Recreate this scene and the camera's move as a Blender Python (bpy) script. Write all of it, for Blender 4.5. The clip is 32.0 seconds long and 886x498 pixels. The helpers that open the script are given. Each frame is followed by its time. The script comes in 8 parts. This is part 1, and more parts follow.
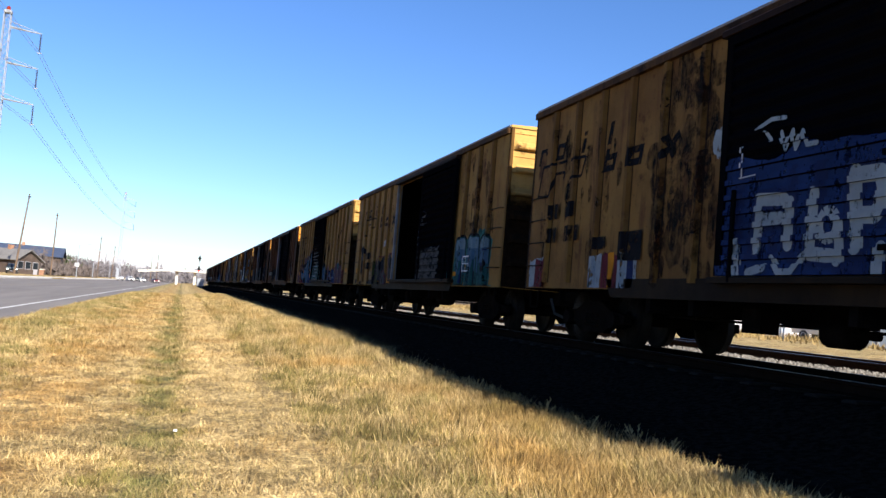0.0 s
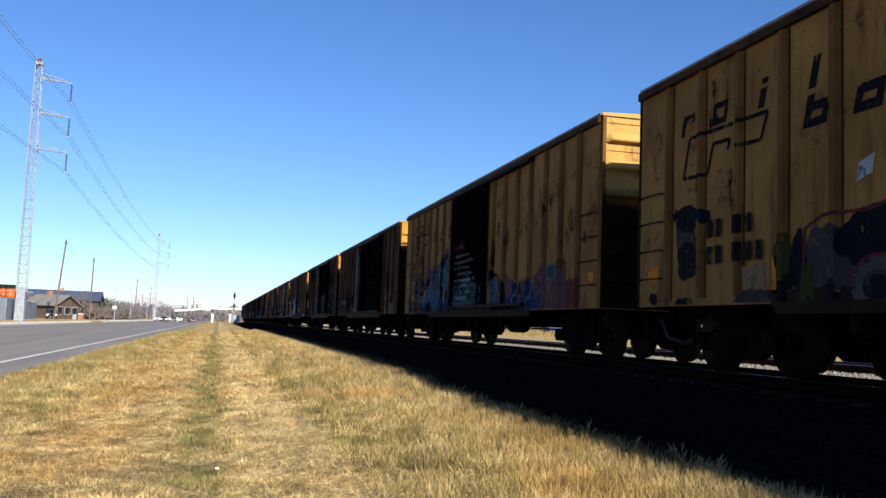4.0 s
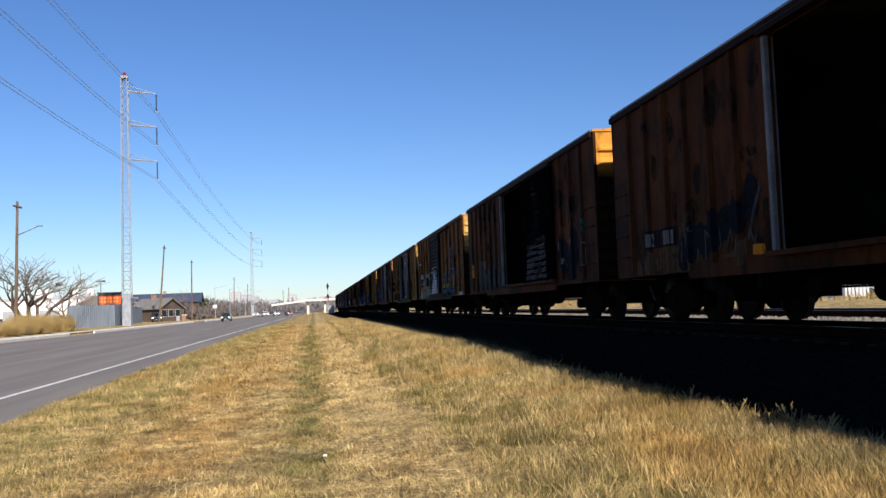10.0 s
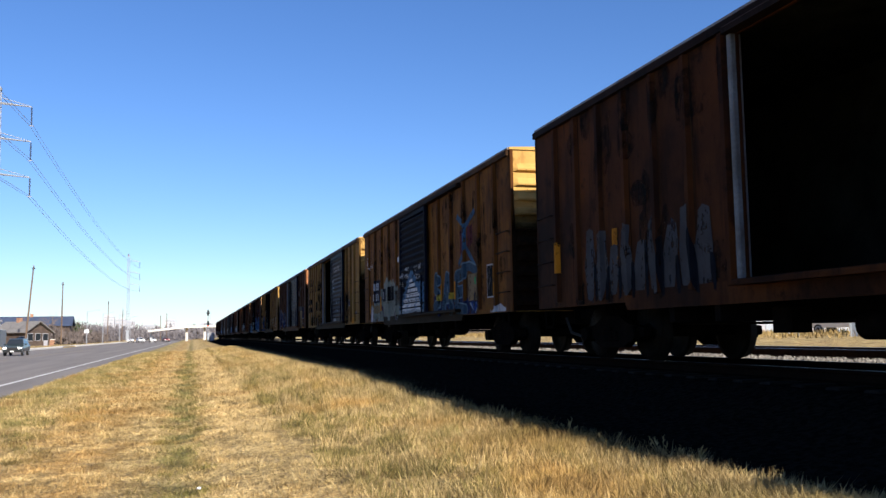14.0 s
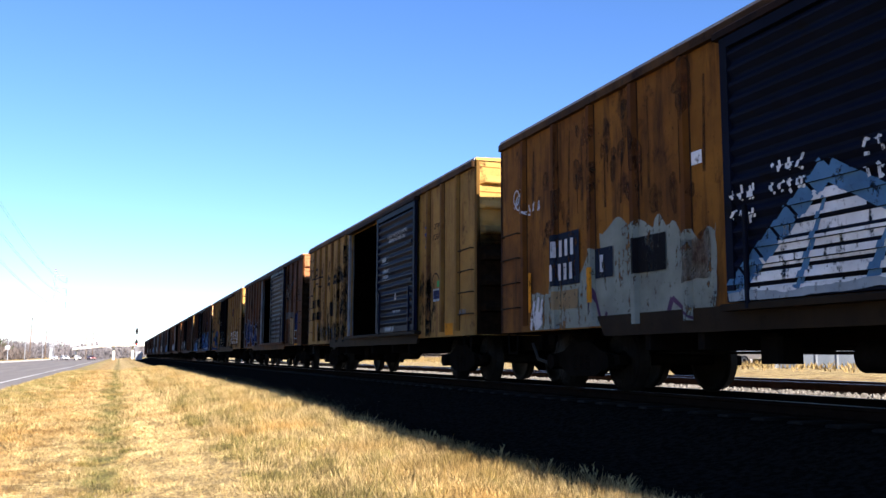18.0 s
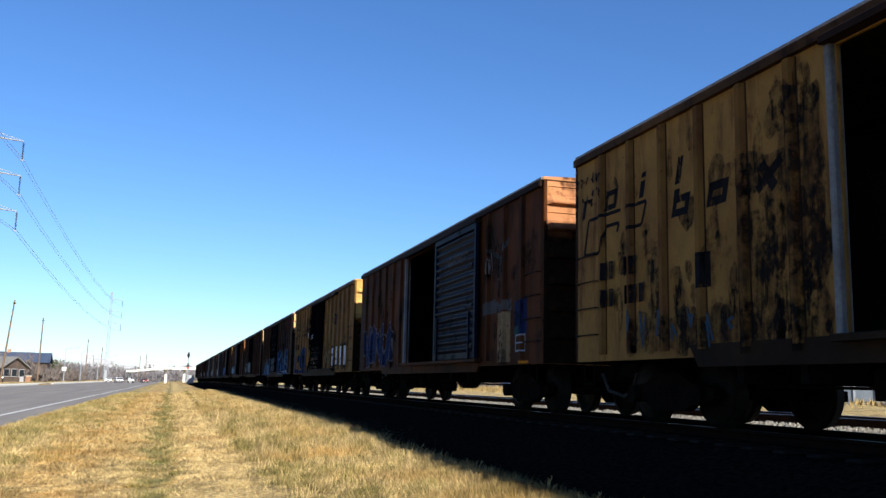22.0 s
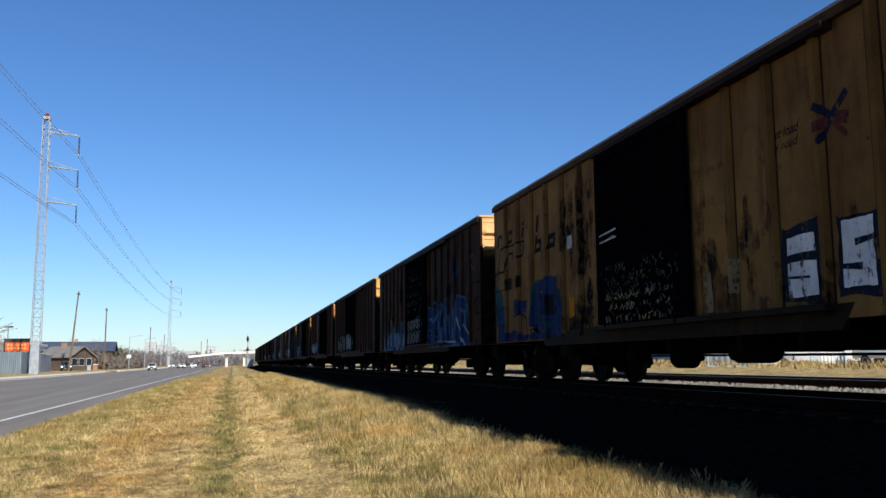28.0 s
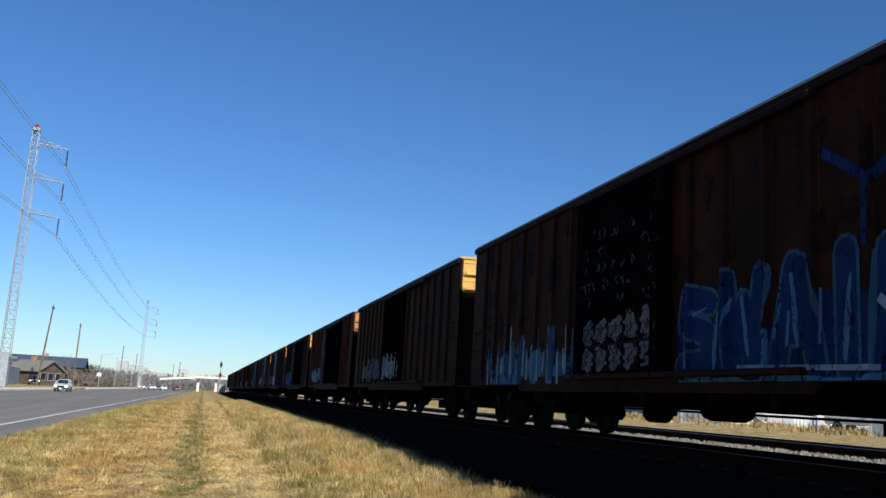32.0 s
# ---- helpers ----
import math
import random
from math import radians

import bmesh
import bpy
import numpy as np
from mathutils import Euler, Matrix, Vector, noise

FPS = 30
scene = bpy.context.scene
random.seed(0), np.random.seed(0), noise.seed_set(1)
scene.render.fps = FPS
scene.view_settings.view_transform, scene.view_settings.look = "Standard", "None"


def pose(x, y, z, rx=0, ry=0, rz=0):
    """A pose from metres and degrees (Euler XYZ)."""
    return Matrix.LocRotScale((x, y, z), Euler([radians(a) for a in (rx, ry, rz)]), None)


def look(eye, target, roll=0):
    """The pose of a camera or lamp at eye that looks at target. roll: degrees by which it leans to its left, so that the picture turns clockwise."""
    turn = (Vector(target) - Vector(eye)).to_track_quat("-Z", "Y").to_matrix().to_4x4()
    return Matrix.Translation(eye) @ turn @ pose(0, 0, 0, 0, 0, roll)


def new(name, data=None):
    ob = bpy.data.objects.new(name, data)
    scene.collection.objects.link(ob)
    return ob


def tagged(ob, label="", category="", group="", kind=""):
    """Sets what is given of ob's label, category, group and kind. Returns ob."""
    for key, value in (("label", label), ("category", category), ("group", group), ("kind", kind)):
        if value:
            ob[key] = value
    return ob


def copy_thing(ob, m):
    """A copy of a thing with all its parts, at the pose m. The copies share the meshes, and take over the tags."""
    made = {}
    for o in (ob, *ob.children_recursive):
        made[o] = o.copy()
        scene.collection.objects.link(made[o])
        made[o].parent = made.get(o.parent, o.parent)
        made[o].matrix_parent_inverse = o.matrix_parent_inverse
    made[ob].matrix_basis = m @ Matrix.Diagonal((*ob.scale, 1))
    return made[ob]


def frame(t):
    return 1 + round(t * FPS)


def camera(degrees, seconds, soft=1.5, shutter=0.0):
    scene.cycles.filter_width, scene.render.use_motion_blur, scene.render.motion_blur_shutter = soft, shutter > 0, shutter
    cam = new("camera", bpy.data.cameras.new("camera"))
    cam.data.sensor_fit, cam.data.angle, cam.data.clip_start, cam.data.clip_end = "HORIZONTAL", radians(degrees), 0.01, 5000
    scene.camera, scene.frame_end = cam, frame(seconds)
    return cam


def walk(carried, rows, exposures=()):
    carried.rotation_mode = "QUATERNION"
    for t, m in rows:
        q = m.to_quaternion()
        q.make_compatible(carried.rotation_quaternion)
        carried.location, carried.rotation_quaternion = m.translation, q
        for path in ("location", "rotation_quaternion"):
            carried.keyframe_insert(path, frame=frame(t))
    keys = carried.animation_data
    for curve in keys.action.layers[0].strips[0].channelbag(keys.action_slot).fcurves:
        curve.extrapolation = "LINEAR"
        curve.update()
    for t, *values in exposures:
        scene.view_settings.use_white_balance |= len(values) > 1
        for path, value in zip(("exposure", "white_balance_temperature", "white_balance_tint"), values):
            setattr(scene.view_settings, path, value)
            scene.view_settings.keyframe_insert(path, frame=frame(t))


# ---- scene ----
cam = camera(53.4, 32.0, soft=1.48)

import functools

EYE = Vector((0, 0, 1.6))
# seconds, yaw to the left of the track, pitch up, roll; the camera is held in one spot and turns
PATH = [
    (0, -16.27, 3.48, 4.79),
    (0.5, -18.26, 7.58, 4.83),
    (1, -19.00, 7.74, 5.09),
    (1.5, -16.86, 9.66, 3.80),
    (2, -13.41, 7.48, 2.45),
    (2.5, -15.02, 7.64, -0.06),
    (3, -17.40, 6.78, 0.55),
    (3.5, -17.74, 9.12, 3.68),
    (4, -14.12, 5.07, 2.15),
    (4.5, -11.60, 5.63, -1.73),
    (6.5, -13.63, 4.22, -1.49),
    (7, -13.19, 3.41, -0.95),
    (7.5, -10.63, 4.53, -0.48),
    (8, -7.36, 5.32, -0.56),
    (8.5, -6.30, 3.85, -2.50),
    (9, -6.38, 4.32, -2.10),
    (9.5, -9.72, 4.28, -2.40),
    (10, -8.49, 3.67, -2.04),
    (10.5, -7.96, 4.47, -2.58),
    (11, -8.24, 4.87, -2.70),
    (11.5, -8.05, 5.04, -1.68),
    (12, -8.36, 4.41, -2.11),
    (12.5, -10.04, 4.48, -2.82),
    (13, -12.05, 4.77, -1.96),
    (13.5, -14.46, 5.26, -0.72),
    (15.5, -18.18, 5.42, -2.24),
    (16, -18.28, 5.57, -2.09),
    (16.5, -18.62, 5.30, -1.14),
    (17, -18.98, 5.23, -0.31),
    (17.5, -19.82, 6.34, -0.34),
    (18, -20.01, 7.00, 0.25),
    (18.5, -22.47, 7.19, 0.22),
    (19, -25.12, 6.76, 0.02),
    (19.5, -26.77, 8.11, 1.16),
    (20, -26.94, 8.28, 0.68),
    (20.5, -25.68, 8.65, 0.74),
    (21, -21.48, 9.92, 1.03),
    (21.5, -18.60, 9.30, -0.48),
    (22, -16.78, 8.79, 1.32),
    (22.5, -14.34, 8.91, 0.97),
    (23, -14.73, 7.63, 2.36),
    (23.5, -11.34, 7.41, -0.27),
    (24, -8.71, 8.43, 2.74),
    (24.5, -6.30, 7.35, 1.66),
    (26.5, -7.16, 7.32, -0.26),
    (27, -9.69, 8.47, -1.99),
    (27.5, -10.44, 8.33, 3.15),
    (28, -13.43, 7.27, -0.47),
    (28.5, -11.22, 6.16, 0.34),
    (29, -9.81, 7.28, 1.37),
    (29.5, -12.54, 5.36, 0.99),
    (30, -14.01, 5.91, 0.34),
    (30.5, -13.62, 7.27, 1.39),
    (31, -15.34, 9.66, 0.80),
    (31.5, -15.90, 10.07, 1.89),
    (32, -14.52, 9.81, 3.25),
]
# seconds, stops, kelvin, tint
EXPOSURES = [(0, 1.22, 6550, 12), (1, 1.28, 6540, 11), (2, 0.72, 6520, 10), (3, 0.95, 6510, 10), (4, 0.95, 6500, 9), (7, 0.95, 6580, 10), (8, 0.6, 6480, 10), (9, 0.38, 6330, 7), (10, 0.68, 6650, 12), (12, 0.5, 6550, 11), (13, 0.7, 6550, 11), (16, 1.35, 6600, 16), (18, 1.65, 6620, 15), (20, 1.95, 6680, 18), (21.5, 1.3, 6500, 10), (23, 0.7, 6350, 4), (24.5, 0.25, 6300, 4), (27, 0.4, 6350, 5), (28, 0.65, 6400, 6), (29, 0.55, 6450, 8), (30, 0.9, 6500, 11), (31, 0.75, 6350, 5), (32, 0.58, 6250, 3)]


def aim(yaw, pitch, roll):
    a, b = radians(yaw), radians(pitch)
    return look(EYE, EYE + Vector((-math.sin(a) * math.cos(b), math.cos(a) * math.cos(b), math.sin(b))), roll)


walk(cam, [(t, aim(y, p, r)) for t, y, p, r in PATH], EXPOSURES)

# ---- light ----
TO_SUN = Vector((0.47, -1.57, 1.0)).normalized()
world = bpy.data.worlds.new("world")
scene.world = world
world.use_nodes = True
wn = world.node_tree
wn.nodes.clear()
w_out = wn.nodes.new("ShaderNodeOutputWorld")
w_bg = wn.nodes.new("ShaderNodeBackground")
w_sky = wn.nodes.new("ShaderNodeTexSky")
w_sky.sky_type, w_sky.sun_disc = "NISHITA", False
w_sky.sun_elevation = math.asin(TO_SUN.z)
w_sky.sun_rotation = math.atan2(TO_SUN.x, TO_SUN.y)
w_sky.air_density, w_sky.dust_density, w_sky.ozone_density = 1.0, 0.1, 4.0
w_bg.inputs[1].default_value = 0.062
w_hue = wn.nodes.new("ShaderNodeHueSaturation")
w_hue.inputs["Saturation"].default_value = 1.12
wn.links.new(w_sky.outputs[0], w_hue.inputs["Color"])
w_tint = wn.nodes.new("ShaderNodeMix")
w_tint.data_type, w_tint.blend_type = "RGBA", "MULTIPLY"
w_tint.inputs[0].default_value, w_tint.inputs[7].default_value = 1.0, (0.90, 1.01, 1.26, 1)
wn.links.new(w_hue.outputs[0], w_tint.inputs[6])
wn.links.new(w_tint.outputs[2], w_bg.inputs[0])
wn.links.new(w_bg.outputs[0], w_out.inputs[0])
sun = new("sun", bpy.data.lights.new("sun", "SUN"))
sun.data.energy, sun.data.angle, sun.data.color = 5.0, radians(0.53), (1.0, 0.93, 0.82)
sun.matrix_world = look(TO_SUN * 100, (0, 0, 0))


# ---- materials ----
def shader(name, rough=0.8, metal=0.0, gloss=0.3):
    m = bpy.data.materials.new(name)
    m.use_nodes = True
    nt = m.node_tree
    bsdf = nt.nodes["Principled BSDF"]
    bsdf.inputs["Roughness"].default_value = rough
    bsdf.inputs["Metallic"].default_value = metal
    bsdf.inputs["Specular IOR Level"].default_value = gloss
    return m, nt, bsdf


def node(nt, kind, **values):
    n = nt.nodes.new(kind)
    for key, v in values.items():
        n.inputs[key.replace("_", " ")].default_value = v
    return n


def noise_tex(nt, vec, scale, detail=4.0, rough=0.6):
    n = node(nt, "ShaderNodeTexNoise", Scale=scale, Detail=detail, Roughness=rough)
    nt.links.new(vec, n.inputs["Vector"])
    return n.outputs["Fac"]


def ramp(nt, fac, a, b, low=0.35, high=0.65):
    r = nt.nodes.new("ShaderNodeValToRGB")
    r.color_ramp.elements[0].position, r.color_ramp.elements[1].position = low, high
    r.color_ramp.elements[0].color, r.color_ramp.elements[1].color = (*a, 1), (*b, 1)
    nt.links.new(fac, r.inputs[0])
    return r.outputs[0]


def mix(nt, fac, a, b, mode="MIX"):
    m = nt.nodes.new("ShaderNodeMix")
    m.data_type, m.blend_type = "RGBA", mode
    for socket, v in ((m.inputs[0], fac), (m.inputs[6], a), (m.inputs[7], b)):
        if isinstance(v, (int, float)):
            socket.default_value = v
        elif isinstance(v, tuple):
            socket.default_value = (*v, 1)
        else:
            nt.links.new(v, socket)
    return m.outputs[2]


def coords(nt, stretch=(1, 1, 1), own=True):
    """Object coordinates, shifted at random from object to object."""
    tc = nt.nodes.new("ShaderNodeTexCoord")
    info = nt.nodes.new("ShaderNodeObjectInfo")
    mul = nt.nodes.new("ShaderNodeVectorMath")
    mul.operation = "MULTIPLY_ADD"
    mul.inputs[1].default_value = stretch
    nt.links.new(tc.outputs["Object"], mul.inputs[0])
    if own:
        sc = nt.nodes.new("ShaderNodeVectorMath")
        sc.operation = "SCALE"
        sc.inputs[0].default_value = (37.0, 53.0, 71.0)
        nt.links.new(info.outputs["Random"], sc.inputs["Scale"])
        nt.links.new(sc.outputs[0], mul.inputs[2])
    else:
        mul.inputs[2].default_value = (0, 0, 0)
    return mul.outputs[0]


def bumped(nt, bsdf, fac, strength=0.3, distance=0.02):
    b = node(nt, "ShaderNodeBump", Strength=strength, Distance=distance)
    nt.links.new(fac, b.inputs["Height"])
    nt.links.new(b.outputs[0], bsdf.inputs["Normal"])


def two_tone(name, a, b, scale=3.0, rough=0.8, fine=25.0, bump=0.3, metal=0.0, stretch=(1, 1, 1), depth=0.02, low=0.35, high=0.65, gloss=0.25):
    m, nt, bsdf = shader(name, rough, metal, gloss)
    v = coords(nt, stretch)
    big, small = noise_tex(nt, v, scale, 5), noise_tex(nt, v, fine, 4)
    col = ramp(nt, big, a, b, low, high)
    col = mix(nt, 0.5, col, ramp(nt, small, (0.55, 0.55, 0.55), (1.25, 1.25, 1.25), 0.3, 0.7), "MULTIPLY")
    nt.links.new(col, bsdf.inputs["Base Color"])
    if bump:
        bumped(nt, bsdf, small, bump, depth)
    return m


def weathered(name, base, second, rust=(0.075, 0.030, 0.014), amount=0.5, rough=0.7, gloss=0.03):
    """Old car paint: faded patches, rust streaks running down, chipped spots."""
    m, nt, bsdf = shader(name, rough, 0.0, gloss)
    v, s = coords(nt, (1, 1, 1)), coords(nt, (1.0, 1.7, 0.28))
    big, streak, fine = noise_tex(nt, v, 0.55, 4), noise_tex(nt, s, 2.2, 6, 0.65), noise_tex(nt, v, 14, 5, 0.7)
    col = mix(nt, ramp(nt, big, (0, 0, 0), (1, 1, 1), 0.35, 0.68), base, second)
    col = mix(nt, ramp(nt, streak, (0, 0, 0), (1, 1, 1), 0.66 - 0.3 * amount, 0.86 - 0.26 * amount), col, rust)
    chips = ramp(nt, fine, (0, 0, 0), (1, 1, 1), 0.66 - 0.08 * amount, 0.72)
    col = mix(nt, chips, col, tuple(c * 0.6 for c in rust))
    blotch = ramp(nt, noise_tex(nt, v, 1.5, 7, 0.72), (0, 0, 0), (1, 1, 1), 0.60 - 0.06 * amount, 0.70 - 0.06 * amount)
    col = mix(nt, blotch, col, tuple(c * 0.8 for c in rust))
    col = mix(nt, 0.45, col, ramp(nt, noise_tex(nt, v, 0.9, 7, 0.75), (0.45,) * 3, (1.15,) * 3, 0.3, 0.62), "MULTIPLY")
    nt.links.new(col, bsdf.inputs["Base Color"])
    bumped(nt, bsdf, fine, 0.15, 0.01)
    return m


YELLOW = weathered("yellow_paint", (0.255, 0.146, 0.042), (0.160, 0.088, 0.027), amount=0.45)
# Post paints: darker copies of the side paints, the posts' shade painted in.
YELLOW_RIB = weathered("shaded_yellow_post_paint", (0.175, 0.095, 0.025), (0.085, 0.043, 0.014), amount=0.55)
ORANGE_RIB = weathered("shaded_orange_post_paint", (0.12, 0.046, 0.009), (0.05, 0.018, 0.006), amount=0.6)
# Sunlight painted into the ends: brighter than the same cars' sides.
SUNLIT_YELLOW = weathered("sunlit_yellow_end_paint", (0.52, 0.32, 0.10), (0.43, 0.25, 0.075), amount=0.25)
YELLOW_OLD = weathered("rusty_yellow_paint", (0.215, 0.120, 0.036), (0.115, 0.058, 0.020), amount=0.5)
ORANGE_OLD = weathered("rusty_orange_paint", (0.200, 0.084, 0.015), (0.075, 0.028, 0.009), rust=(0.035, 0.014, 0.007), amount=0.58)
# Orange stands for sunlight on the ends of brown cars.
SUNLIT_ORANGE = weathered("sunlit_orange_end_paint", (0.56, 0.25, 0.04), (0.42, 0.18, 0.035), amount=0.2)
BROWN = weathered("brown_paint", (0.078, 0.026, 0.0078), (0.016, 0.0075, 0.0050), rust=(0.014, 0.007, 0.0045), amount=0.6)
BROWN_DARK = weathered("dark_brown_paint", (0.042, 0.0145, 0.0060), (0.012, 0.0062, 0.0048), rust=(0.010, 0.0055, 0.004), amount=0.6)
# Two more end colours for brown cars with sunlight painted in.
SUNLIT_PEACH = weathered("sunlit_peach_end_paint", (0.55, 0.34, 0.16), (0.47, 0.27, 0.12), amount=0.2)
SUNLIT_RED = weathered("sunlit_red_end_paint", (0.44, 0.20, 0.09), (0.33, 0.14, 0.065), amount=0.3)
# Painted shade for the strips along the posts' edges.
POST_SHADE = two_tone("post_edge_shade", (0.020, 0.011, 0.007), (0.045, 0.024, 0.013), 2.5, 0.9, stretch=(1, 1, 0.4), gloss=0.0)
SLATE = weathered("dark_slate_paint", (0.014, 0.015, 0.020), (0.010, 0.009, 0.010), rust=(0.016, 0.008, 0.006), amount=0.5)
EAVE_YELLOW = weathered("sooty_yellow_eave_paint", (0.085, 0.044, 0.018), (0.036, 0.020, 0.011), rust=(0.02, 0.011, 0.008), amount=0.6)
EAVE_BROWN = weathered("sooty_eave_paint", (0.022, 0.012, 0.009), (0.012, 0.008, 0.007), rust=(0.008, 0.006, 0.005), amount=0.5)
DOOR_BLUE = weathered("dark_blue_door_paint", (0.0042, 0.0072, 0.021), (0.0028, 0.0046, 0.011), rust=(0.006, 0.0055, 0.006), amount=0.25, rough=0.5, gloss=0.03)
DOOR_NAVY = weathered("navy_door_paint", (0.005, 0.0075, 0.019), (0.004, 0.0055, 0.010), rust=(0.007, 0.006, 0.006), amount=0.25)
DOOR_BLACK = weathered("black_door_paint", (0.0022, 0.0026, 0.0042), (0.0034, 0.0032, 0.004), rust=(0.005, 0.004, 0.0035), amount=0.3, rough=0.9, gloss=0.0)
STEEL = two_tone("galvanised_roof", (0.28, 0.28, 0.28), (0.16, 0.12, 0.10), 0.8, 0.55, bump=0.1)
UNDER = two_tone("black_grimy_steel", (0.005, 0.0045, 0.004), (0.010, 0.008, 0.007), 3, 0.9, gloss=0.0)
WHEEL = two_tone("worn_wheel_steel", (0.006, 0.005, 0.0045), (0.004, 0.0035, 0.003), 4, 0.8, gloss=0.0)
TREAD = two_tone("worn_tread", (0.016, 0.014, 0.012), (0.009, 0.008, 0.007), 6, 0.6, metal=0.3, bump=0.05, gloss=0.05)
SILL_PAINT = weathered("grimy_sill_paint", (0.026, 0.017, 0.010), (0.012, 0.008, 0.006), rust=(0.014, 0.010, 0.007), amount=0.6)
INSIDE = two_tone("scuffed_car_lining", (0.034, 0.037, 0.031), (0.013, 0.014, 0.012), 1.2, 0.9, gloss=0.0)
RAIL = two_tone("rusty_rail", (0.055, 0.028, 0.018), (0.03, 0.018, 0.013), 5, 0.8, gloss=0.05)
# Near track: darker copies of rail and rail head, the train's shade painted in.
SHADED_RAILTOP = two_tone("shaded_rail_head", (0.10, 0.095, 0.09), (0.05, 0.047, 0.045), 4, 0.45, metal=0.8, bump=0.05)
SHADED_RAIL = two_tone("shaded_dark_rail", (0.012, 0.008, 0.006), (0.007, 0.005, 0.004), 5, 0.8, gloss=0.0)
RAILTOP = two_tone("polished_rail_head", (0.45, 0.43, 0.40), (0.3, 0.28, 0.26), 4, 0.3, metal=0.9, bump=0.05)
TIE = two_tone("creosoted_tie", (0.010, 0.008, 0.007), (0.022, 0.018, 0.014), 4, 0.9, stretch=(0.4, 3, 1), gloss=0.05)
BALLAST = two_tone("grey_ballast", (0.035, 0.031, 0.027), (0.17, 0.155, 0.135), 9, 0.95, fine=40, bump=0.8, depth=0.05, low=0.40, high=0.6)
STONE = two_tone("ballast_stone", (0.06, 0.054, 0.047), (0.25, 0.23, 0.20), 20, 0.9)
# Shade under the train painted in: a much darker copy of the ballast.
SHADED_BALLAST = two_tone("shaded_dark_ballast", (0.005, 0.0045, 0.004), (0.014, 0.012, 0.010), 14, 0.95, fine=40, bump=0.8, depth=0.05, low=0.40, high=0.6, gloss=0.0)
CONCRETE = two_tone("pale_concrete", (0.66, 0.63, 0.57), (0.52, 0.50, 0.45), 1.5, 0.9, bump=0.15)
WHITE = two_tone("white_wall_paint", (0.80, 0.80, 0.79), (0.68, 0.69, 0.69), 0.6, 0.7, bump=0.05)
GREY_METAL = two_tone("grey_sheet_metal", (0.34, 0.37, 0.40), (0.26, 0.29, 0.32), 0.5, 0.55, stretch=(3, 3, 0.5), bump=0.05)
POST_GREY = two_tone("worn_grey_post_paint", (0.16, 0.17, 0.18), (0.09, 0.09, 0.09), 2, 0.7, bump=0.05)
FENCE_GREY = two_tone("blue_grey_sheet_metal", (0.17, 0.20, 0.235), (0.12, 0.145, 0.175), 0.5, 0.6, stretch=(3, 3, 0.5), bump=0.05)
GALV = two_tone("galvanised_tower_steel", (0.30, 0.32, 0.35), (0.22, 0.24, 0.27), 2, 0.6, bump=0.05)
WOOD_POLE = two_tone("weathered_pole_wood", (0.17, 0.115, 0.075), (0.10, 0.07, 0.05), 2, 0.9, stretch=(4, 4, 0.3))
BARK = two_tone("grey_bark", (0.13, 0.10, 0.08), (0.075, 0.06, 0.05), 6, 0.95)
ROOF_BLUE = two_tone("blue_grey_roof", (0.055, 0.075, 0.13), (0.04, 0.055, 0.09), 2, 0.8)
TWIG = two_tone("bare_twigs", (0.20, 0.155, 0.125), (0.14, 0.11, 0.09), 2, 0.95, bump=0)
SCRUB = two_tone("brown_scrub", (0.145, 0.118, 0.105), (0.10, 0.084, 0.078), 0.5, 0.95, fine=4, bump=0)
# Distance haze is painted into this greyer scrub colour.
FAR_SCRUB = two_tone("hazed_far_woods", (0.17, 0.155, 0.16), (0.125, 0.115, 0.122), 0.5, 0.95, fine=4, bump=0)
EVERGREEN = two_tone("dark_green_leaves", (0.035, 0.055, 0.022), (0.06, 0.075, 0.03), 1, 0.9, bump=0)
TALL_GRASS = two_tone("tall_dry_grass", (0.30, 0.21, 0.08), (0.22, 0.155, 0.065), 1, 0.9, bump=0)
ROOF_GREY = two_tone("grey_shingles", (0.20, 0.19, 0.18), (0.13, 0.125, 0.12), 3, 0.9)
BRICK_RED = two_tone("tan_brick", (0.36, 0.20, 0.12), (0.26, 0.14, 0.09), 2, 0.9)
DARK = two_tone("dark_rubber", (0.02, 0.02, 0.02), (0.03, 0.03, 0.03), 8, 0.7)
SIGN_ORANGE = two_tone("orange_sign_face", (0.58, 0.10, 0.02), (0.48, 0.08, 0.02), 1, 0.5, bump=0)
SIGN_PALE = two_tone("pale_sign_letters", (0.72, 0.30, 0.12), (0.62, 0.24, 0.10), 2, 0.6, bump=0)
BLACK = two_tone("black_paint", (0.012, 0.012, 0.013), (0.02, 0.02, 0.02), 4, 0.6, bump=0)
PORCELAIN = two_tone("dark_insulator", (0.06, 0.055, 0.06), (0.09, 0.08, 0.08), 4, 0.3, bump=0)
CABLE = two_tone("aluminium_cable", (0.20, 0.23, 0.28), (0.24, 0.27, 0.32), 1, 0.6, bump=0)
# Haze painted into the skyline walls; elsewhere a plain pale grey.
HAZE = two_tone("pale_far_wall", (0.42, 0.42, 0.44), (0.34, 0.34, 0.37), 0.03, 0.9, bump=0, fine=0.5)


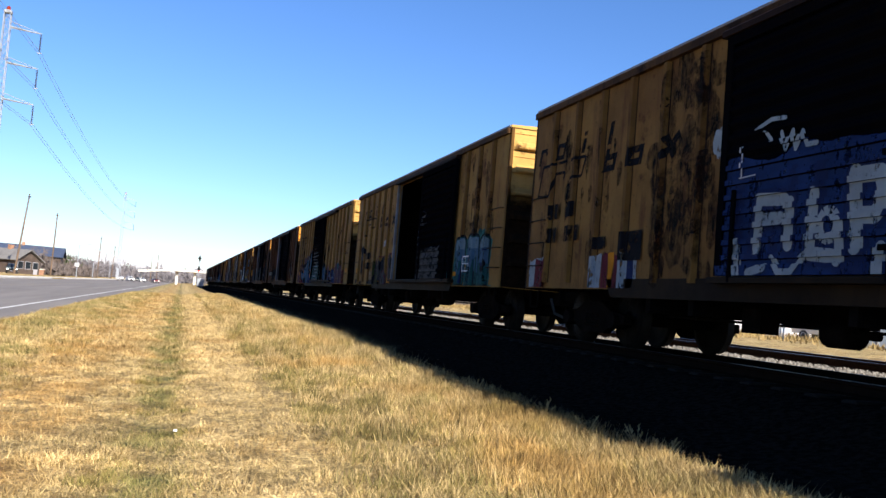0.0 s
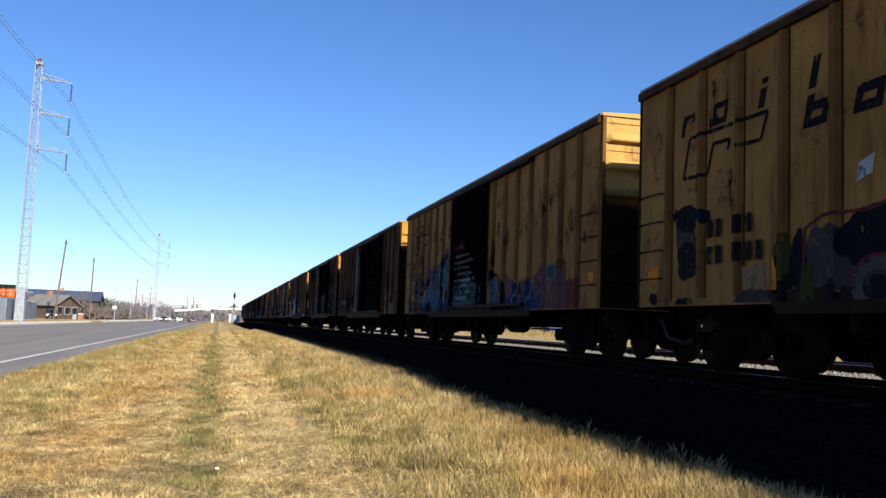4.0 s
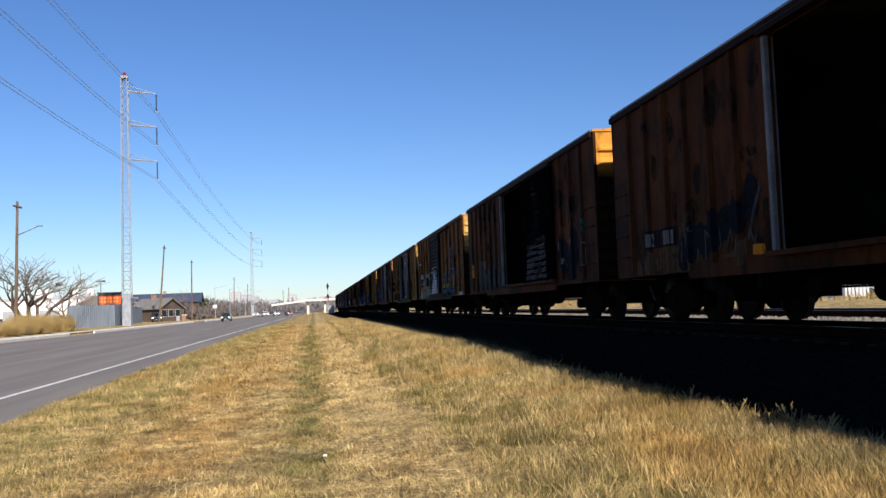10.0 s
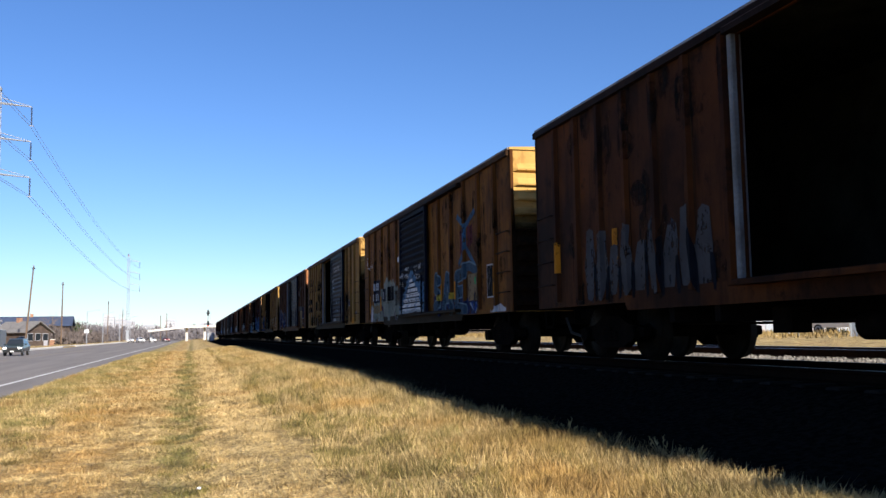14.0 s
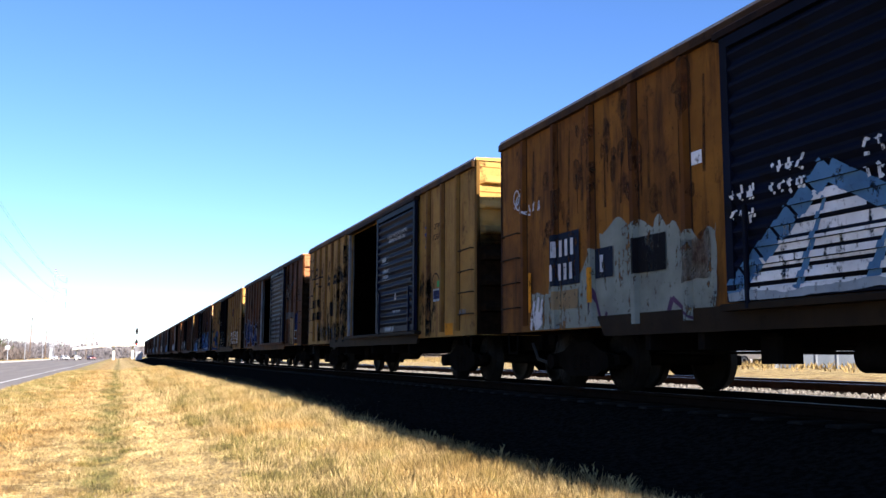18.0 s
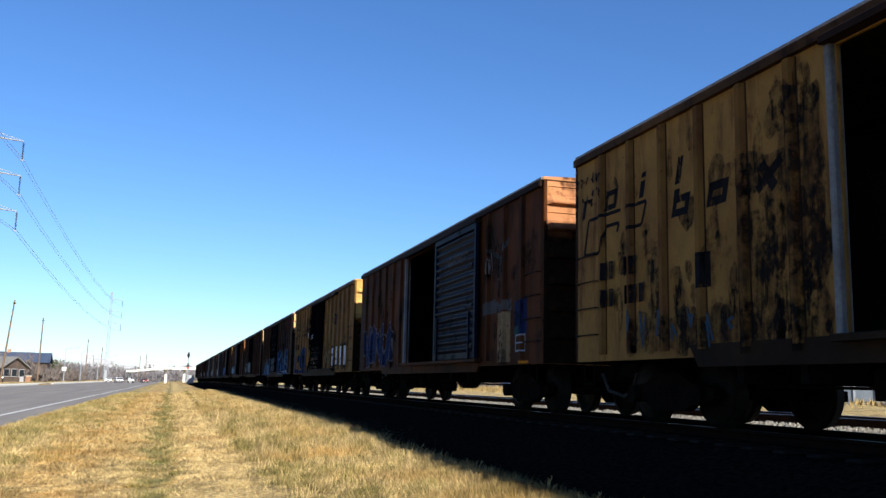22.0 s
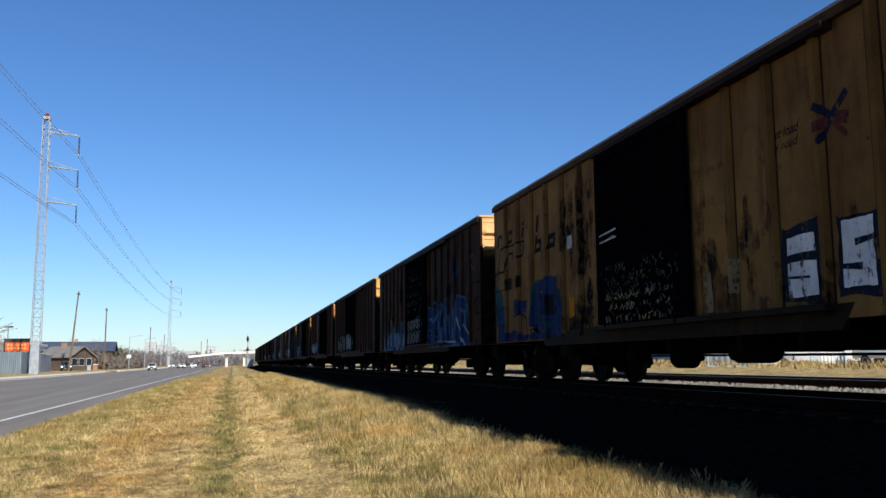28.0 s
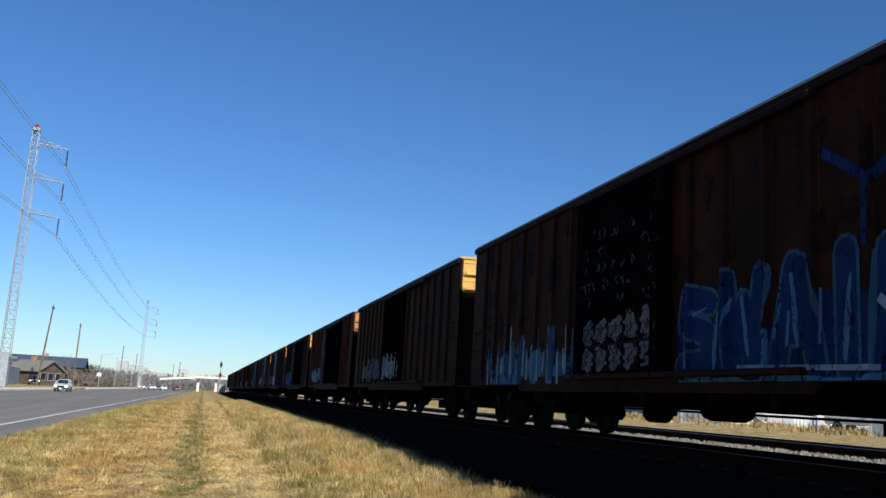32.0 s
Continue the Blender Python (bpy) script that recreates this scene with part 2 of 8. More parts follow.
def spray(name, c, worn=0.5, soft=0.08):
    """Sprayed paint, faded and worn through in spots and streaks."""
    m, nt, bsdf = shader(name, 0.8, 0.0, 0.04)
    v, d = coords(nt, own=False), coords(nt, (1, 2.5, 0.4), own=False)
    tone = noise_tex(nt, v, 1.7, 4)
    wear = mix(nt, 0.5, noise_tex(nt, v, 7.0, 6, 0.75), noise_tex(nt, d, 3.0, 5, 0.7))
    nt.links.new(ramp(nt, tone, c, tuple(0.62 * k for k in c), 0.35, 0.68), bsdf.inputs["Base Color"])
    nt.links.new(ramp(nt, wear, (1, 1, 1), (0, 0, 0), 0.62 - 0.18 * worn, 0.62 + soft - 0.18 * worn), bsdf.inputs["Alpha"])
    return m


SPRAY = {k: spray(k + "_spray_paint", c) for k, c in dict(
    white=(0.46, 0.46, 0.48), pale=(0.25, 0.29, 0.32), frost=(0.115, 0.175, 0.215), blue=(0.014, 0.042, 0.165), sky=(0.07, 0.165, 0.29), teal=(0.024, 0.12, 0.115),
    black=(0.008, 0.008, 0.010), navy=(0.012, 0.022, 0.075), maroon=(0.10, 0.02, 0.028), purple=(0.06, 0.032, 0.07), pink=(0.30, 0.15, 0.19),
    grey=(0.13, 0.13, 0.135), green=(0.05, 0.24, 0.08), orange=(0.50, 0.19, 0.015), red=(0.26, 0.035, 0.025), tan=(0.19, 0.135, 0.075),
    olive=(0.034, 0.038, 0.011), deep=(0.012, 0.028, 0.095), mauve=(0.085, 0.050, 0.060), brick=(0.085, 0.026, 0.022), bronze=(0.066, 0.042, 0.024), dusk=(0.034, 0.066, 0.10), ink=(0.006, 0.0075, 0.012), slate=(0.010, 0.016, 0.030), ash=(0.036, 0.036, 0.038), steel=(0.042, 0.095, 0.155), dimteal=(0.014, 0.062, 0.066), dim=(0.055, 0.056, 0.06), mint=(0.185, 0.205, 0.180), yellow=(0.40, 0.30, 0.04), bright=(0.66, 0.66, 0.67)).items()}
SPRAY["stencil"] = spray("white_stencil_paint", (0.42, 0.42, 0.43), -0.6)
SPRAY["soot"] = spray("soot_stain", (0.022, 0.014, 0.010), 1.5, 0.22)


def shade_grime_mat(name, low, high):
    """Painted shade mixed with track dirt: solid near the wheels, breaking into streaks and blots between two heights.
    """
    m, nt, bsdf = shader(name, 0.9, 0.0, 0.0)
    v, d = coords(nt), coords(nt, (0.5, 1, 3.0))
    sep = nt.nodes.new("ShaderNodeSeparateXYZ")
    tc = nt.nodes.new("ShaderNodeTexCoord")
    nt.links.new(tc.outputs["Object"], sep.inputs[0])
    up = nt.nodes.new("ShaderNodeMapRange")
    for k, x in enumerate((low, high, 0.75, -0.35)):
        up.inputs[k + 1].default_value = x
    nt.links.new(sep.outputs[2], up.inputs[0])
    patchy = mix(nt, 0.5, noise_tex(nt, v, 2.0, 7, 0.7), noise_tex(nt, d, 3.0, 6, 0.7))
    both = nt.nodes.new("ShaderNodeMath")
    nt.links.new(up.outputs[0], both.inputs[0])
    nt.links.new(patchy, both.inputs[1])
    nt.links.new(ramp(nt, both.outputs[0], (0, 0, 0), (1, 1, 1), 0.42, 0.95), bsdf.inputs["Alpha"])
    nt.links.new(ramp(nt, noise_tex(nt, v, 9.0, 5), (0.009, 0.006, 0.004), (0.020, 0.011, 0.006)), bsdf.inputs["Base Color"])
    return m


# Shade between the cars painted in along with dirt, at two heights.
END_SHADE, END_SHADE_HIGH = shade_grime_mat("shade_and_grime", 2.3, 3.35), shade_grime_mat("heavy_shade_and_grime", 2.9, 3.75)
SPRAY["rust"] = spray("rust_stain", (0.075, 0.030, 0.014), 1.4, 0.24)


def glass_mat():
    m, nt, bsdf = shader("dark_window_glass", 0.06)
    bsdf.inputs["Base Color"].default_value = (0.02, 0.025, 0.03, 1)
    bsdf.inputs["Specular IOR Level"].default_value = 0.6
    return m


GLASS = glass_mat()


def lamp_mat(name, colour, power):
    m, nt, bsdf = shader(name, 0.3)
    bsdf.inputs["Base Color"].default_value = (*colour, 1)
    bsdf.inputs["Emission Color"].default_value = (*colour, 1)
    bsdf.inputs["Emission Strength"].default_value = power
    return m


RED_LIGHT = lamp_mat("red_signal_light", (1.0, 0.05, 0.03), 3.0)
HEADLIGHT = lamp_mat("headlight", (1.0, 0.97, 0.9), 1.0)


def band(nt, v, centre, width, strength):
    """A strip along the track, ragged at its edges."""
    sep = nt.nodes.new("ShaderNodeSeparateXYZ")
    nt.links.new(v, sep.inputs[0])
    wob = nt.nodes.new("ShaderNodeMath")
    wob.operation = "MULTIPLY_ADD"
    nt.links.new(noise_tex(nt, v, 0.8, 5, 0.7), wob.inputs[0])
    wob.inputs[1].default_value = width * 2.4
    nt.links.new(sep.outputs[0], wob.inputs[2])
    gap = nt.nodes.new("ShaderNodeMath")
    gap.operation = "SUBTRACT"
    nt.links.new(wob.outputs[0], gap.inputs[0])
    gap.inputs[1].default_value = centre + width * 1.2
    far = nt.nodes.new("ShaderNodeMath")
    far.operation = "ABSOLUTE"
    nt.links.new(gap.outputs[0], far.inputs[0])
    strip = ramp(nt, far.outputs[0], (strength,) * 3, (0, 0, 0), width * 0.35, width)
    return mix(nt, 1.0, strip, ramp(nt, noise_tex(nt, v, 0.55, 5, 0.7), (0.05,) * 3, (1, 1, 1), 0.42, 0.58), "MULTIPLY")


def verge_bands(nt, v, col):
    """Worn wheel tracks, a pale strip between them, a reddish strip nearer the road and a greener rim."""
    col = mix(nt, band(nt, v, -1.6, 1.0, 0.9), col, (0.35, 0.212, 0.072))
    col = mix(nt, band(nt, v, -4.0, 2.0, 0.95), col, (0.215, 0.192, 0.070))
    col = mix(nt, band(nt, v, 0.85, 0.7, 0.6), col, (0.52, 0.40, 0.21))
    col = mix(nt, band(nt, v, -0.15, 0.36, 1.0), col, (0.105, 0.108, 0.034))
    col = mix(nt, band(nt, v, 2.1, 0.35, 0.4), col, (0.18, 0.14, 0.05))
    col = mix(nt, band(nt, v, 3.0, 0.7, 0.75), col, (0.34, 0.205, 0.066))
    return mix(nt, band(nt, v, 4.2, 0.9, 0.7), col, (0.155, 0.12, 0.038))


def clumps(nt, v):
    """Light and dark tufts a hand or two across."""
    wide = ramp(nt, noise_tex(nt, v, 0.9, 4, 0.6), (0.68, 0.67, 0.62), (1.22, 1.20, 1.16), 0.38, 0.62)
    return mix(nt, 1.0, mix(nt, 1.0, wide, ramp(nt, noise_tex(nt, v, 3.2, 5, 0.65), (0.52, 0.50, 0.46), (1.35, 1.34, 1.30), 0.36, 0.62), "MULTIPLY"),
               ramp(nt, noise_tex(nt, v, 11.0, 4, 0.7), (0.62, 0.60, 0.56), (1.25, 1.25, 1.22), 0.36, 0.62), "MULTIPLY")


def grass_ground():
    """Dry mown verge: straw with greener and rust-brown patches, and two worn wheel tracks."""
    m, nt, bsdf = shader("dry_grass", 0.95)
    v = coords(nt, own=False)
    big, mid, fine = noise_tex(nt, v, 0.25, 5), noise_tex(nt, v, 1.6, 6, 0.7), noise_tex(nt, v, 22, 6, 0.75)
    col = ramp(nt, mid, (0.26, 0.185, 0.074), (0.45, 0.355, 0.180), 0.35, 0.66)
    col = mix(nt, ramp(nt, big, (0, 0, 0), (0.4, 0.4, 0.4), 0.55, 0.7), col, (0.25, 0.13, 0.04))
    col = verge_bands(nt, v, col)
    col = mix(nt, 0.8, col, clumps(nt, v), "MULTIPLY")
    col = mix(nt, 0.85, col, ramp(nt, fine, (0.36, 0.34, 0.30), (1.55, 1.53, 1.45), 0.36, 0.64), "MULTIPLY")
    nt.links.new(col, bsdf.inputs["Base Color"])
    bumped(nt, bsdf, fine, 0.8, 0.05)
    return m


def blade_mat(name, lo, hi):
    m, nt, bsdf = shader(name, 0.8)
    geo = nt.nodes.new("ShaderNodeNewGeometry")
    col = ramp(nt, geo.outputs["Random Per Island"], lo, hi, 0.0, 1.0)
    v = coords(nt, own=False)
    col = mix(nt, ramp(nt, noise_tex(nt, v, 0.35, 4), (0, 0, 0), (0.75, 0.75, 0.75), 0.52, 0.68), col, (0.28, 0.15, 0.042))
    col = mix(nt, 0.75, col, verge_bands(nt, v, col))
    col = mix(nt, 0.8, col, clumps(nt, v), "MULTIPLY")
    nt.links.new(col, bsdf.inputs["Base Color"])
    return m


GRASS = grass_ground()
STRAW = blade_mat("straw_blades", (0.20, 0.134, 0.050), (0.585, 0.455, 0.235))
GREENISH = blade_mat("greenish_blades", (0.105, 0.098, 0.030), (0.25, 0.20, 0.068))


def asphalt():
    m, nt, bsdf = shader("grey_asphalt", 0.85)
    v, w = coords(nt, own=False), coords(nt, (1, 0.04, 1), own=False)
    fine, lanes = noise_tex(nt, v, 60, 4, 0.8), noise_tex(nt, w, 0.9, 4)
    col = ramp(nt, lanes, (0.140, 0.126, 0.115), (0.195, 0.176, 0.158), 0.35, 0.65)
    col = mix(nt, 0.4, col, ramp(nt, fine, (0.6, 0.6, 0.6), (1.3, 1.3, 1.3), 0.3, 0.7), "MULTIPLY")
    nt.links.new(col, bsdf.inputs["Base Color"])
    bumped(nt, bsdf, fine, 0.3, 0.01)
    return m


ASPHALT = asphalt()
ROAD_WHITE = two_tone("worn_white_line", (0.74, 0.74, 0.72), (0.5, 0.5, 0.49), 3, 0.7, bump=0)
ROAD_YELLOW = two_tone("worn_yellow_line", (0.24, 0.18, 0.09), (0.16, 0.13, 0.10), 3, 0.7, bump=0)


# ---- mesh helpers ----
class Shape:
    """Collects vertices and faces of one mesh."""

    def __init__(self):
        self.v, self.f = [], []

    def add(self, verts, faces):
        n = len(self.v)
        self.v += [tuple(p) for p in verts]
        self.f += [tuple(i + n for i in f) for f in faces]
        return self

    def box(self, x0, x1, y0, y1, z0, z1, c=0.0):
        """A box; c chamfers its four upright and its top edges."""
        if c <= 0:
            vs = [(x, y, z) for z in (z0, z1) for x, y in ((x0, y0), (x1, y0), (x1, y1), (x0, y1))]
            return self.add(vs, [(3, 2, 1, 0), (4, 5, 6, 7), (0, 1, 5, 4), (1, 2, 6, 5), (2, 3, 7, 6), (3, 0, 4, 7)])
        ring = lambda e, z: [(x0 + e + c, y0 + e, z), (x1 - e - c, y0 + e, z), (x1 - e, y0 + e + c, z), (x1 - e, y1 - e - c, z),
                             (x1 - e - c, y1 - e, z), (x0 + e + c, y1 - e, z), (x0 + e, y1 - e - c, z), (x0 + e, y0 + e + c, z)]
        vs = ring(0, z0) + ring(0, z1 - c) + ring(c, z1)
        fs = [tuple(range(7, -1, -1)), tuple(range(16, 24))]
        for k in (0, 8):
            fs += [(k + i, k + (i + 1) % 8, k + 8 + (i + 1) % 8, k + 8 + i) for i in range(8)]
        return self.add(vs, fs)

    def tube(self, a, b, r0, r1=None, n=8, caps=True):
        a, b = Vector(a), Vector(b)
        r1 = r0 if r1 is None else r1
        q = (b - a).to_track_quat("Z", "Y")
        vs = [p + q @ Vector((r * math.cos(2 * math.pi * i / n), r * math.sin(2 * math.pi * i / n), 0)) for p, r in ((a, r0), (b, r1)) for i in range(n)]
        fs = [(i, (i + 1) % n, n + (i + 1) % n, n + i) for i in range(n)]
        if caps:
            fs += [tuple(range(n - 1, -1, -1)), tuple(range(n, 2 * n))]
        return self.add(vs, fs)

    def sweep(self, outline, stations, close=True):
        """An outline of (x, z) carried through stations, functions of (x, z) to a point."""
        n = len(outline)
        vs = [place(x, z) for place in stations for x, z in outline]
        fs = []
        for k in range(len(stations) - 1):
            for i in range(n if close else n - 1):
                j = (i + 1) % n
                fs.append((k * n + i, k * n + j, (k + 1) * n + j, (k + 1) * n + i))
        if close:
            fs += [tuple(range(n - 1, -1, -1)), tuple(range((len(stations) - 1) * n, len(stations) * n))]
        return self.add(vs, fs)

    def lathe(self, profile, n=20, axis="x"):
        """A profile of (radius, along) turned about an axis."""
        vs = []
        for r, a in profile:
            for i in range(n):
                c, s = r * math.cos(2 * math.pi * i / n), r * math.sin(2 * math.pi * i / n)
                vs.append((a, c, s) if axis == "x" else (c, s, a) if axis == "z" else (c, a, s))
        m = len(profile)
        fs = [(k * n + i, k * n + (i + 1) % n, (k + 1) * n + (i + 1) % n, (k + 1) * n + i) for k in range(m - 1) for i in range(n)]
        fs += [tuple(range(n)), tuple(range((m - 1) * n, m * n))]
        return self.add(vs, fs)

    def mesh(self, name, material=None, smooth=False):
        me = bpy.data.meshes.new(name)
        me.from_pydata(self.v, [], self.f)
        me.validate()
        if material:
            me.materials.append(material)
        bm = bmesh.new()
        bm.from_mesh(me)
        bmesh.ops.recalc_face_normals(bm, faces=bm.faces)
        bm.to_mesh(me)
        bm.free()
        if smooth:
            me.polygons.foreach_set("use_smooth", [True] * len(me.polygons))
        return me


def part(name, shape, material, parent, label="", at=None, smooth=False):
    """Links a shape (or a mesh shared between alike parts) as one mesh object under a thing."""
    me = shape.mesh(name, None, smooth) if isinstance(shape, Shape) else shape
    ob = new(name, me)
    if not me.materials:
        me.materials.append(material)
    if me.materials[0] != material:
        ob.material_slots[0].link, ob.material_slots[0].material = "OBJECT", material
    ob.parent = parent
    if at is not None:
        ob.matrix_basis = at if isinstance(at, Matrix) else Matrix.Translation(at)
    return tagged(ob, label)


def thing(name, label, category, group="", at=None, kind=""):
    ob = tagged(new(name), label, category, group, kind)
    ob.empty_display_size = 0.3
    if at is not None:
        ob.matrix_basis = at if isinstance(at, Matrix) else Matrix.Translation(at)
    return ob


def solid(name, shape, material, label, category, group="", kind="", at=None, smooth=False):
    ob = new(name, shape.mesh(name, material, smooth))
    if at is not None:
        ob.matrix_basis = at if isinstance(at, Matrix) else Matrix.Translation(at)
    return tagged(ob, label, category, group, kind)


def quads(name, verts, material, corners=4):
    """A mesh of loose faces from an array of vertices, so many to a face."""
    verts = np.asarray(verts, np.float32).reshape(-1, 3)
    n = len(verts) // corners
    me = bpy.data.meshes.new(name)
    me.vertices.add(len(verts))
    me.vertices.foreach_set("co", verts.ravel())
    me.loops.add(n * corners)
    me.loops.foreach_set("vertex_index", np.arange(n * corners, dtype=np.int32))
    me.polygons.add(n)
    me.polygons.foreach_set("loop_start", np.arange(0, n * corners, corners, dtype=np.int32))
    me.update(calc_edges=True)
    me.validate()
    me.materials.append(material)
    return me


# ---- the lie of the land ----
TRACK_X, RAIL_Z, CURVE_Y, CURVE_R = 7.85, 1.12, 246.0, 420.0


def track_pose(y, off=0.0):
    """A point on the track's middle line at a distance y along it, and the heading there in degrees."""
    if y <= CURVE_Y:
        return TRACK_X + off, y, 0.0
    a = (y - CURVE_Y) / CURVE_R
    return TRACK_X + off + (CURVE_R - off) * (1 - math.cos(a)), CURVE_Y + (CURVE_R - off) * math.sin(a), -math.degrees(a)


def ground_z(x, y=0.0):
    xs = (-400, -60, -25.4, -23.62, -23.5, -5.05, -4.85, -3, 0, 2.5, 4.5, 5.2, 5.8, 16, 19, 24, 60, 400)
    zs = (0.6, 0.45, 0.40, 0.10, -0.12, -0.12, -0.01, 0.05, 0.12, 0.26, 0.42, 0.52, 0.62, 0.66, 0.9, 1.08, 1.15, 1.2)
    return float(np.interp(x, xs, zs))


def bumps(x, y):
    """Small swells of the verge and its two worn wheel tracks."""
    if not -4.9 < x < 4.1:
        return 0.0
    z = 0.05 * noise.noise((x * 0.7, y * 0.5, 3.0)) + 0.025 * noise.noise((x * 2.3, y * 2.1, 7.0))
    for c in (-0.15, 2.0):
        z -= 0.05 * math.exp(-((x - c) / 0.25) ** 2)
    return z


def make_ground():
    xs = [-3000, -900, -400, -200, -100, -60, -40, -30, -26, -24, -23.7, -23.5, -20, -12, -5.5, -5.35, -5.2]
    xs += [-5.2 + 0.2 * i for i in range(1, 60)] + [7, 8, 9, 10, 11, 12, 13, 14, 15, 16, 17, 19, 21, 24, 30, 40, 60, 100, 200, 400, 900, 3000]
    ys = [-800, -200, -60, -20, -8, -4] + [-2 + 0.3 * i for i in range(1, 100)] + [29 + 1.5 * i for i in range(60)] + [122, 140, 170, 210, 260, 330, 420, 600, 900, 1500, 3500]
    vs = []
    for y in ys:
        for x in xs:
            vs.append((x, y, ground_z(x) + bumps(x, y)))
    n = len(xs)
    s = Shape().add(vs, [(j * n + i, j * n + i + 1, (j + 1) * n + i + 1, (j + 1) * n + i) for j in range(len(ys) - 1) for i in range(n - 1)])
    solid("ground", s, GRASS, "dry straw-coloured mown grass verge beside road and railway", "ground", kind="structure", smooth=True)


def make_road():
    s = Shape().add([(x, y, 0.0 - 0.006 * abs(x + 14.4)) for y in (-300, 0, 120, 330, 1200) for x in (-23.35, -14.4, -4.98)],
                    [(3 * j + i, 3 * j + i + 1, 3 * j + i + 4, 3 * j + i + 3) for j in range(4) for i in range(2)])
    solid("road", s, ASPHALT, "wide grey asphalt road with faint lane wear", "road", kind="structure")
    line = lambda x, w: Shape().add([(x - w, -300, -0.006 * abs(x + 14.4) + 0.004), (x + w, -300, -0.006 * abs(x + 14.4) + 0.004),
                                     (x + w, 1200, -0.006 * abs(x + 14.4) + 0.004), (x - w, 1200, -0.006 * abs(x + 14.4) + 0.004)], [(0, 1, 2, 3)])
    solid("edge_line", line(-6.65, 0.075), ROAD_WHITE, "worn white painted edge line on the asphalt", "road marking", kind="structure")
    for x in (-14.2, -14.6):
        solid("centre_line", line(x, 0.05), ROAD_YELLOW, "worn yellow painted centre line on the asphalt", "road marking", kind="structure")
    k = Shape()
    for j in range(60):
        y0 = -60 + j * 10
        if 88 < y0 < 92 or 178 < y0 < 192:
            continue
        k.box(-23.62, -23.35, y0, y0 + 9.96, -0.13, 0.19, 0.03)
    solid("kerb", k, CONCRETE, "pale concrete kerb along the far side of the road", "kerb", kind="structure")
    p = Shape().add([(x, y, 0.185 if x > -24 else 0.25) for y in (-60, 95, 150, 520) for x in (-24.45, -23.6)], [(2 * j, 2 * j + 1, 2 * j + 3, 2 * j + 2) for j in range(3)])
    solid("pavement", p, CONCRETE, "pale concrete pavement strip behind the kerb", "pavement", kind="structure")


def along(off, z, ys):
    """Stations along the track for a swept outline."""
    out = []
    for y in ys:
        x0, y0, h = track_pose(y, off)
        c, s = math.cos(radians(h)), math.sin(radians(h))
        out.append(lambda x, zz, x0=x0, y0=y0, c=c, s=s: (x0 + c * x, y0 + s * x, zz + z))
    return out


TRACK_YS = [-170, 0, 120, 246] + [246 + 12 * i for i in range(1, 18)]


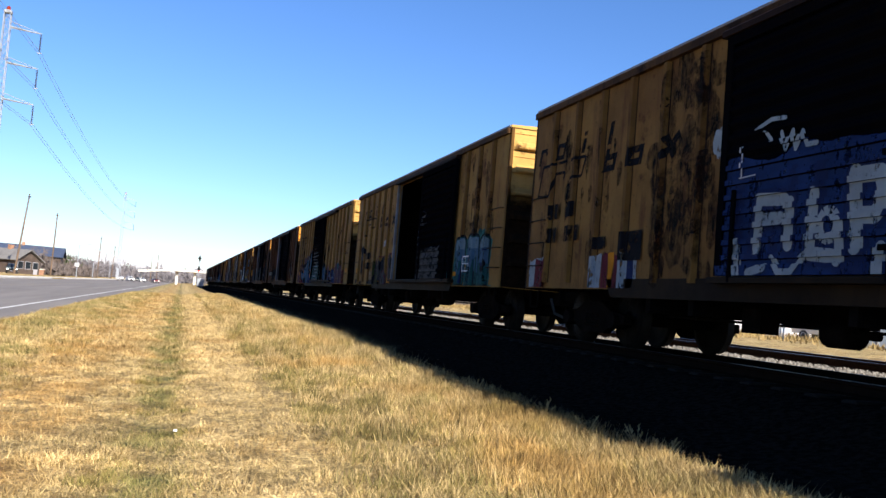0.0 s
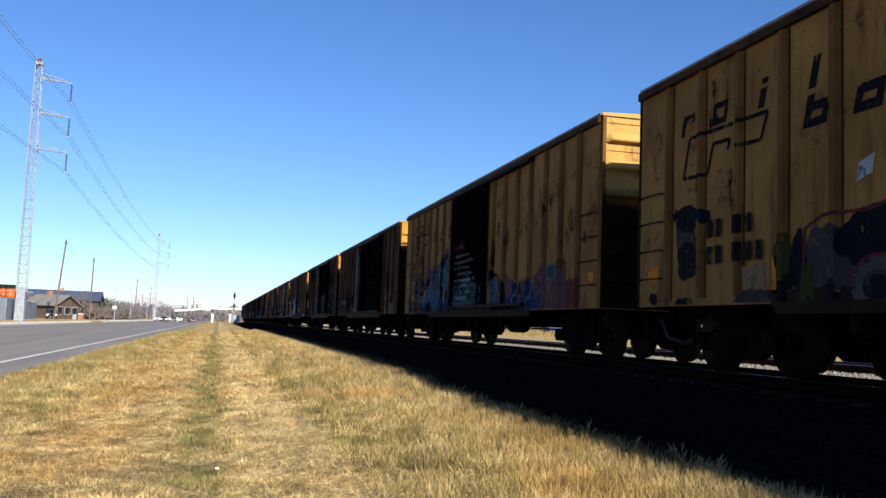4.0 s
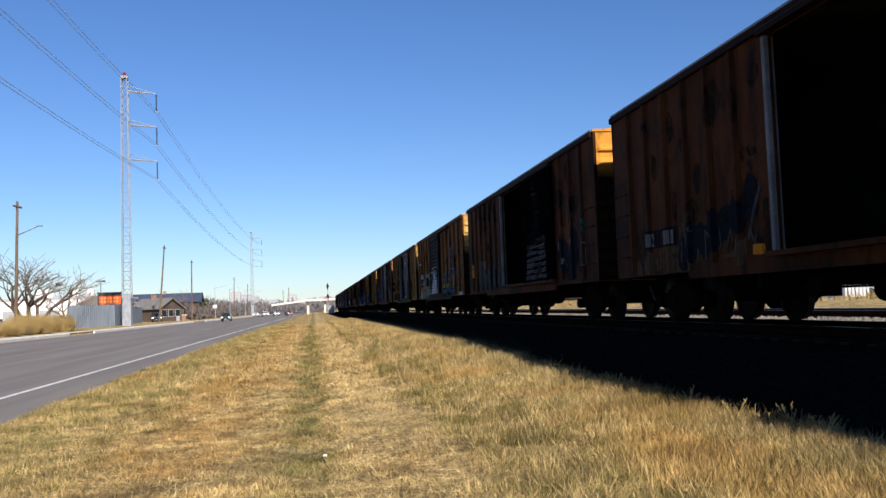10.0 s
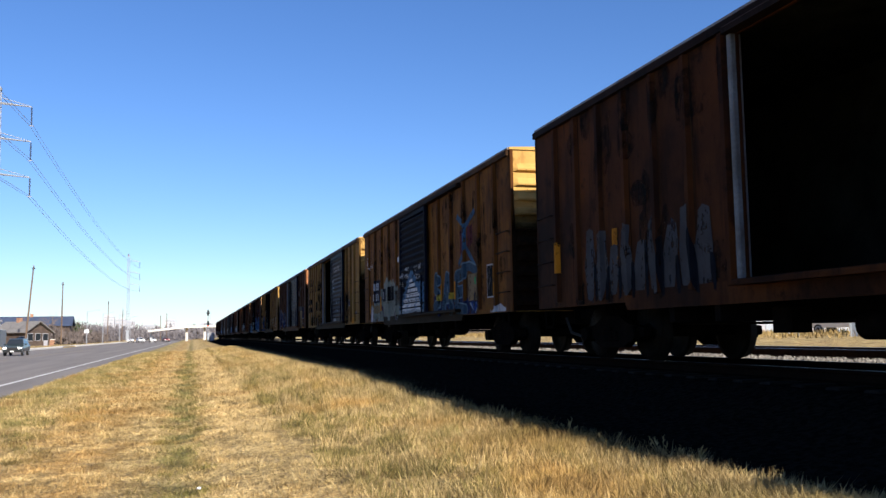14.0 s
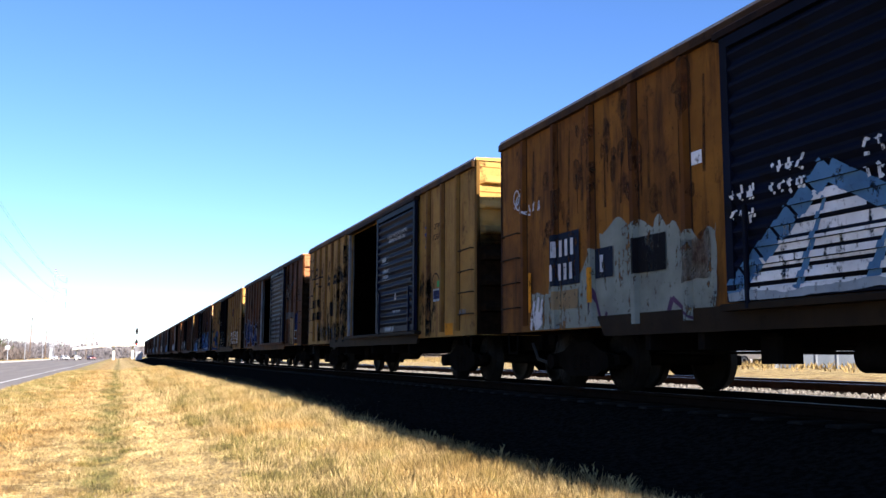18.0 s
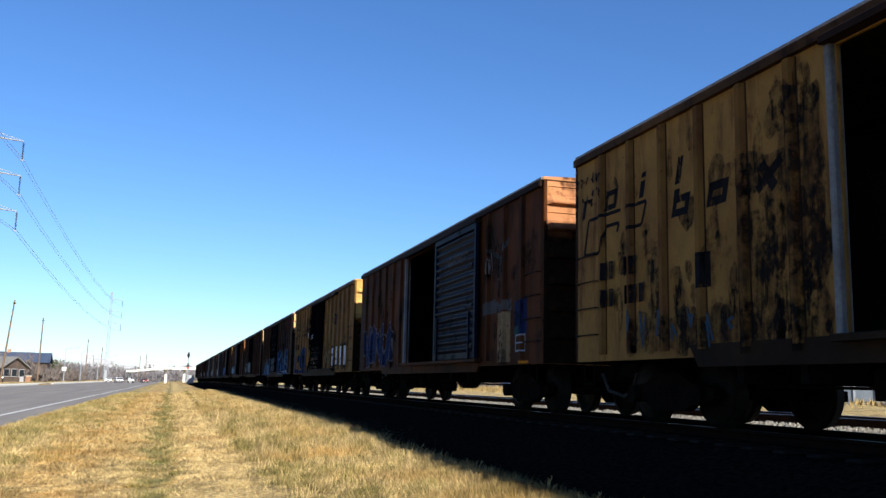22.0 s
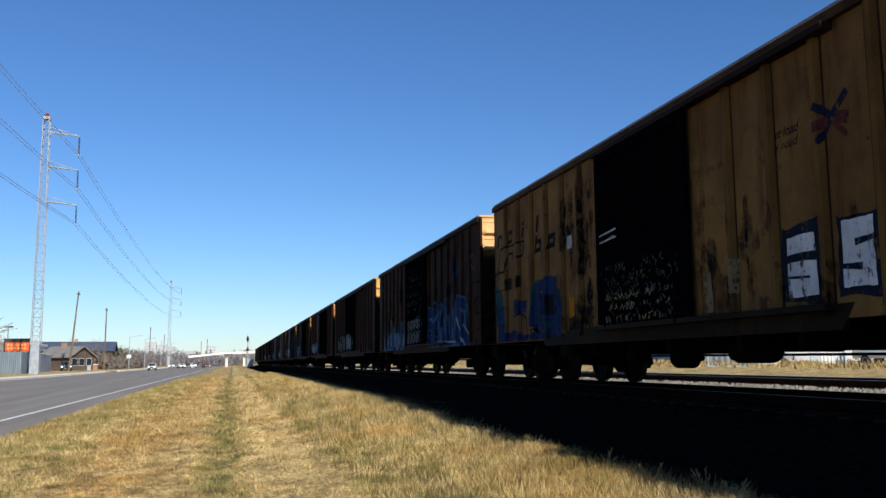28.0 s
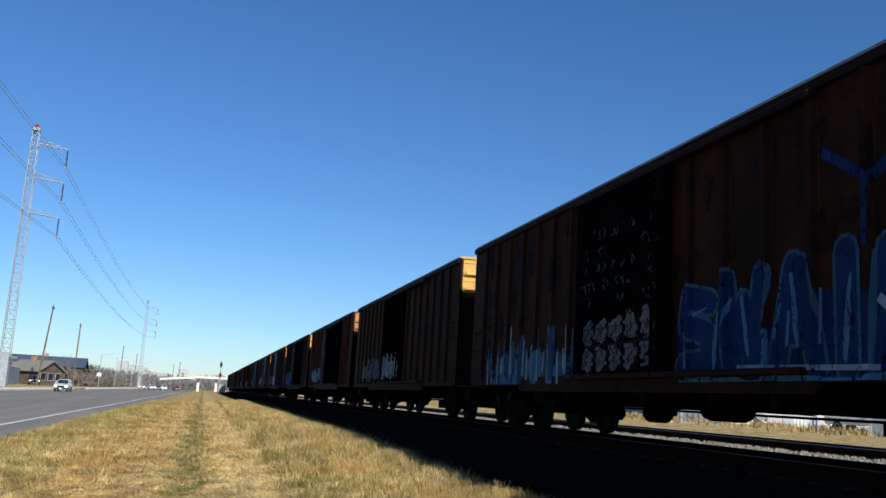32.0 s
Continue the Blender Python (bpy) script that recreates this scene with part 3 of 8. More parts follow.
def make_tracks():
    s = Shape().sweep([(1.0, 0.88), (1.2, 0.93), (1.5, 0.96), (2.3, 1.0), (3.0, 1.02), (6.3, 1.0), (7.6, 0.62)], along(0, 0, TRACK_YS), False)
    solid("ballast_bed", s, BALLAST, "bed of pale grey crushed-stone ballast under two tracks", "ballast", kind="structure")
    # Bed painted dark where the train's shade falls.
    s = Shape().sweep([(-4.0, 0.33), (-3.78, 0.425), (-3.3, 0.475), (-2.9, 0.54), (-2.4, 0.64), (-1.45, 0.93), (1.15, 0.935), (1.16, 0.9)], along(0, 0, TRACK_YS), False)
    solid("cinder_bed", s, SHADED_BALLAST, "bed and shoulder of the nearer track, painted dark for shade", "ballast", kind="structure")
    prof = [(-0.075, 0), (0.075, 0), (0.075, 0.02), (0.012, 0.04), (0.012, 0.12), (0.036, 0.13), (0.036, 0.165), (-0.036, 0.165), (-0.036, 0.13), (-0.012, 0.12), (-0.012, 0.04), (-0.075, 0.02)]
    for c, name, z in ((0.0, "near", RAIL_Z - 0.171), (4.55, "far", 1.01)):
        tr = thing("railway_track", "steel rails on dark wooden ties in pale ballast", "railway track", "tracks", kind="structure")
        for o in (-0.755, 0.755):
            part("rail", Shape().sweep(prof, along(c + o, z, TRACK_YS)), RAIL if c else SHADED_RAIL, tr)
            part("rail_head", Shape().sweep([(-0.03, 0.166), (0.03, 0.166), (0.026, 0.171), (-0.026, 0.171)], along(c + o, z, TRACK_YS)), RAILTOP if c else SHADED_RAILTOP, tr, "polished running surface")
        t = Shape()
        tie = Shape().box(-1.3, 1.3, -0.11, 0.11, -0.16, 0.0, 0.015).mesh("tie", TIE)
        for i in range(460):
            x, y, h = track_pose(-20 + i * 0.56, c)
            m = pose(x, y, z + 0.012, 0, 0, h + random.uniform(-1, 1))
            if 20 <= i < 170:
                part("tie", tie, TIE, tr, at=m)
            else:
                n = len(t.v)
                t.v += [tuple(m @ v.co) for v in tie.vertices]
                t.f += [tuple(n + k for k in p.vertices) for p in tie.polygons]
        tagged(part("ties", t, TIE, tr), kind="stuff")
    # loose stones along the sunlit shoulder
    rng = np.random.default_rng(5)
    n = 9000
    y = 3 + 110 * rng.random(n) ** 1.5
    x = TRACK_X + rng.uniform(1.4, 3.4, n)
    z = np.interp(x - TRACK_X, (1.2, 1.5, 2.3, 3.0, 6.3), (0.93, 0.96, 1.0, 1.02, 1.0))
    r = rng.uniform(0.025, 0.06, n)
    octa = np.array([(1, 0, 0), (0, 1, 0), (0, 0, 1), (0, 1, 0), (-1, 0, 0), (0, 0, 1), (-1, 0, 0), (0, -1, 0), (0, 0, 1), (0, -1, 0), (1, 0, 0), (0, 0, 1)], float)
    a = rng.uniform(0, 6.28, n)
    ca, sa = np.cos(a)[:, None], np.sin(a)[:, None]
    px = octa[None, :, 0] * ca - octa[None, :, 1] * sa
    py = octa[None, :, 0] * sa + octa[None, :, 1] * ca
    v = np.stack([x[:, None] + px * r[:, None] * 1.3, y[:, None] + py * r[:, None], z[:, None] + octa[None, :, 2] * r[:, None]], -1)
    tagged(new("loose_stones", quads("loose_stones", v, STONE, 3)), "loose pale ballast stones beside the rails", "gravel", kind="stuff")


def make_grass():
    rng = np.random.default_rng(3)
    gx = np.linspace(-8, 8, 161)
    gz = np.array([ground_z(x) for x in gx])

    # the same swells as the ground sheet has, read off a fine grid
    sx, sy = np.arange(-5.4, 6.5, 0.1), np.arange(5.0, 99.0, 0.2)
    grid = np.array([[bumps(float(a), float(c)) for a in sx] for c in sy])

    def swell(x, y):
        i, j = np.clip((x + 5.4) / 0.1, 0, len(sx) - 1.01), np.clip((y - 5.0) / 0.2, 0, len(sy) - 1.01)
        a, c = i.astype(int), j.astype(int)
        u, w = i - a, j - c
        return (grid[c, a] * (1 - u) + grid[c, a + 1] * u) * (1 - w) + (grid[c + 1, a] * (1 - u) + grid[c + 1, a + 1] * u) * w

    def blades(name, n, xs, ys, tall, wide, material, label, lean=0.7, heads=0):
        x, y = xs(n), ys(n)
        if heads:                                          # all of them in so many thick clumps
            hx, hy, pick = xs(heads), ys(heads), rng.integers(0, heads, n)
            r = rng.uniform(0.05, 0.16, heads)[pick]
            x, y = hx[pick] + rng.normal(0, 1, n) * r, hy[pick] + rng.normal(0, 1, n) * r
        half = 0 if heads else n // 3
        pick = rng.integers(0, max(1, n // 14), half)      # a third of the blades stand in tufts
        x[:half], y[:half] = x[pick] + rng.normal(0, 0.035, half), y[pick] + rng.normal(0, 0.035, half)
        x = np.where(x < -4.95, -4.95 + rng.random(len(x)) * 2.5, np.minimum(x, 6.2))
        z = np.interp(x, gx, gz) + swell(x, y) - 0.012
        far = np.clip(y / 14.0, 0.8, 6)
        h = tall * rng.uniform(0.5, 1.4, n) * np.clip(far, 0.9, 1.6)
        w = wide * far * rng.uniform(0.6, 1.4, n)
        a, b = rng.uniform(0, 6.283, n), rng.uniform(0, 6.283, n)
        dx, dy, lx, ly = np.cos(a) * w, np.sin(a) * w, np.cos(b) * h * lean * rng.random(n), np.sin(b) * h * lean * rng.random(n)
        v = np.stack([np.stack([x - dx, y - dy, z], -1), np.stack([x + dx, y + dy, z], -1), np.stack([x + lx, y + ly, z + h], -1)], 1)
        tagged(new(name, quads(name, v, material, 3)), label, "grass", kind="stuff")

    depth = lambda n: 4.5 + 93 * rng.random(n) ** 2.25
    blades("grass", 720000, lambda n: rng.uniform(-5.3, 5.9, n), depth, 0.04, 0.0065, STRAW, "short dry straw-coloured grass of the verge", 3.2)
    rut = lambda n: np.where(rng.random(n) < 0.75, rng.normal(-0.15, 0.26, n), rng.normal(2.0, 0.5, n))
    blades("green_grass", 24000, rut, depth, 0.04, 0.006, GREENISH, "greener low grass in the worn wheel tracks", 1.1)
    edge = lambda n: np.minimum(rng.normal(3.5, 0.55, n), 4.0 + 0.35 * rng.random(n))
    blades("edge_grass", 80000, edge, depth, 0.10, 0.006, STRAW, "taller tufted dry grass along the foot of the ballast", 1.3)
    blades("edge_green_grass", 34000, lambda n: np.minimum(rng.normal(3.3, 0.6, n), 4.1), depth, 0.09, 0.006, GREENISH, "greenish tufts along the foot of the ballast")
    blades("road_edge_grass", 22000, lambda n: rng.normal(-3.7, 0.9, n), depth, 0.09, 0.005, STRAW, "taller reddish dry grass near the road's edge")
    blades("grass_clumps", 46000, lambda n: rng.uniform(1.6, 4.1, n), depth, 0.15, 0.006, STRAW, "thick dry clumps along the shadow's edge", 1.1, 900)
    blades("green_clumps", 56000, lambda n: rng.uniform(1.4, 4.1, n), depth, 0.13, 0.006, GREENISH, "olive clumps along the shadow's edge", 1.1, 620)
    blades("verge_clumps", 50000, lambda n: rng.uniform(-5.0, 1.6, n), depth, 0.09, 0.006, STRAW, "dry clumps scattered over the verge", 1.5, 900)
    blades("verge_green_clumps", 40000, lambda n: rng.uniform(-5.0, -1.8, n), depth, 0.09, 0.006, GREENISH, "olive clumps on the road side of the verge", 1.5, 600)
    blades("rut_clumps", 13000, lambda n: rng.normal(-0.15, 0.22, n), depth, 0.07, 0.007, GREENISH, "green patches in the worn wheel track", 1.3, 110)
    blades("rim_clumps", 34000, lambda n: rng.normal(3.95, 0.1, n), depth, 0.15, 0.006, STRAW, "ragged dry tufts along the rim of the dark shoulder", 1.2, 420)
    # tall seeded weeds at the shadow's edge
    for k, (x, y) in enumerate(((4.1, 8.3), (4.3, 7.6), (4.2, 9.6), (4.15, 12.0), (4.25, 7.0))):
        s = Shape()
        for i in range(7):
            a, h = rng.uniform(0, 6.28), rng.uniform(0.10, 0.2)
            tip = (0.12 * math.cos(a), 0.12 * math.sin(a), h)
            s.tube((0, 0, 0), tip, 0.004, 0.002, 4)
            for j in range(6):
                b = rng.uniform(0, 6.28)
                q = Vector(tip) * (1 - 0.06 * j)
                s.tube(q, q + Vector((0.02 * math.cos(b), 0.02 * math.sin(b), 0.025)), 0.006, 0.001, 4)
        solid("weed", s, STRAW, "dry seeded weed stalks at the foot of the ballast", "weed", "weeds by the track", at=(x, y, ground_z(x) - 0.02))
    s = Shape().box(-0.02, 0.02, -0.016, 0.016, 0, 0.018, 0.006)
    solid("litter", s, WHITE, "small white scrap of litter in the grass", "litter", at=(0.08, 9.0, ground_z(0) + 0.02))


make_ground()
make_road()
make_tracks()
make_grass()


# ---- the train ----
# Where each car's leading end stands along the track at the start, and how far the train has come
LEADS = [-35.6, -18.2, -0.3, 17.23, 34.95, 52.62, 70.06, 87.71, 104.94, 122.14, 139.68, 157.28, 174.97, 192.47, 210.05]
LEADS += [210.05 + 17.5 * i for i in range(1, 12)]
GAP = 1.5
TRAVEL = [(0, 0.0), (1, 5.23), (2, 10.47), (3, 15.71), (4, 20.94), (5, 26.14), (6, 31.29), (7, 36.36), (8, 41.33), (9, 46.24), (10, 51.14),
          (11, 56.05), (12, 60.95), (13, 65.84), (14, 70.71), (15, 75.53), (16, 80.26), (17, 84.89), (18, 89.45), (19, 93.96), (20, 98.46),
          (21, 102.97), (22, 107.51), (23, 112.09), (24, 116.69), (25, 121.29), (26, 125.87), (27, 130.46), (28, 135.05), (29, 139.57),
          (30, 144.0), (31, 148.33), (32, 152.61)]
HALF, SILL, EAVE, LIFT = 1.55, 0.90, 4.27, 0.11      # half width, underside of the side and eaves above the rail
DOOR0, DOOR1, DOOR_W = 6.5, 9.66, 3.15   # the doorway along the car
D_LOW, D_TOP = 1.08, 4.03
SKIN = 0.06                              # ribs stand proud of the side sheets by this much


def rib_places(length, spacing):
    near = [0.93 + spacing * i for i in range(20) if 0.93 + spacing * i < DOOR0 - 0.25]
    return near + [length - y for y in reversed([0.93 + spacing * i for i in range(20) if length - 0.93 - spacing * i > DOOR1 + 0.25])]


@functools.lru_cache(None)
def rib_mesh(width):
    """A hat-shaped post on two thin flanges, dark to paint the shade along its edges."""
    w, d, r = width / 2, SKIN, width * 0.25
    f = w + 0.035
    s = Shape().sweep([(-f, 0), (f, 0), (f, -0.002), (w, -0.002), (w - r, -d), (-w + r, -d), (-w, -0.002), (-f, -0.002)], [lambda a, b, z=z: (b, a, z) for z in (SILL + 0.10, EAVE - 0.14)])
    me = s.mesh("side_post")
    me.materials.append(YELLOW_RIB)
    me.materials.append(POST_SHADE)
    me.polygons.foreach_set("material_index", [int(abs(q.center.y) > w) for q in me.polygons])
    return me


@functools.lru_cache(None)
def side_mesh(length, hole):
    """One side sheet with thickness, with or without the doorway."""
    s = Shape()
    if hole:
        for a, b in ((0.0, DOOR0), (DOOR1, length)):
            s.box(-0.04, 0.0, a, b, SILL, EAVE)
        s.box(-0.04, 0, DOOR0, DOOR1, D_TOP, EAVE)
        s.box(-0.04, 0, DOOR0, DOOR1, SILL, D_LOW)
    else:
        s.box(-0.04, 0.0, 0, length, SILL, EAVE)
    return s.mesh("side_sheet")


def rib_depth(step):
    return 0.075 if step < 0.4 else 0.10


def rib_start(step):
    """Height of the lowest rib, so that the highest lies half a metre under the eaves."""
    return SILL + 0.06 + (EAVE - 0.53 - SILL) % step


@functools.lru_cache(None)
def end_mesh(step):
    """A pressed steel end: a sheet with deep ribs across it, flat below and sloping above, so far apart."""
    prof, d = [(0.0, SILL)], rib_depth(step)
    z0 = rib_start(step)
    while z0 + 0.2 < EAVE - 0.1:
        prof += [(0.0, z0), (-d * 0.92, z0 + 0.03), (-d, z0 + 0.045), (-d, z0 + 0.07), (-d * 0.9, z0 + 0.085), (0.0, z0 + 0.19)]
        zb = z0 + 0.10 + step / 2
        if step > 0.4 and zb > 3.35:
            prof += [(0.0, zb), (-0.018, zb + 0.008), (-0.018, zb + 0.018), (0.0, zb + 0.026)]
        z0 += step
    prof.append((0.0, EAVE))
    s = Shape()
    n = len(prof)
    wide = HALF - 0.07
    s.add([(x, y * k, z) for x, k in ((-wide, 0), (-wide + 0.1, 1), (wide - 0.1, 1), (wide, 0)) for y, z in prof],
          [(c * n + i, c * n + i + 1, (c + 1) * n + i + 1, (c + 1) * n + i) for c in range(3) for i in range(n - 1)])
    s.add([(-HALF, -0.03, EAVE), (HALF, -0.03, EAVE), (HALF, -0.03, EAVE + 0.05), (0, -0.03, EAVE + 0.125), (-HALF, -0.03, EAVE + 0.05),
           (-HALF, 0.05, EAVE), (HALF, 0.05, EAVE), (HALF, 0.05, EAVE + 0.05), (0, 0.05, EAVE + 0.125), (-HALF, 0.05, EAVE + 0.05)],
          [(0, 1, 2, 3, 4), (9, 8, 7, 6, 5), (0, 4, 9, 5), (1, 6, 7, 2), (4, 3, 8, 9), (3, 2, 7, 8)])
    return s.mesh("end_wall")


def shade_grime_mesh(step):
    """Black sheet of painted shade and track dirt over the lower end, breaking up higher; it follows the ribs."""
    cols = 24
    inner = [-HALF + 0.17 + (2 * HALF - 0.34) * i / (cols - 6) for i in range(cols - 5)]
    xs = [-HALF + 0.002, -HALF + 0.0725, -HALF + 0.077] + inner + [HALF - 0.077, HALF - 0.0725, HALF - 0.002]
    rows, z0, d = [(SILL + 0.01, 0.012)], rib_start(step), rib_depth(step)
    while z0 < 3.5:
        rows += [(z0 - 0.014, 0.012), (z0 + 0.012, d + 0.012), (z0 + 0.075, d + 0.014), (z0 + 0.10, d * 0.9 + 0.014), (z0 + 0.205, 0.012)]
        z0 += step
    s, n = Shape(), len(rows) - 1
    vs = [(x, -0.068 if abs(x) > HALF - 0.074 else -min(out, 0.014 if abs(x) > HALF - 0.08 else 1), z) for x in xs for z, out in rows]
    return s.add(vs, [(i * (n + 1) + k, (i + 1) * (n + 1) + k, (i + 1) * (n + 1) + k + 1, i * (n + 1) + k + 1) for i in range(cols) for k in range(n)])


@functools.lru_cache(None)
def corner_mesh():
    return Shape().box(-0.035, 0.035, -0.06, 0.05, SILL, EAVE, 0.012).mesh("corner_post")


@functools.lru_cache(None)
def roof_mesh(length):
    s = Shape()
    arch = [(-HALF - 0.03, 0.0), (-HALF - 0.03, 0.045), (0, 0.12), (HALF + 0.03, 0.045), (HALF + 0.03, 0.0)]
    s.sweep(arch, [lambda x, z, y=y: (x, y, EAVE + z) for y in (0.0, length)])
    return s.mesh("roof")


@functools.lru_cache(None)
def seam_mesh():
    return Shape().sweep([(-HALF + 0.12, 0.04), (0, 0.11), (HALF - 0.12, 0.04), (HALF - 0.15, 0.075), (0, 0.148), (-HALF + 0.15, 0.075)],
                         [lambda x, z, e=e: (x, e, EAVE + z) for e in (-0.04, 0.04)]).mesh("roof_seam")


@functools.lru_cache(None)
def door_mesh():
    """A sliding door pressed with horizontal ridges, in a frame."""
    s = Shape()
    n = 15
    h = (D_TOP - D_LOW - 0.24) / n
    prof = [(0.0, D_LOW + 0.12)]
    for k in range(n):
        z0 = D_LOW + 0.12 + k * h
        prof += [(0.0, z0 + 0.02), (-0.05, z0 + h * 0.45), (-0.05, z0 + h * 0.62), (0.0, z0 + h - 0.01)]
    m = len(prof)
    vs = [(x, y, z) for y in (0.1, DOOR_W - 0.1) for x, z in prof]
    s.add(vs, [(i, i + 1, m + i + 1, m + i) for i in range(m - 1)])
    vs = [(0.02, y, z) for y, z in ((0.1, prof[0][1]), (0.1, prof[-1][1]), (DOOR_W - 0.1, prof[-1][1]), (DOOR_W - 0.1, prof[0][1]))]
    k = len(s.v)
    s.add(vs, [(0, 1, 2, 3)])
    s.f += [(0, k, k + 3, m), (m - 1, 2 * m - 1, k + 2, k + 1)]
    return s.mesh("door")


@functools.lru_cache(None)
def door_rails():
    """The four bars of a door's frame."""
    spans = ((0, 0.12, D_LOW, D_TOP), (DOOR_W - 0.12, DOOR_W, D_LOW, D_TOP), (0.12, DOOR_W - 0.12, D_LOW, D_LOW + 0.12), (0.12, DOOR_W - 0.12, D_TOP - 0.12, D_TOP))
    return [Shape().box(-0.06, 0.02, *s).mesh("frame_bar") for s in spans]


@functools.lru_cache(None)
def rung_mesh():
    s = Shape().tube((-0.07, 0.06, 0), (-0.07, 0.72, 0), 0.012, n=6)
    for y in (0.06, 0.72):
        s.tube((0, y, 0), (-0.075, y, 0), 0.012, n=6)
    return s.mesh("rung")


@functools.lru_cache(None)
def truck_meshes():
    frame_ = Shape()
    frame_.add([(x, y, z) for x in (-0.07, 0.07) for y, z in ((-1.12, 0.52), (-1.12, 0.38), (-0.7, 0.34), (-0.42, 0.2), (0.42, 0.2), (0.7, 0.34), (1.12, 0.38), (1.12, 0.52), (0.62, 0.58), (0.3, 0.72), (-0.3, 0.72), (-0.62, 0.58))],
               [tuple(range(11, -1, -1)), tuple(range(12, 24))] + [(i, (i + 1) % 12, 12 + (i + 1) % 12, 12 + i) for i in range(12)])
    for y in (-0.86, 0.86):
        frame_.tube((-0.17, y, 0.42), (0.1, y, 0.42), 0.13, n=10)
    spring = Shape().lathe([(0.07, 0.3)] + [((0.085, 0.065)[k % 2], 0.32 + 0.024 * k) for k in range(10)] + [(0.07, 0.56)], 8, "z")
    bolster = Shape().box(-1.02, 1.02, -0.2, 0.2, 0.48, 0.76, 0.05)
    axle = Shape().lathe([(0.08, -1.05), (0.08, -0.72), (0.09, 0), (0.08, 0.72), (0.08, 1.05)], 10)
    wheel = Shape().lathe([(0.12, -0.09), (0.14, -0.06), (0.36, -0.02), (0.40, -0.07), (0.455, -0.07)], 28)
    tread = Shape().lathe([(0.455, -0.07), (0.46, 0.055), (0.487, 0.06), (0.487, 0.085), (0.39, 0.088), (0.36, 0.05), (0.14, 0.05)], 28)
    return frame_.mesh("side_frame"), spring.mesh("spring"), bolster.mesh("bolster"), axle.mesh("axle", None, True), wheel.mesh("wheel_disc"), tread.mesh("tread", None, True)


AXLES = []


def truck(car, y, near):
    frame_, spring, bolster, axle, wheel, tread = truck_meshes()
    part("bolster", bolster, UNDER, car, at=(0, y, 0))
    for x in (-1.0, 1.0):
        part("side_frame", frame_, UNDER, car, at=(x, y, 0))
        for dy in (-0.2, 0.0, 0.2) if near else (0.0,):
            part("spring", spring, UNDER, car, at=(x * 1.02, y + dy, 0))
    for dy in (-0.86, 0.86):
        a = part("axle", axle, UNDER, car, at=(0, y + dy, 0.457))
        for x, turn in ((-0.77, 0), (0.77, 180)):
            w = part("wheel", wheel, WHEEL, a, at=pose(x, 0, 0, 0, 0, turn))
            part("tread", tread, TREAD, a, "worn steel tread", at=pose(x, 0, 0, 0, 0, turn))
        if near:
            AXLES.append((car, a, y + dy))


def clip_y(poly, lo, hi):
    """Cuts a flat outline of (y, z) to the strip between two values of y."""
    for edge, sign in ((lo, 1), (hi, -1)):
        out = []
        for (a, b) in zip(poly, poly[1:] + poly[:1]):
            ia, ib = (a[0] - edge) * sign >= 0, (b[0] - edge) * sign >= 0
            if ia:
                out.append(a)
            if ia != ib:
                t = (edge - a[0]) / (b[0] - a[0])
                out.append((edge, a[1] + t * (b[1] - a[1])))
        poly = out
        if len(poly) < 3:
            return []
    return poly


RIDGE = (D_TOP - D_LOW - 0.24) / 15
DOOR_BANDS = [(D_LOW, D_LOW + 0.12, 0.137), (D_TOP - 0.12, D_TOP, 0.137)]
for _k in range(15):
    _z = D_LOW + 0.12 + _k * RIDGE
    DOOR_BANDS += [(_z, _z + 0.36 * RIDGE, 0.098), (_z + 0.36 * RIDGE, _z + 0.72 * RIDGE, 0.128), (_z + 0.72 * RIDGE, _z + RIDGE, 0.098)]


class Side:
    """The visible side of one car, on which paint is laid: it follows sheets, ribs and the door."""

    def __init__(self, car, length, ribs, rib_w, door_at):
        self.car, cuts, q = car, [], rib_w / 4
        for y in ribs:
            if not door_at - 0.1 < y < door_at + DOOR_W + 0.1:
                cuts.append((y - 2 * q, y + 2 * q, HALF + SKIN))
        cuts.append((door_at, door_at + DOOR_W, HALF + 0.135))
        cuts.sort()
        self.strips, y = [], 0.03                # from, to, and how far out the surface lies at either
        for a, b, x in cuts:
            if a > y:
                self.strips.append((y, a, HALF, HALF))
            if x < HALF + 0.1:
                self.strips += [(a, a + q, HALF, x), (a + q, b - q, x, x), (b - q, b, x, HALF)]
            else:
                self.strips.append((a, b, x, x))
            y = max(y, b)
        self.strips.append((y, length - 0.03, HALF, HALF))
        self.hole = (DOOR0, DOOR1) if door_at < DOOR0 - 1 else None

    def paint(self, name, polys, colour, label, layer=1):
        s = Shape()
        for k, poly in enumerate(polys):
            poly = [(y, min(max(z + LIFT, SILL + 0.02), EAVE - 0.02)) for y, z in poly]
            for a, b, xa, xb in self.strips:
                p = clip_y(poly, a, b)
                if self.hole and p:
                    mid = sum(q[0] for q in p) / len(p)
                    if self.hole[0] < mid < self.hole[1]:
                        continue
                if not p:
                    continue
                lay = 0.004 * layer + 0.0001 * (k % 40)
                if xa < HALF + 0.1 or name in ("lettering", "sticker"):
                    s.add([(-xa - (xb - xa) * (y - a) / (b - a) - lay, y, z) for y, z in p], [tuple(range(len(p)))])
                    continue
                # on the door the paint lies on the ridges and, deeper, in the grooves
                for z0, z1, deep in DOOR_BANDS:
                    q = clip_y([(z, y) for y, z in p], z0, z1)
                    if q:
                        s.add([(-HALF - deep - lay, y, z) for z, y in q], [tuple(range(len(q)))])
        if s.f:
            tagged(part(name, s, SPRAY[colour], self.car, label), kind="stuff")


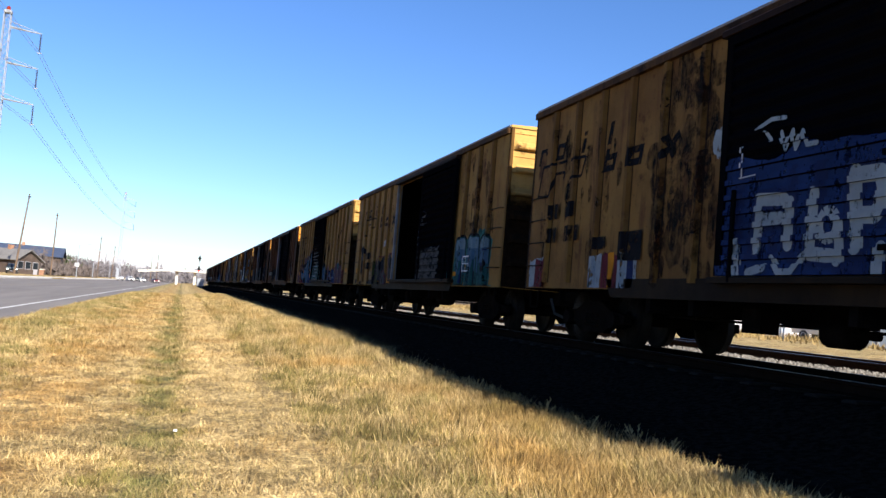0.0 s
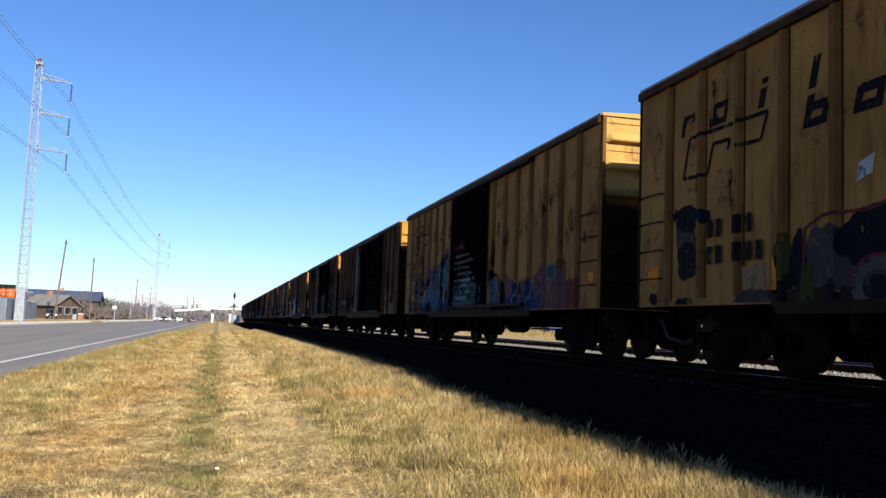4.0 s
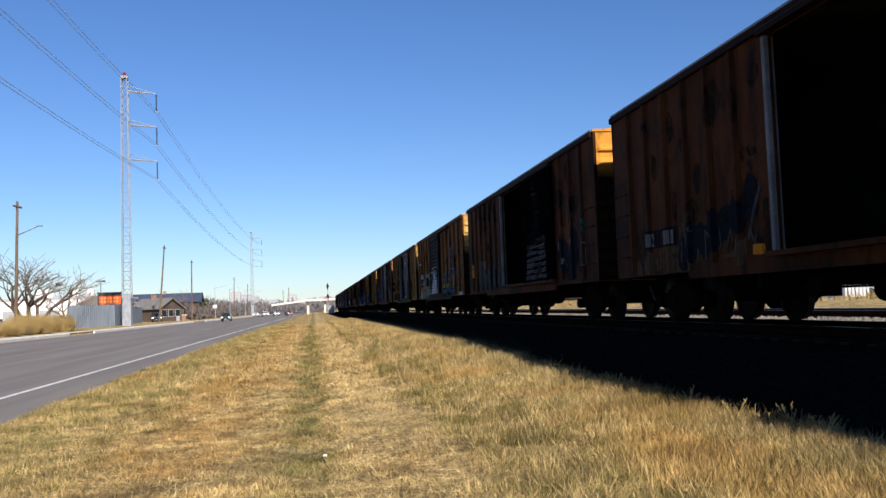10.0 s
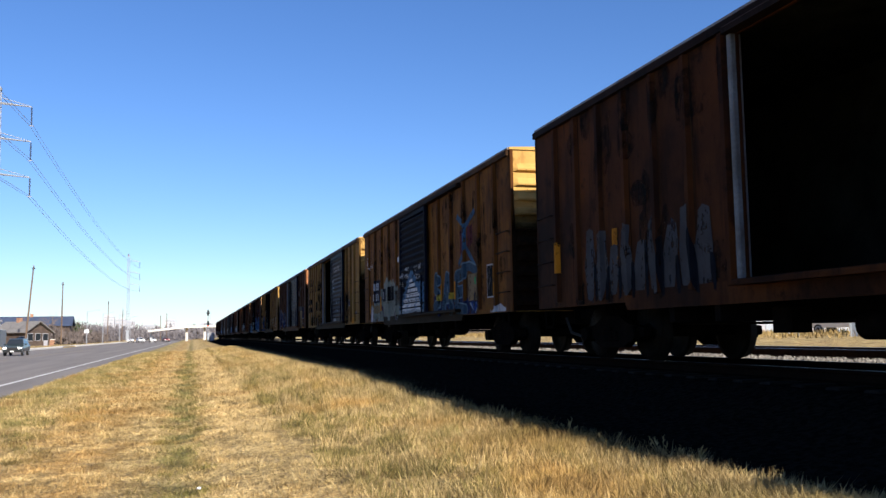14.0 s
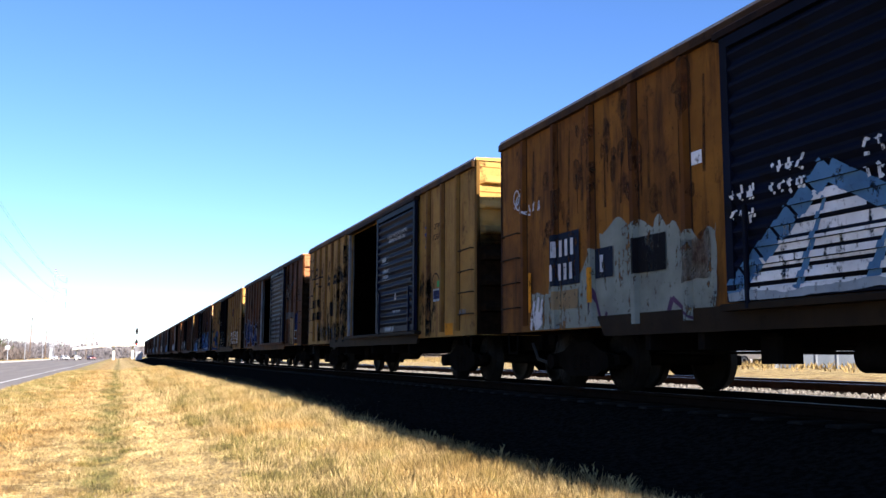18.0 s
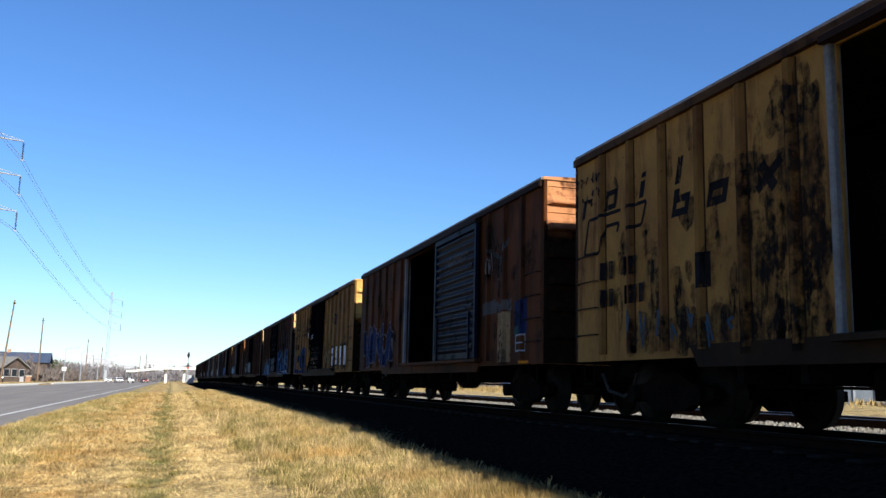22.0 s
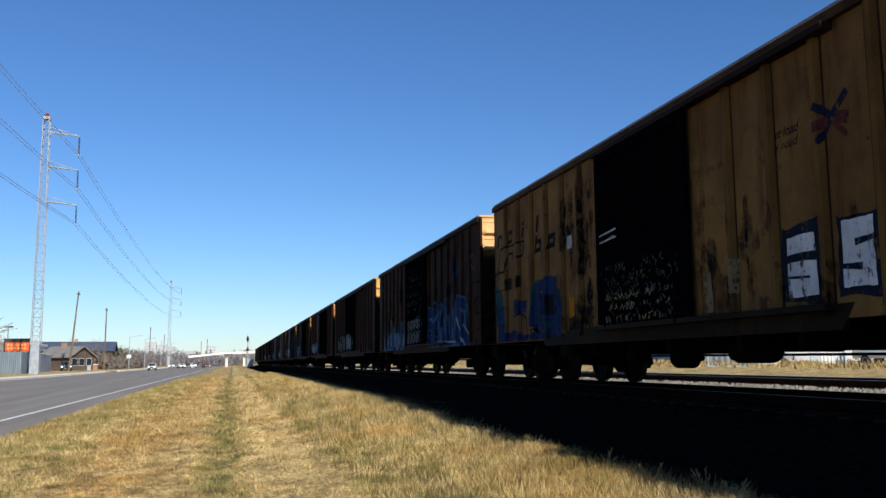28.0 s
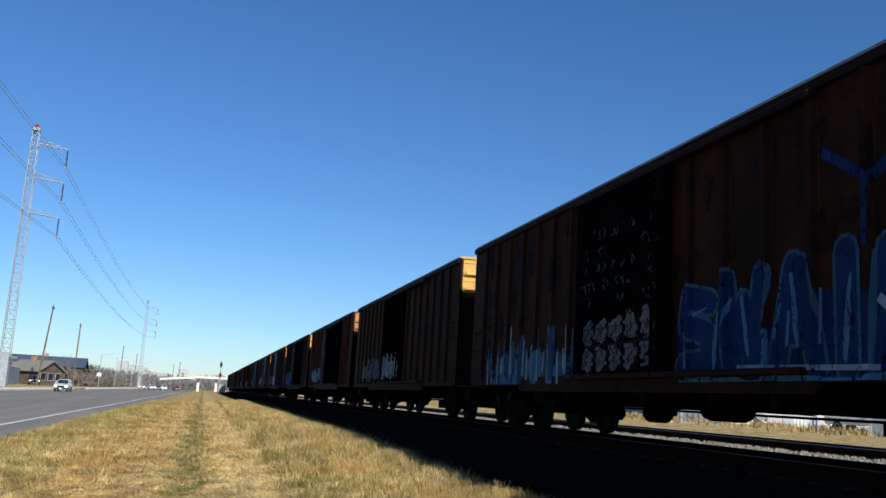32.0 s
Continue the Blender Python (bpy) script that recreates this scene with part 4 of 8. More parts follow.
def stroke(y0, z0, y1, z1, w0, w1=None):
    """A slanted bar with cut ends."""
    w1 = w0 if w1 is None else w1
    d = Vector((y1 - y0, z1 - z0)).normalized()
    n = Vector((-d.y, d.x))
    return [(y0 + n.x * w0 / 2, z0 + n.y * w0 / 2), (y0 - n.x * w0 / 2, z0 - n.y * w0 / 2), (y1 - n.x * w1 / 2, z1 - n.y * w1 / 2), (y1 + n.x * w1 / 2, z1 + n.y * w1 / 2)]


def ring(y, z, ry, rz, w, n=12, start=0, stop=1.0):
    pts = [(y + ry * math.cos(2 * math.pi * (start + (stop - start) * i / n)), z + rz * math.sin(2 * math.pi * (start + (stop - start) * i / n))) for i in range(n + 1)]
    return [stroke(*a, *b, w) for a, b in zip(pts, pts[1:])]


def blob(rng, y, z, ry, rz, n=26):
    """A rounded uneven patch."""
    a = [rng.uniform(0, 6.283) for _ in range(4)]
    out = []
    for i in range(n):
        t = 2 * math.pi * i / n
        k = 1 + 0.13 * math.sin(2 * t + a[0]) + 0.10 * math.sin(3 * t + a[1]) + 0.06 * math.sin(5 * t + a[2]) + 0.05 * math.sin(9 * t + a[3])
        out.append((y + ry * k * math.cos(t), z + rz * k * math.sin(t)))
    return out


def ragged(rng, y0, y1, z0, z1, j=0.05, top=None):
    """A patch with softly wandering edges; its upper edge may wander further."""
    n, m = max(4, int(abs(y1 - y0) / 0.06)), max(3, int(abs(z1 - z0) / 0.08))
    top = j if top is None else top

    def wander(amp):
        a = [(rng.uniform(1.5, 4.0) * k, rng.uniform(0, 6.283), amp * rng.uniform(0.4, 0.8) / k ** 0.7) for k in (1, 2.3, 5.1)]
        return lambda s: sum(h * math.sin(f * s + p) for f, p, h in a) + rng.uniform(-0.006, 0.006)

    lo, hi, a, c = wander(j), wander(top), wander(j), wander(j)
    low = [(y0 + (y1 - y0) * i / n, z0 + lo(y0 + (y1 - y0) * i / n)) for i in range(n)]
    right = [(y1 + a(z0 + (z1 - z0) * i / m), z0 + (z1 - z0) * i / m) for i in range(m)]
    high = [(y1 + (y0 - y1) * i / n, z1 + hi(y1 + (y0 - y1) * i / n)) for i in range(n)]
    return low + right + high + [(y0 + c(z1 + (z0 - z1) * i / m), z1 + (z0 - z1) * i / m) for i in range(m)]


def faded(side, seed, y0, y1, z0, z1, colour, layer=1, j=0.07, top=0.2, label="faded sprayed patch"):
    side.paint("paint_patch", [ragged(random.Random(seed), y0, y1, z0, z1, j, top)], colour, label, layer)


def scribble(side, seed, y0, y1, z0, z1, rows, colour, w=0.03, fill=0.8, label="rows of small sprayed scribble"):
    """Rows of small crooked strokes, like tags that nobody can read."""
    rng, polys = random.Random(seed), []
    h = (z1 - z0) / rows
    for r in range(rows):
        y = max(y0, y1)
        while y > min(y0, y1) + h * 0.4:
            if rng.random() < fill:
                g = h * rng.uniform(0.3, 0.55)
                c = z0 + h * (r + 0.5)
                for _ in range(rng.choice((2, 3, 3))):
                    a = (y - rng.uniform(0, g), c + rng.uniform(-0.38, 0.38) * h)
                    b = (y - rng.uniform(0, g), c + rng.uniform(-0.38, 0.38) * h)
                    if abs(a[0] - b[0]) + abs(a[1] - b[1]) > 0.05:
                        polys.append(stroke(*a, *b, w))
            y -= h * 0.62
    side.paint("scribble", polys, colour, label, 5)


def drips(side, seed, y0, y1, z0, z1, n, colour, w=0.12, layer=4, label="sprayed dripping strokes"):
    """Upright strokes that start and end unevenly."""
    rng = random.Random(seed)
    ps = []
    for i in range(n):
        y = y0 + (y1 - y0) * (i + rng.uniform(0.2, 0.8)) / n
        ps.append(stroke(y, z0 + rng.uniform(0, 0.25) * (z1 - z0), y + rng.uniform(-0.08, 0.08), z1 - rng.uniform(0, 0.55) * (z1 - z0), w * rng.uniform(0.6, 1.3), w * rng.uniform(0.3, 0.9)))
    side.paint("graffiti", ps, colour, label, layer)


def petal(rng, y, z0, z1, w, tilt):
    """A tall swelling form with a cut top."""
    h = z1 - z0
    left, right = [], []
    for k in range(5):
        f = k / 4
        swell = w * (0.35 + 0.65 * math.sin(math.pi * (0.15 + 0.7 * f))) * rng.uniform(0.75, 1.2) / 2
        c = y + tilt * (f - 0.5) + rng.uniform(-0.1, 0.1) * w
        left.append((c + swell, z0 + h * f + rng.uniform(-0.04, 0.04) * h))
        right.append((c - swell, z0 + h * f + rng.uniform(-0.04, 0.04) * h))
    return left + [(left[-1][0] - w * 0.3, z1 + rng.uniform(0.0, 0.12) * h)] + right[::-1]


def grown(poly, g):
    cy, cz = sum(p[0] for p in poly) / len(poly), sum(p[1] for p in poly) / len(poly)
    out = []
    for y, z in poly:
        d = math.hypot(y - cy, z - cz) + 1e-6
        out.append((y + (y - cy) / d * g, z + (z - cz) / d * g))
    return out


def tag_piece(side, seed, y0, y1, z0, z1, letters, fill, edge, shine=None, cloud=None, fat=0.36, wild=0.15, label=""):
    """A sprayed piece: crowded swelling forms with an outline, highlights and overspray behind."""
    rng = random.Random(seed)
    step, h = (y1 - y0) / letters, z1 - z0
    label = label or f"{fill} sprayed forms with {edge} outline"
    if cloud:
        polys = []
        for i in range(letters * 2 + 1):
            polys.append(blob(rng, y0 + (y1 - y0) * i / (letters * 2), z0 + h * rng.uniform(0.3, 0.7), step * 0.5, h * rng.uniform(0.35, 0.6)))
        side.paint("graffiti_cloud", polys, cloud, f"{cloud} sprayed cloud behind the forms", 1)
    fills, edges, shines = [], [], []
    for i in range(letters):
        c = y0 + step * (i + 0.5) + rng.uniform(-0.08, 0.08) * step
        for k in range(3):
            w = step * rng.uniform(0.42, 0.7) * (fat / 0.36)
            p = petal(rng, c + (k - 1) * step * 0.30, z0 + rng.uniform(0, 0.2) * h, z1 - rng.uniform(0, 0.35 if k != 1 else 0.1) * h, w * 0.75, rng.uniform(-1, 1) * wild * 2.2 * step)
            fills.append(p)
            edges.append(grown(p, 0.045))
            if shine and rng.random() < 0.8:
                q = petal(rng, c + (k - 1) * step * 0.30 + w * 0.12, z0 + h * rng.uniform(0.25, 0.5), z1 - h * rng.uniform(0.15, 0.3), w * 0.26, rng.uniform(-0.5, 0.5) * wild * step)
                shines.append(q)
        edges.append(stroke(c + step * 0.5, z0 + h * rng.uniform(0.2, 0.8), c - step * 0.5, z0 + h * rng.uniform(0.2, 0.8), 0.05))
    # interleave outline and fill, so that the forms overlap one another
    side.paint("graffiti_outline", edges, edge, f"{edge} sprayed outline", 2)
    side.paint("graffiti", fills[0::2], fill, label, 3)
    side.paint("graffiti_outline", [grown(p, 0.03) for p in fills[1::2]], edge, f"{edge} sprayed outline", 4)
    side.paint("graffiti", fills[1::2], fill, label, 5)
    if shine:
        side.paint("graffiti_highlight", shines, shine, f"{shine} sprayed highlights", 6)


def disc(y, z, r, n=10):
    return [(y + r * math.cos(6.2832 * i / n), z + r * math.sin(6.2832 * i / n)) for i in range(n)]


def fat(points, w):
    """A thick line with round joints."""
    return [stroke(*a, *b, w) for a, b in zip(points, points[1:])] + [disc(*q, w / 2) for q in points]


def letter_lines(kind):
    """The lines of one sprayed letter in a unit square, u to the right and v up."""
    return {
        "S": [[(1, 0.86), (0.2, 0.98), (0.08, 0.62), (0.9, 0.46), (0.92, 0.1), (0, 0.04)]],
        "W": [[(0, 1), (0.2, 0.05), (0.5, 0.72), (0.72, 0.0), (1, 1)]],
        "A": [[(0, 0), (0.42, 1), (0.62, 0.95), (1, 0)], [(0.2, 0.36), (0.8, 0.36)]],
        "I": [[(0.5, 0), (0.5, 1)]],
        "R": [[(0, 0), (0.05, 1), (0.8, 0.9), (0.85, 0.6), (0.1, 0.48), (1, 0)]],
        "E": [[(1, 1), (0.05, 0.95), (0.02, 0.05), (1, 0)], [(0.05, 0.5), (0.8, 0.52)]],
        "F": [[(0, 0), (0.05, 0.95), (1, 0.9)], [(0.05, 0.55), (0.9, 0.55)]],
        "L": [[(0.1, 1), (0, 0.05), (1, 0)]],
        "P": [[(0.1, 1), (0.25, 0)], [(0.1, 0.95), (0.85, 0.95), (1, 0.65), (0.75, 0.4), (0.25, 0.42)]],
    }[kind]


def big_letters(side, letters, w, fill, edge, rim=0.06, layer=2, shine=None, label=""):
    """Fat sprayed letters with an outline: each is (kind, y0, y1, z0, z1)."""
    outs, ins, glints = [], [], []
    for kind, y0, y1, z0, z1 in letters:
        for line in letter_lines(kind):
            pts = [(y0 + (y1 - y0) * u, z0 + (z1 - z0) * v) for u, v in line]
            outs += fat(pts, w + 2 * rim)
            ins += fat(pts, w)
            if shine:
                glints += [stroke(a[0], a[1], a[0] + 0.6 * (b[0] - a[0]), a[1] + 0.6 * (b[1] - a[1]), w * 0.22, w * 0.08) for a, b in zip(pts, pts[1:])]
    side.paint("graffiti_outline", outs, edge, f"{edge} sprayed outline", layer)
    side.paint("graffiti", ins, fill, label or f"{fill} sprayed letters", layer + 1)
    if shine:
        side.paint("graffiti_highlight", glints, shine, f"{shine} sprayed highlights", layer + 2)


def dome(y0, y1, z0, z1):
    """A tall form with a round top."""
    r, c = (y0 - y1) / 2, (y0 + y1) / 2
    return [(y1 + 0.04, z0), (y0 - 0.04, z0)] + [(c + r * math.cos(math.pi * i / 10), z1 - r * 0.7 + r * 0.7 * math.sin(math.pi * i / 10)) for i in range(11)]


def stains(side, seed, y0, y1, z0, z1, n, colour="soot", size=0.25):
    """Ragged dark stains with drips running down from some."""
    rng = random.Random(seed)
    polys = []
    for _ in range(n):
        y, z, r = rng.uniform(y0, y1), rng.uniform(z0, z1), size * rng.uniform(0.3, 1.0)
        polys.append(blob(rng, y, z, r * rng.uniform(0.4, 1.0), r * rng.uniform(0.7, 1.9), 18))
        if rng.random() < 0.5:
            polys.append(stroke(y, z, y + rng.uniform(-0.03, 0.03), z - rng.uniform(0.2, 0.7), 0.07, 0.03))
    side.paint("stain", polys, colour, "dark ragged stains", 1)


def scrawl(side, seed, y0, y1, z, h, colour, label="thin sprayed scrawl"):
    rng = random.Random(seed)
    n = max(3, int(abs(y1 - y0) / (h * 0.5)))
    polys, p = [], (y1, z)
    for i in range(n * 3):
        q = (y1 + (y0 - y1) * (i + 1) / (n * 3) + rng.uniform(-0.04, 0.04), z + rng.uniform(-0.5, 0.5) * h)
        polys.append(stroke(*p, *q, 0.028))
        p = q
    side.paint("scrawl", polys, colour, label, 5)


def bars(side, y, z, count, w, h, colour, gap=0.4, label="row of plain marks"):
    """Marks for writing that is not spelled out: one bar a character, reading towards the car's leading end."""
    polys = []
    for i in range(count):
        a = y - i * w * (1 + gap)
        polys.append([(a, z), (a, z + h), (a - w, z + h), (a - w, z)])
    side.paint("lettering", polys, colour, label, 9)


def bent(points, w):
    return [stroke(*a, *b, w) for a, b in zip(points, points[1:])]


def slab(at, d, z, w, h, lean, t):
    """A leaning block with a slot in it, as four bars."""
    o = [(0, 0), (w, 0), (w + lean, h), (lean, h)]
    k = lean / h
    c = [(t + k * t, t), (w - t + k * t, t), (w - t + k * (h - t), h - t), (t + k * (h - t), h - t)]
    return [[at(d + q[0], z + q[1]) for q in (o[i], o[(i + 1) % 4], c[(i + 1) % 4], c[i])] for i in range(4)]


def rail_emblem(side, length, colour="black", shift=0.0, rise=0.0):
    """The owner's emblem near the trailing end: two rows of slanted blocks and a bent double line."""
    at = lambda d, z: (length - d + shift, z + rise)
    lean = lambda d, z, w, h, k=0.28: [at(d, z), at(d + w, z), at(d + w + k * h, z + h), at(d + k * h, z + h)]
    ps = [lean(0.20, 3.10, 0.11, 0.30), lean(0.27, 3.33, 0.30, 0.07), lean(0.50, 3.27, 0.08, 0.06)]
    ps += slab(at, 1.0, 3.10, 0.36, 0.30, 0.08, 0.085) + [lean(2.06, 3.10, 0.13, 0.24), lean(2.14, 3.39, 0.13, 0.07), lean(3.02, 3.10, 0.13, 0.36)]
    ps += slab(at, 2.92, 2.66, 0.40, 0.28, 0.08, 0.10) + [lean(2.98, 2.9, 0.13, 0.13)] + slab(at, 3.74, 2.65, 0.42, 0.30, 0.08, 0.11)
    ps += [stroke(*at(4.76, 2.66), *at(5.20, 2.95), 0.12), stroke(*at(4.84, 2.96), *at(5.08, 2.64), 0.14)]
    ps += bent([at(0.92, 2.47), at(0.29, 2.50), at(0.45, 3.05), at(1.52, 3.04)], 0.055) + bent([at(1.66, 3.04), at(2.27, 3.03), at(2.13, 2.71), at(1.66, 2.72)], 0.055)
    ps += bent([at(0.92, 2.47), at(1.06, 2.86), at(1.46, 2.85), at(1.40, 2.72)], 0.055)
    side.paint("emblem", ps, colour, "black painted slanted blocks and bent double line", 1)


def owner_marks(side, length, rows=((0.98, 2.02, (2, 2)), (0.98, 1.6, (2, 3))), colour="black", w=0.12, h=0.27):
    """The marks of ownership: a bar for each character, in two groups a row."""
    for d, z, groups in rows:
        y = length - d
        for n in groups:
            bars(side, y, z, n, w, h, colour, 0.75)
            y -= n * w * 1.75 + 0.26


def lead_emblem(side, y=2.95, z=3.15):
    """The crossed arrows on the leading half."""
    side.paint("emblem", [stroke(y + 0.24, z + 0.2, y, z + 0.02, 0.09), stroke(y, z + 0.02, y - 0.26, z + 0.24, 0.09), stroke(y + 0.2, z - 0.24, y + 0.02, z - 0.02, 0.07)], "slate", "faded blue painted chevron", 1)
    side.paint("emblem", [stroke(y + 0.28, z - 0.06, y + 0.06, z - 0.02, 0.12), stroke(y - 0.06, z, y - 0.26, z - 0.06, 0.14), stroke(y - 0.02, z - 0.04, y - 0.22, z - 0.24, 0.06)], "brick", "faded red painted chevron", 2)


def words(side, text, y, z, size, colour, slant=0.0, x=None):
    """Real lettering on the side: it reads towards the leading end."""
    cu = bpy.data.curves.new("lettering", "FONT")
    cu.body, cu.size, cu.shear, cu.align_x, cu.space_line = text, size, slant, "CENTER", 0.9
    tmp = bpy.data.objects.new("lettering", cu)
    me = bpy.data.meshes.new_from_object(tmp)
    bpy.data.objects.remove(tmp)
    off = x if x is not None else HALF
    ob = part("lettering", me, SPRAY[colour], side.car, at=Matrix(((0, 0, -1, -off - 0.006), (-1, 0, 0, y), (0, 1, 0, z + LIFT), (0, 0, 0, 1))))
    return tagged(ob, "stencilled words")


def patch(side, y0, y1, z0, z1, colour, layer=1, name="paint_patch", label="painted patch"):
    side.paint(name, [[(y0, z0), (y0, z1), (y1, z1), (y1, z0)]], colour, label, layer)


def boxcar(length, skin, door_paint, ends, label, open_door=True, spacing=0.83, rib_w=0.17, near=True, roof=None, end_step=0.49, posts=None):
    car = thing("boxcar", label, "boxcar", "freight train")
    door_at = DOOR0 - DOOR_W if open_door else DOOR0
    ribs = rib_places(length, spacing)
    part("side_wall", side_mesh(length, open_door), skin, car, at=(-HALF + 0.04, 0, 0))
    part("side_wall", side_mesh(length, False), skin, car, at=(HALF, 0, 0))
    for y in ribs:
        if not open_door or not door_at - 0.12 < y < DOOR1 + 0.1:
            if not door_at - 0.12 < y < door_at + DOOR_W + 0.12:
                part("side_post", rib_mesh(rib_w), posts or skin, car, at=(-HALF, y, 0))
        if near and not DOOR0 - 0.1 < y < DOOR1 + 0.1:
            part("side_post", rib_mesh(rib_w), skin, car, at=pose(HALF, y, 0, 0, 0, 180))
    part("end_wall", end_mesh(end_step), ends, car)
    # Unseen trailing end, made dark to cut bounce onto the next car.
    part("end_wall", end_mesh(end_step), BROWN_DARK, car, "unseen trailing end, kept dark to cut bounced light", at=pose(0, length, 0, 0, 0, 180))
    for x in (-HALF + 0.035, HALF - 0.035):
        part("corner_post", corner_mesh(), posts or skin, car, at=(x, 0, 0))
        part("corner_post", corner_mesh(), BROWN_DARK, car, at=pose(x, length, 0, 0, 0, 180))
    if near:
        # Darkens the lower end: painted shade together with track dirt.
        tagged(part("grime", shade_grime_mesh(end_step), END_SHADE if ends == SUNLIT_YELLOW and posts else END_SHADE_HIGH, car, "painted shade and track dirt darkening the lower end"), kind="stuff")
    part("roof", roof_mesh(length), roof or STEEL, car, "dull galvanised steel roof with raised seams")
    part("floor", Shape().box(-HALF + 0.05, HALF - 0.05, 0.04, length - 0.04, SILL + 0.05, D_LOW), INSIDE, car)
    for y in (0.06, length - 0.09):
        part("lining", Shape().box(-HALF + 0.05, HALF - 0.08, y, y + 0.03, D_LOW, EAVE), INSIDE, car)
    part("lining", Shape().box(-HALF + 0.05, HALF - 0.08, 0.1, length - 0.1, EAVE - 0.03, EAVE - 0.01), INSIDE, car)
    part("lining", Shape().box(HALF - 0.07, HALF - 0.045, 0.05, length - 0.05, D_LOW, EAVE), INSIDE, car, "scuffed pale inner lining")
    # door, its posts and its tracks
    door = part("door", door_mesh(), door_paint, car, "dark sliding door pressed with horizontal ridges", at=(-HALF - 0.075, door_at, 0))
    for me in door_rails():
        part("frame_bar", me, door_paint, door)
    if near:
        for k in range(15):
            part("roof_seam", seam_mesh(), roof or STEEL, car, at=(0, 0.5 + k * (length - 1.0) / 14, 0))
        for y, z in ((0.35, 1.5), (DOOR_W - 0.35, 1.5)):
            part("door_latch", Shape().box(-0.1, -0.055, y - 0.03, y + 0.03, z - 0.5, z + 0.6, 0.01), door_paint, door)
        for k in range(3):
            part("hinge_bar", Shape().box(-0.085, -0.055, 0.15, 0.5, 1.3 + 0.9 * k, 1.36 + 0.9 * k), door_paint, door)
    if open_door:
        for y in (DOOR0 - 0.05, DOOR1 + 0.02):
            part("door_post", Shape().box(-0.07, 0.09, y, y + 0.09, D_LOW - 0.05, D_TOP + 0.03, 0.015), POST_GREY if y > DOOR1 else door_paint, car, at=(-HALF, 0, 0))
    part("door_track", Shape().box(-0.17, 0.0, door_at - 0.15 if open_door else DOOR0 - DOOR_W + 0.2, DOOR1 + 0.1, D_LOW - 0.09, D_LOW - 0.015, 0.015), SILL_PAINT if posts else skin, car, at=(-HALF, 0, 0))
    part("door_track", Shape().box(-0.16, 0.0, DOOR0 - DOOR_W, DOOR1 + 0.1, D_TOP + 0.015, D_TOP + 0.11, 0.02), EAVE_BROWN, car, at=(-HALF, 0, 0))
    # sills: deeper between the trucks
    for x, turn in ((-HALF, 0), (HALF, 180)):
        s = Shape().add([(dx, y, z) for dx in (-0.012, 0.05) for y, z in ((3.3, SILL + 0.16), (3.5, SILL - 0.12), (length - 3.5, SILL - 0.12), (length - 3.3, SILL + 0.16))],
                        [(0, 1, 2, 3), (7, 6, 5, 4), (0, 4, 5, 1), (1, 5, 6, 2), (2, 6, 7, 3), (3, 7, 4, 0)])
        part("side_sill", s, SILL_PAINT if posts else skin, car, at=(x, 0, 0) if not turn else pose(x, length, 0, 0, 0, 180))
        part("eave_rail", Shape().box(-0.075, 0.0, 0, length, EAVE - 0.13, EAVE - 0.003, 0.02), EAVE_YELLOW if posts else EAVE_BROWN, car, at=(x, 0, 0) if not turn else pose(x, length, 0, 0, 0, 180))
    if near:
        for k in range(4):
            for y in (0.03, length - 0.82):
                part("rung", rung_mesh(), SILL_PAINT if posts else EAVE_BROWN, car, at=(-HALF, y, 1.31 + 0.42 * k))
        for y in (0.25, length - 0.6):
            part("stirrup_step", Shape().tube((0, y, SILL), (0, y + 0.03, SILL - 0.35), 0.015, n=6).tube((0, y + 0.03, SILL - 0.35), (0, y + 0.35, SILL - 0.35), 0.015, n=6).tube((0, y + 0.35, SILL - 0.35), (0, y + 0.38, SILL), 0.015, n=6), UNDER, car, at=(-HALF + 0.02, 0, 0))
    # below the floor
    part("centre_sill", Shape().box(-0.2, 0.2, -0.1, length + 0.1, 0.62, SILL + 0.05), UNDER, car)
    for y, s in ((-0.1, -1), (length + 0.1, 1)):
        part("coupler", Shape().box(-0.09, 0.09, min(y, y + s * 0.42), max(y, y + s * 0.42), 0.72, 0.92, 0.02).box(-0.17, 0.15, min(y + s * 0.42, y + s * 0.68), max(y + s * 0.42, y + s * 0.68), 0.68, 0.96, 0.05), UNDER, car)
        part("air_hose", Shape().tube((-0.4, y, 0.75), (-0.38, y + s * 0.2, 0.45), 0.03, n=6).tube((-0.38, y + s * 0.2, 0.45), (-0.3, y + s * 0.62, 0.36), 0.03, n=6), DARK, car)
    if near:
        part("air_reservoir", Shape().lathe([(0.02, -0.55), (0.14, -0.48), (0.165, -0.38), (0.165, 0.38), (0.14, 0.48), (0.02, 0.55)], 14, "y"), UNDER, car, at=(-0.75, 6.4, 0.58), smooth=True)
        part("brake_cylinder", Shape().lathe([(0.05, -0.5), (0.05, -0.2), (0.17, -0.18), (0.17, 0.25), (0.03, 0.3)], 14, "y"), UNDER, car, at=(-0.6, 8.6, 0.5), smooth=True)
        part("brake_valve", Shape().box(-1.05, -0.7, 9.6, 9.95, 0.42, 0.76, 0.04), UNDER, car)
        for x in (-0.5, 0.55):
            part("brake_rod", Shape().tube((x, 3.0, 0.52), (x, length - 3.0, 0.56), 0.02, n=6), UNDER, car)
        for y in (4.3, 5.6, 7.5, 10.4, 11.5):
            part("cross_bearer", Shape().box(-HALF + 0.06, HALF - 0.06, y - 0.06, y + 0.06, 0.58, SILL + 0.04), UNDER, car)
    for y in (1.95, length - 1.95):
        truck(car, y, near)
    return car, Side(car, length, ribs, rib_w, door_at)


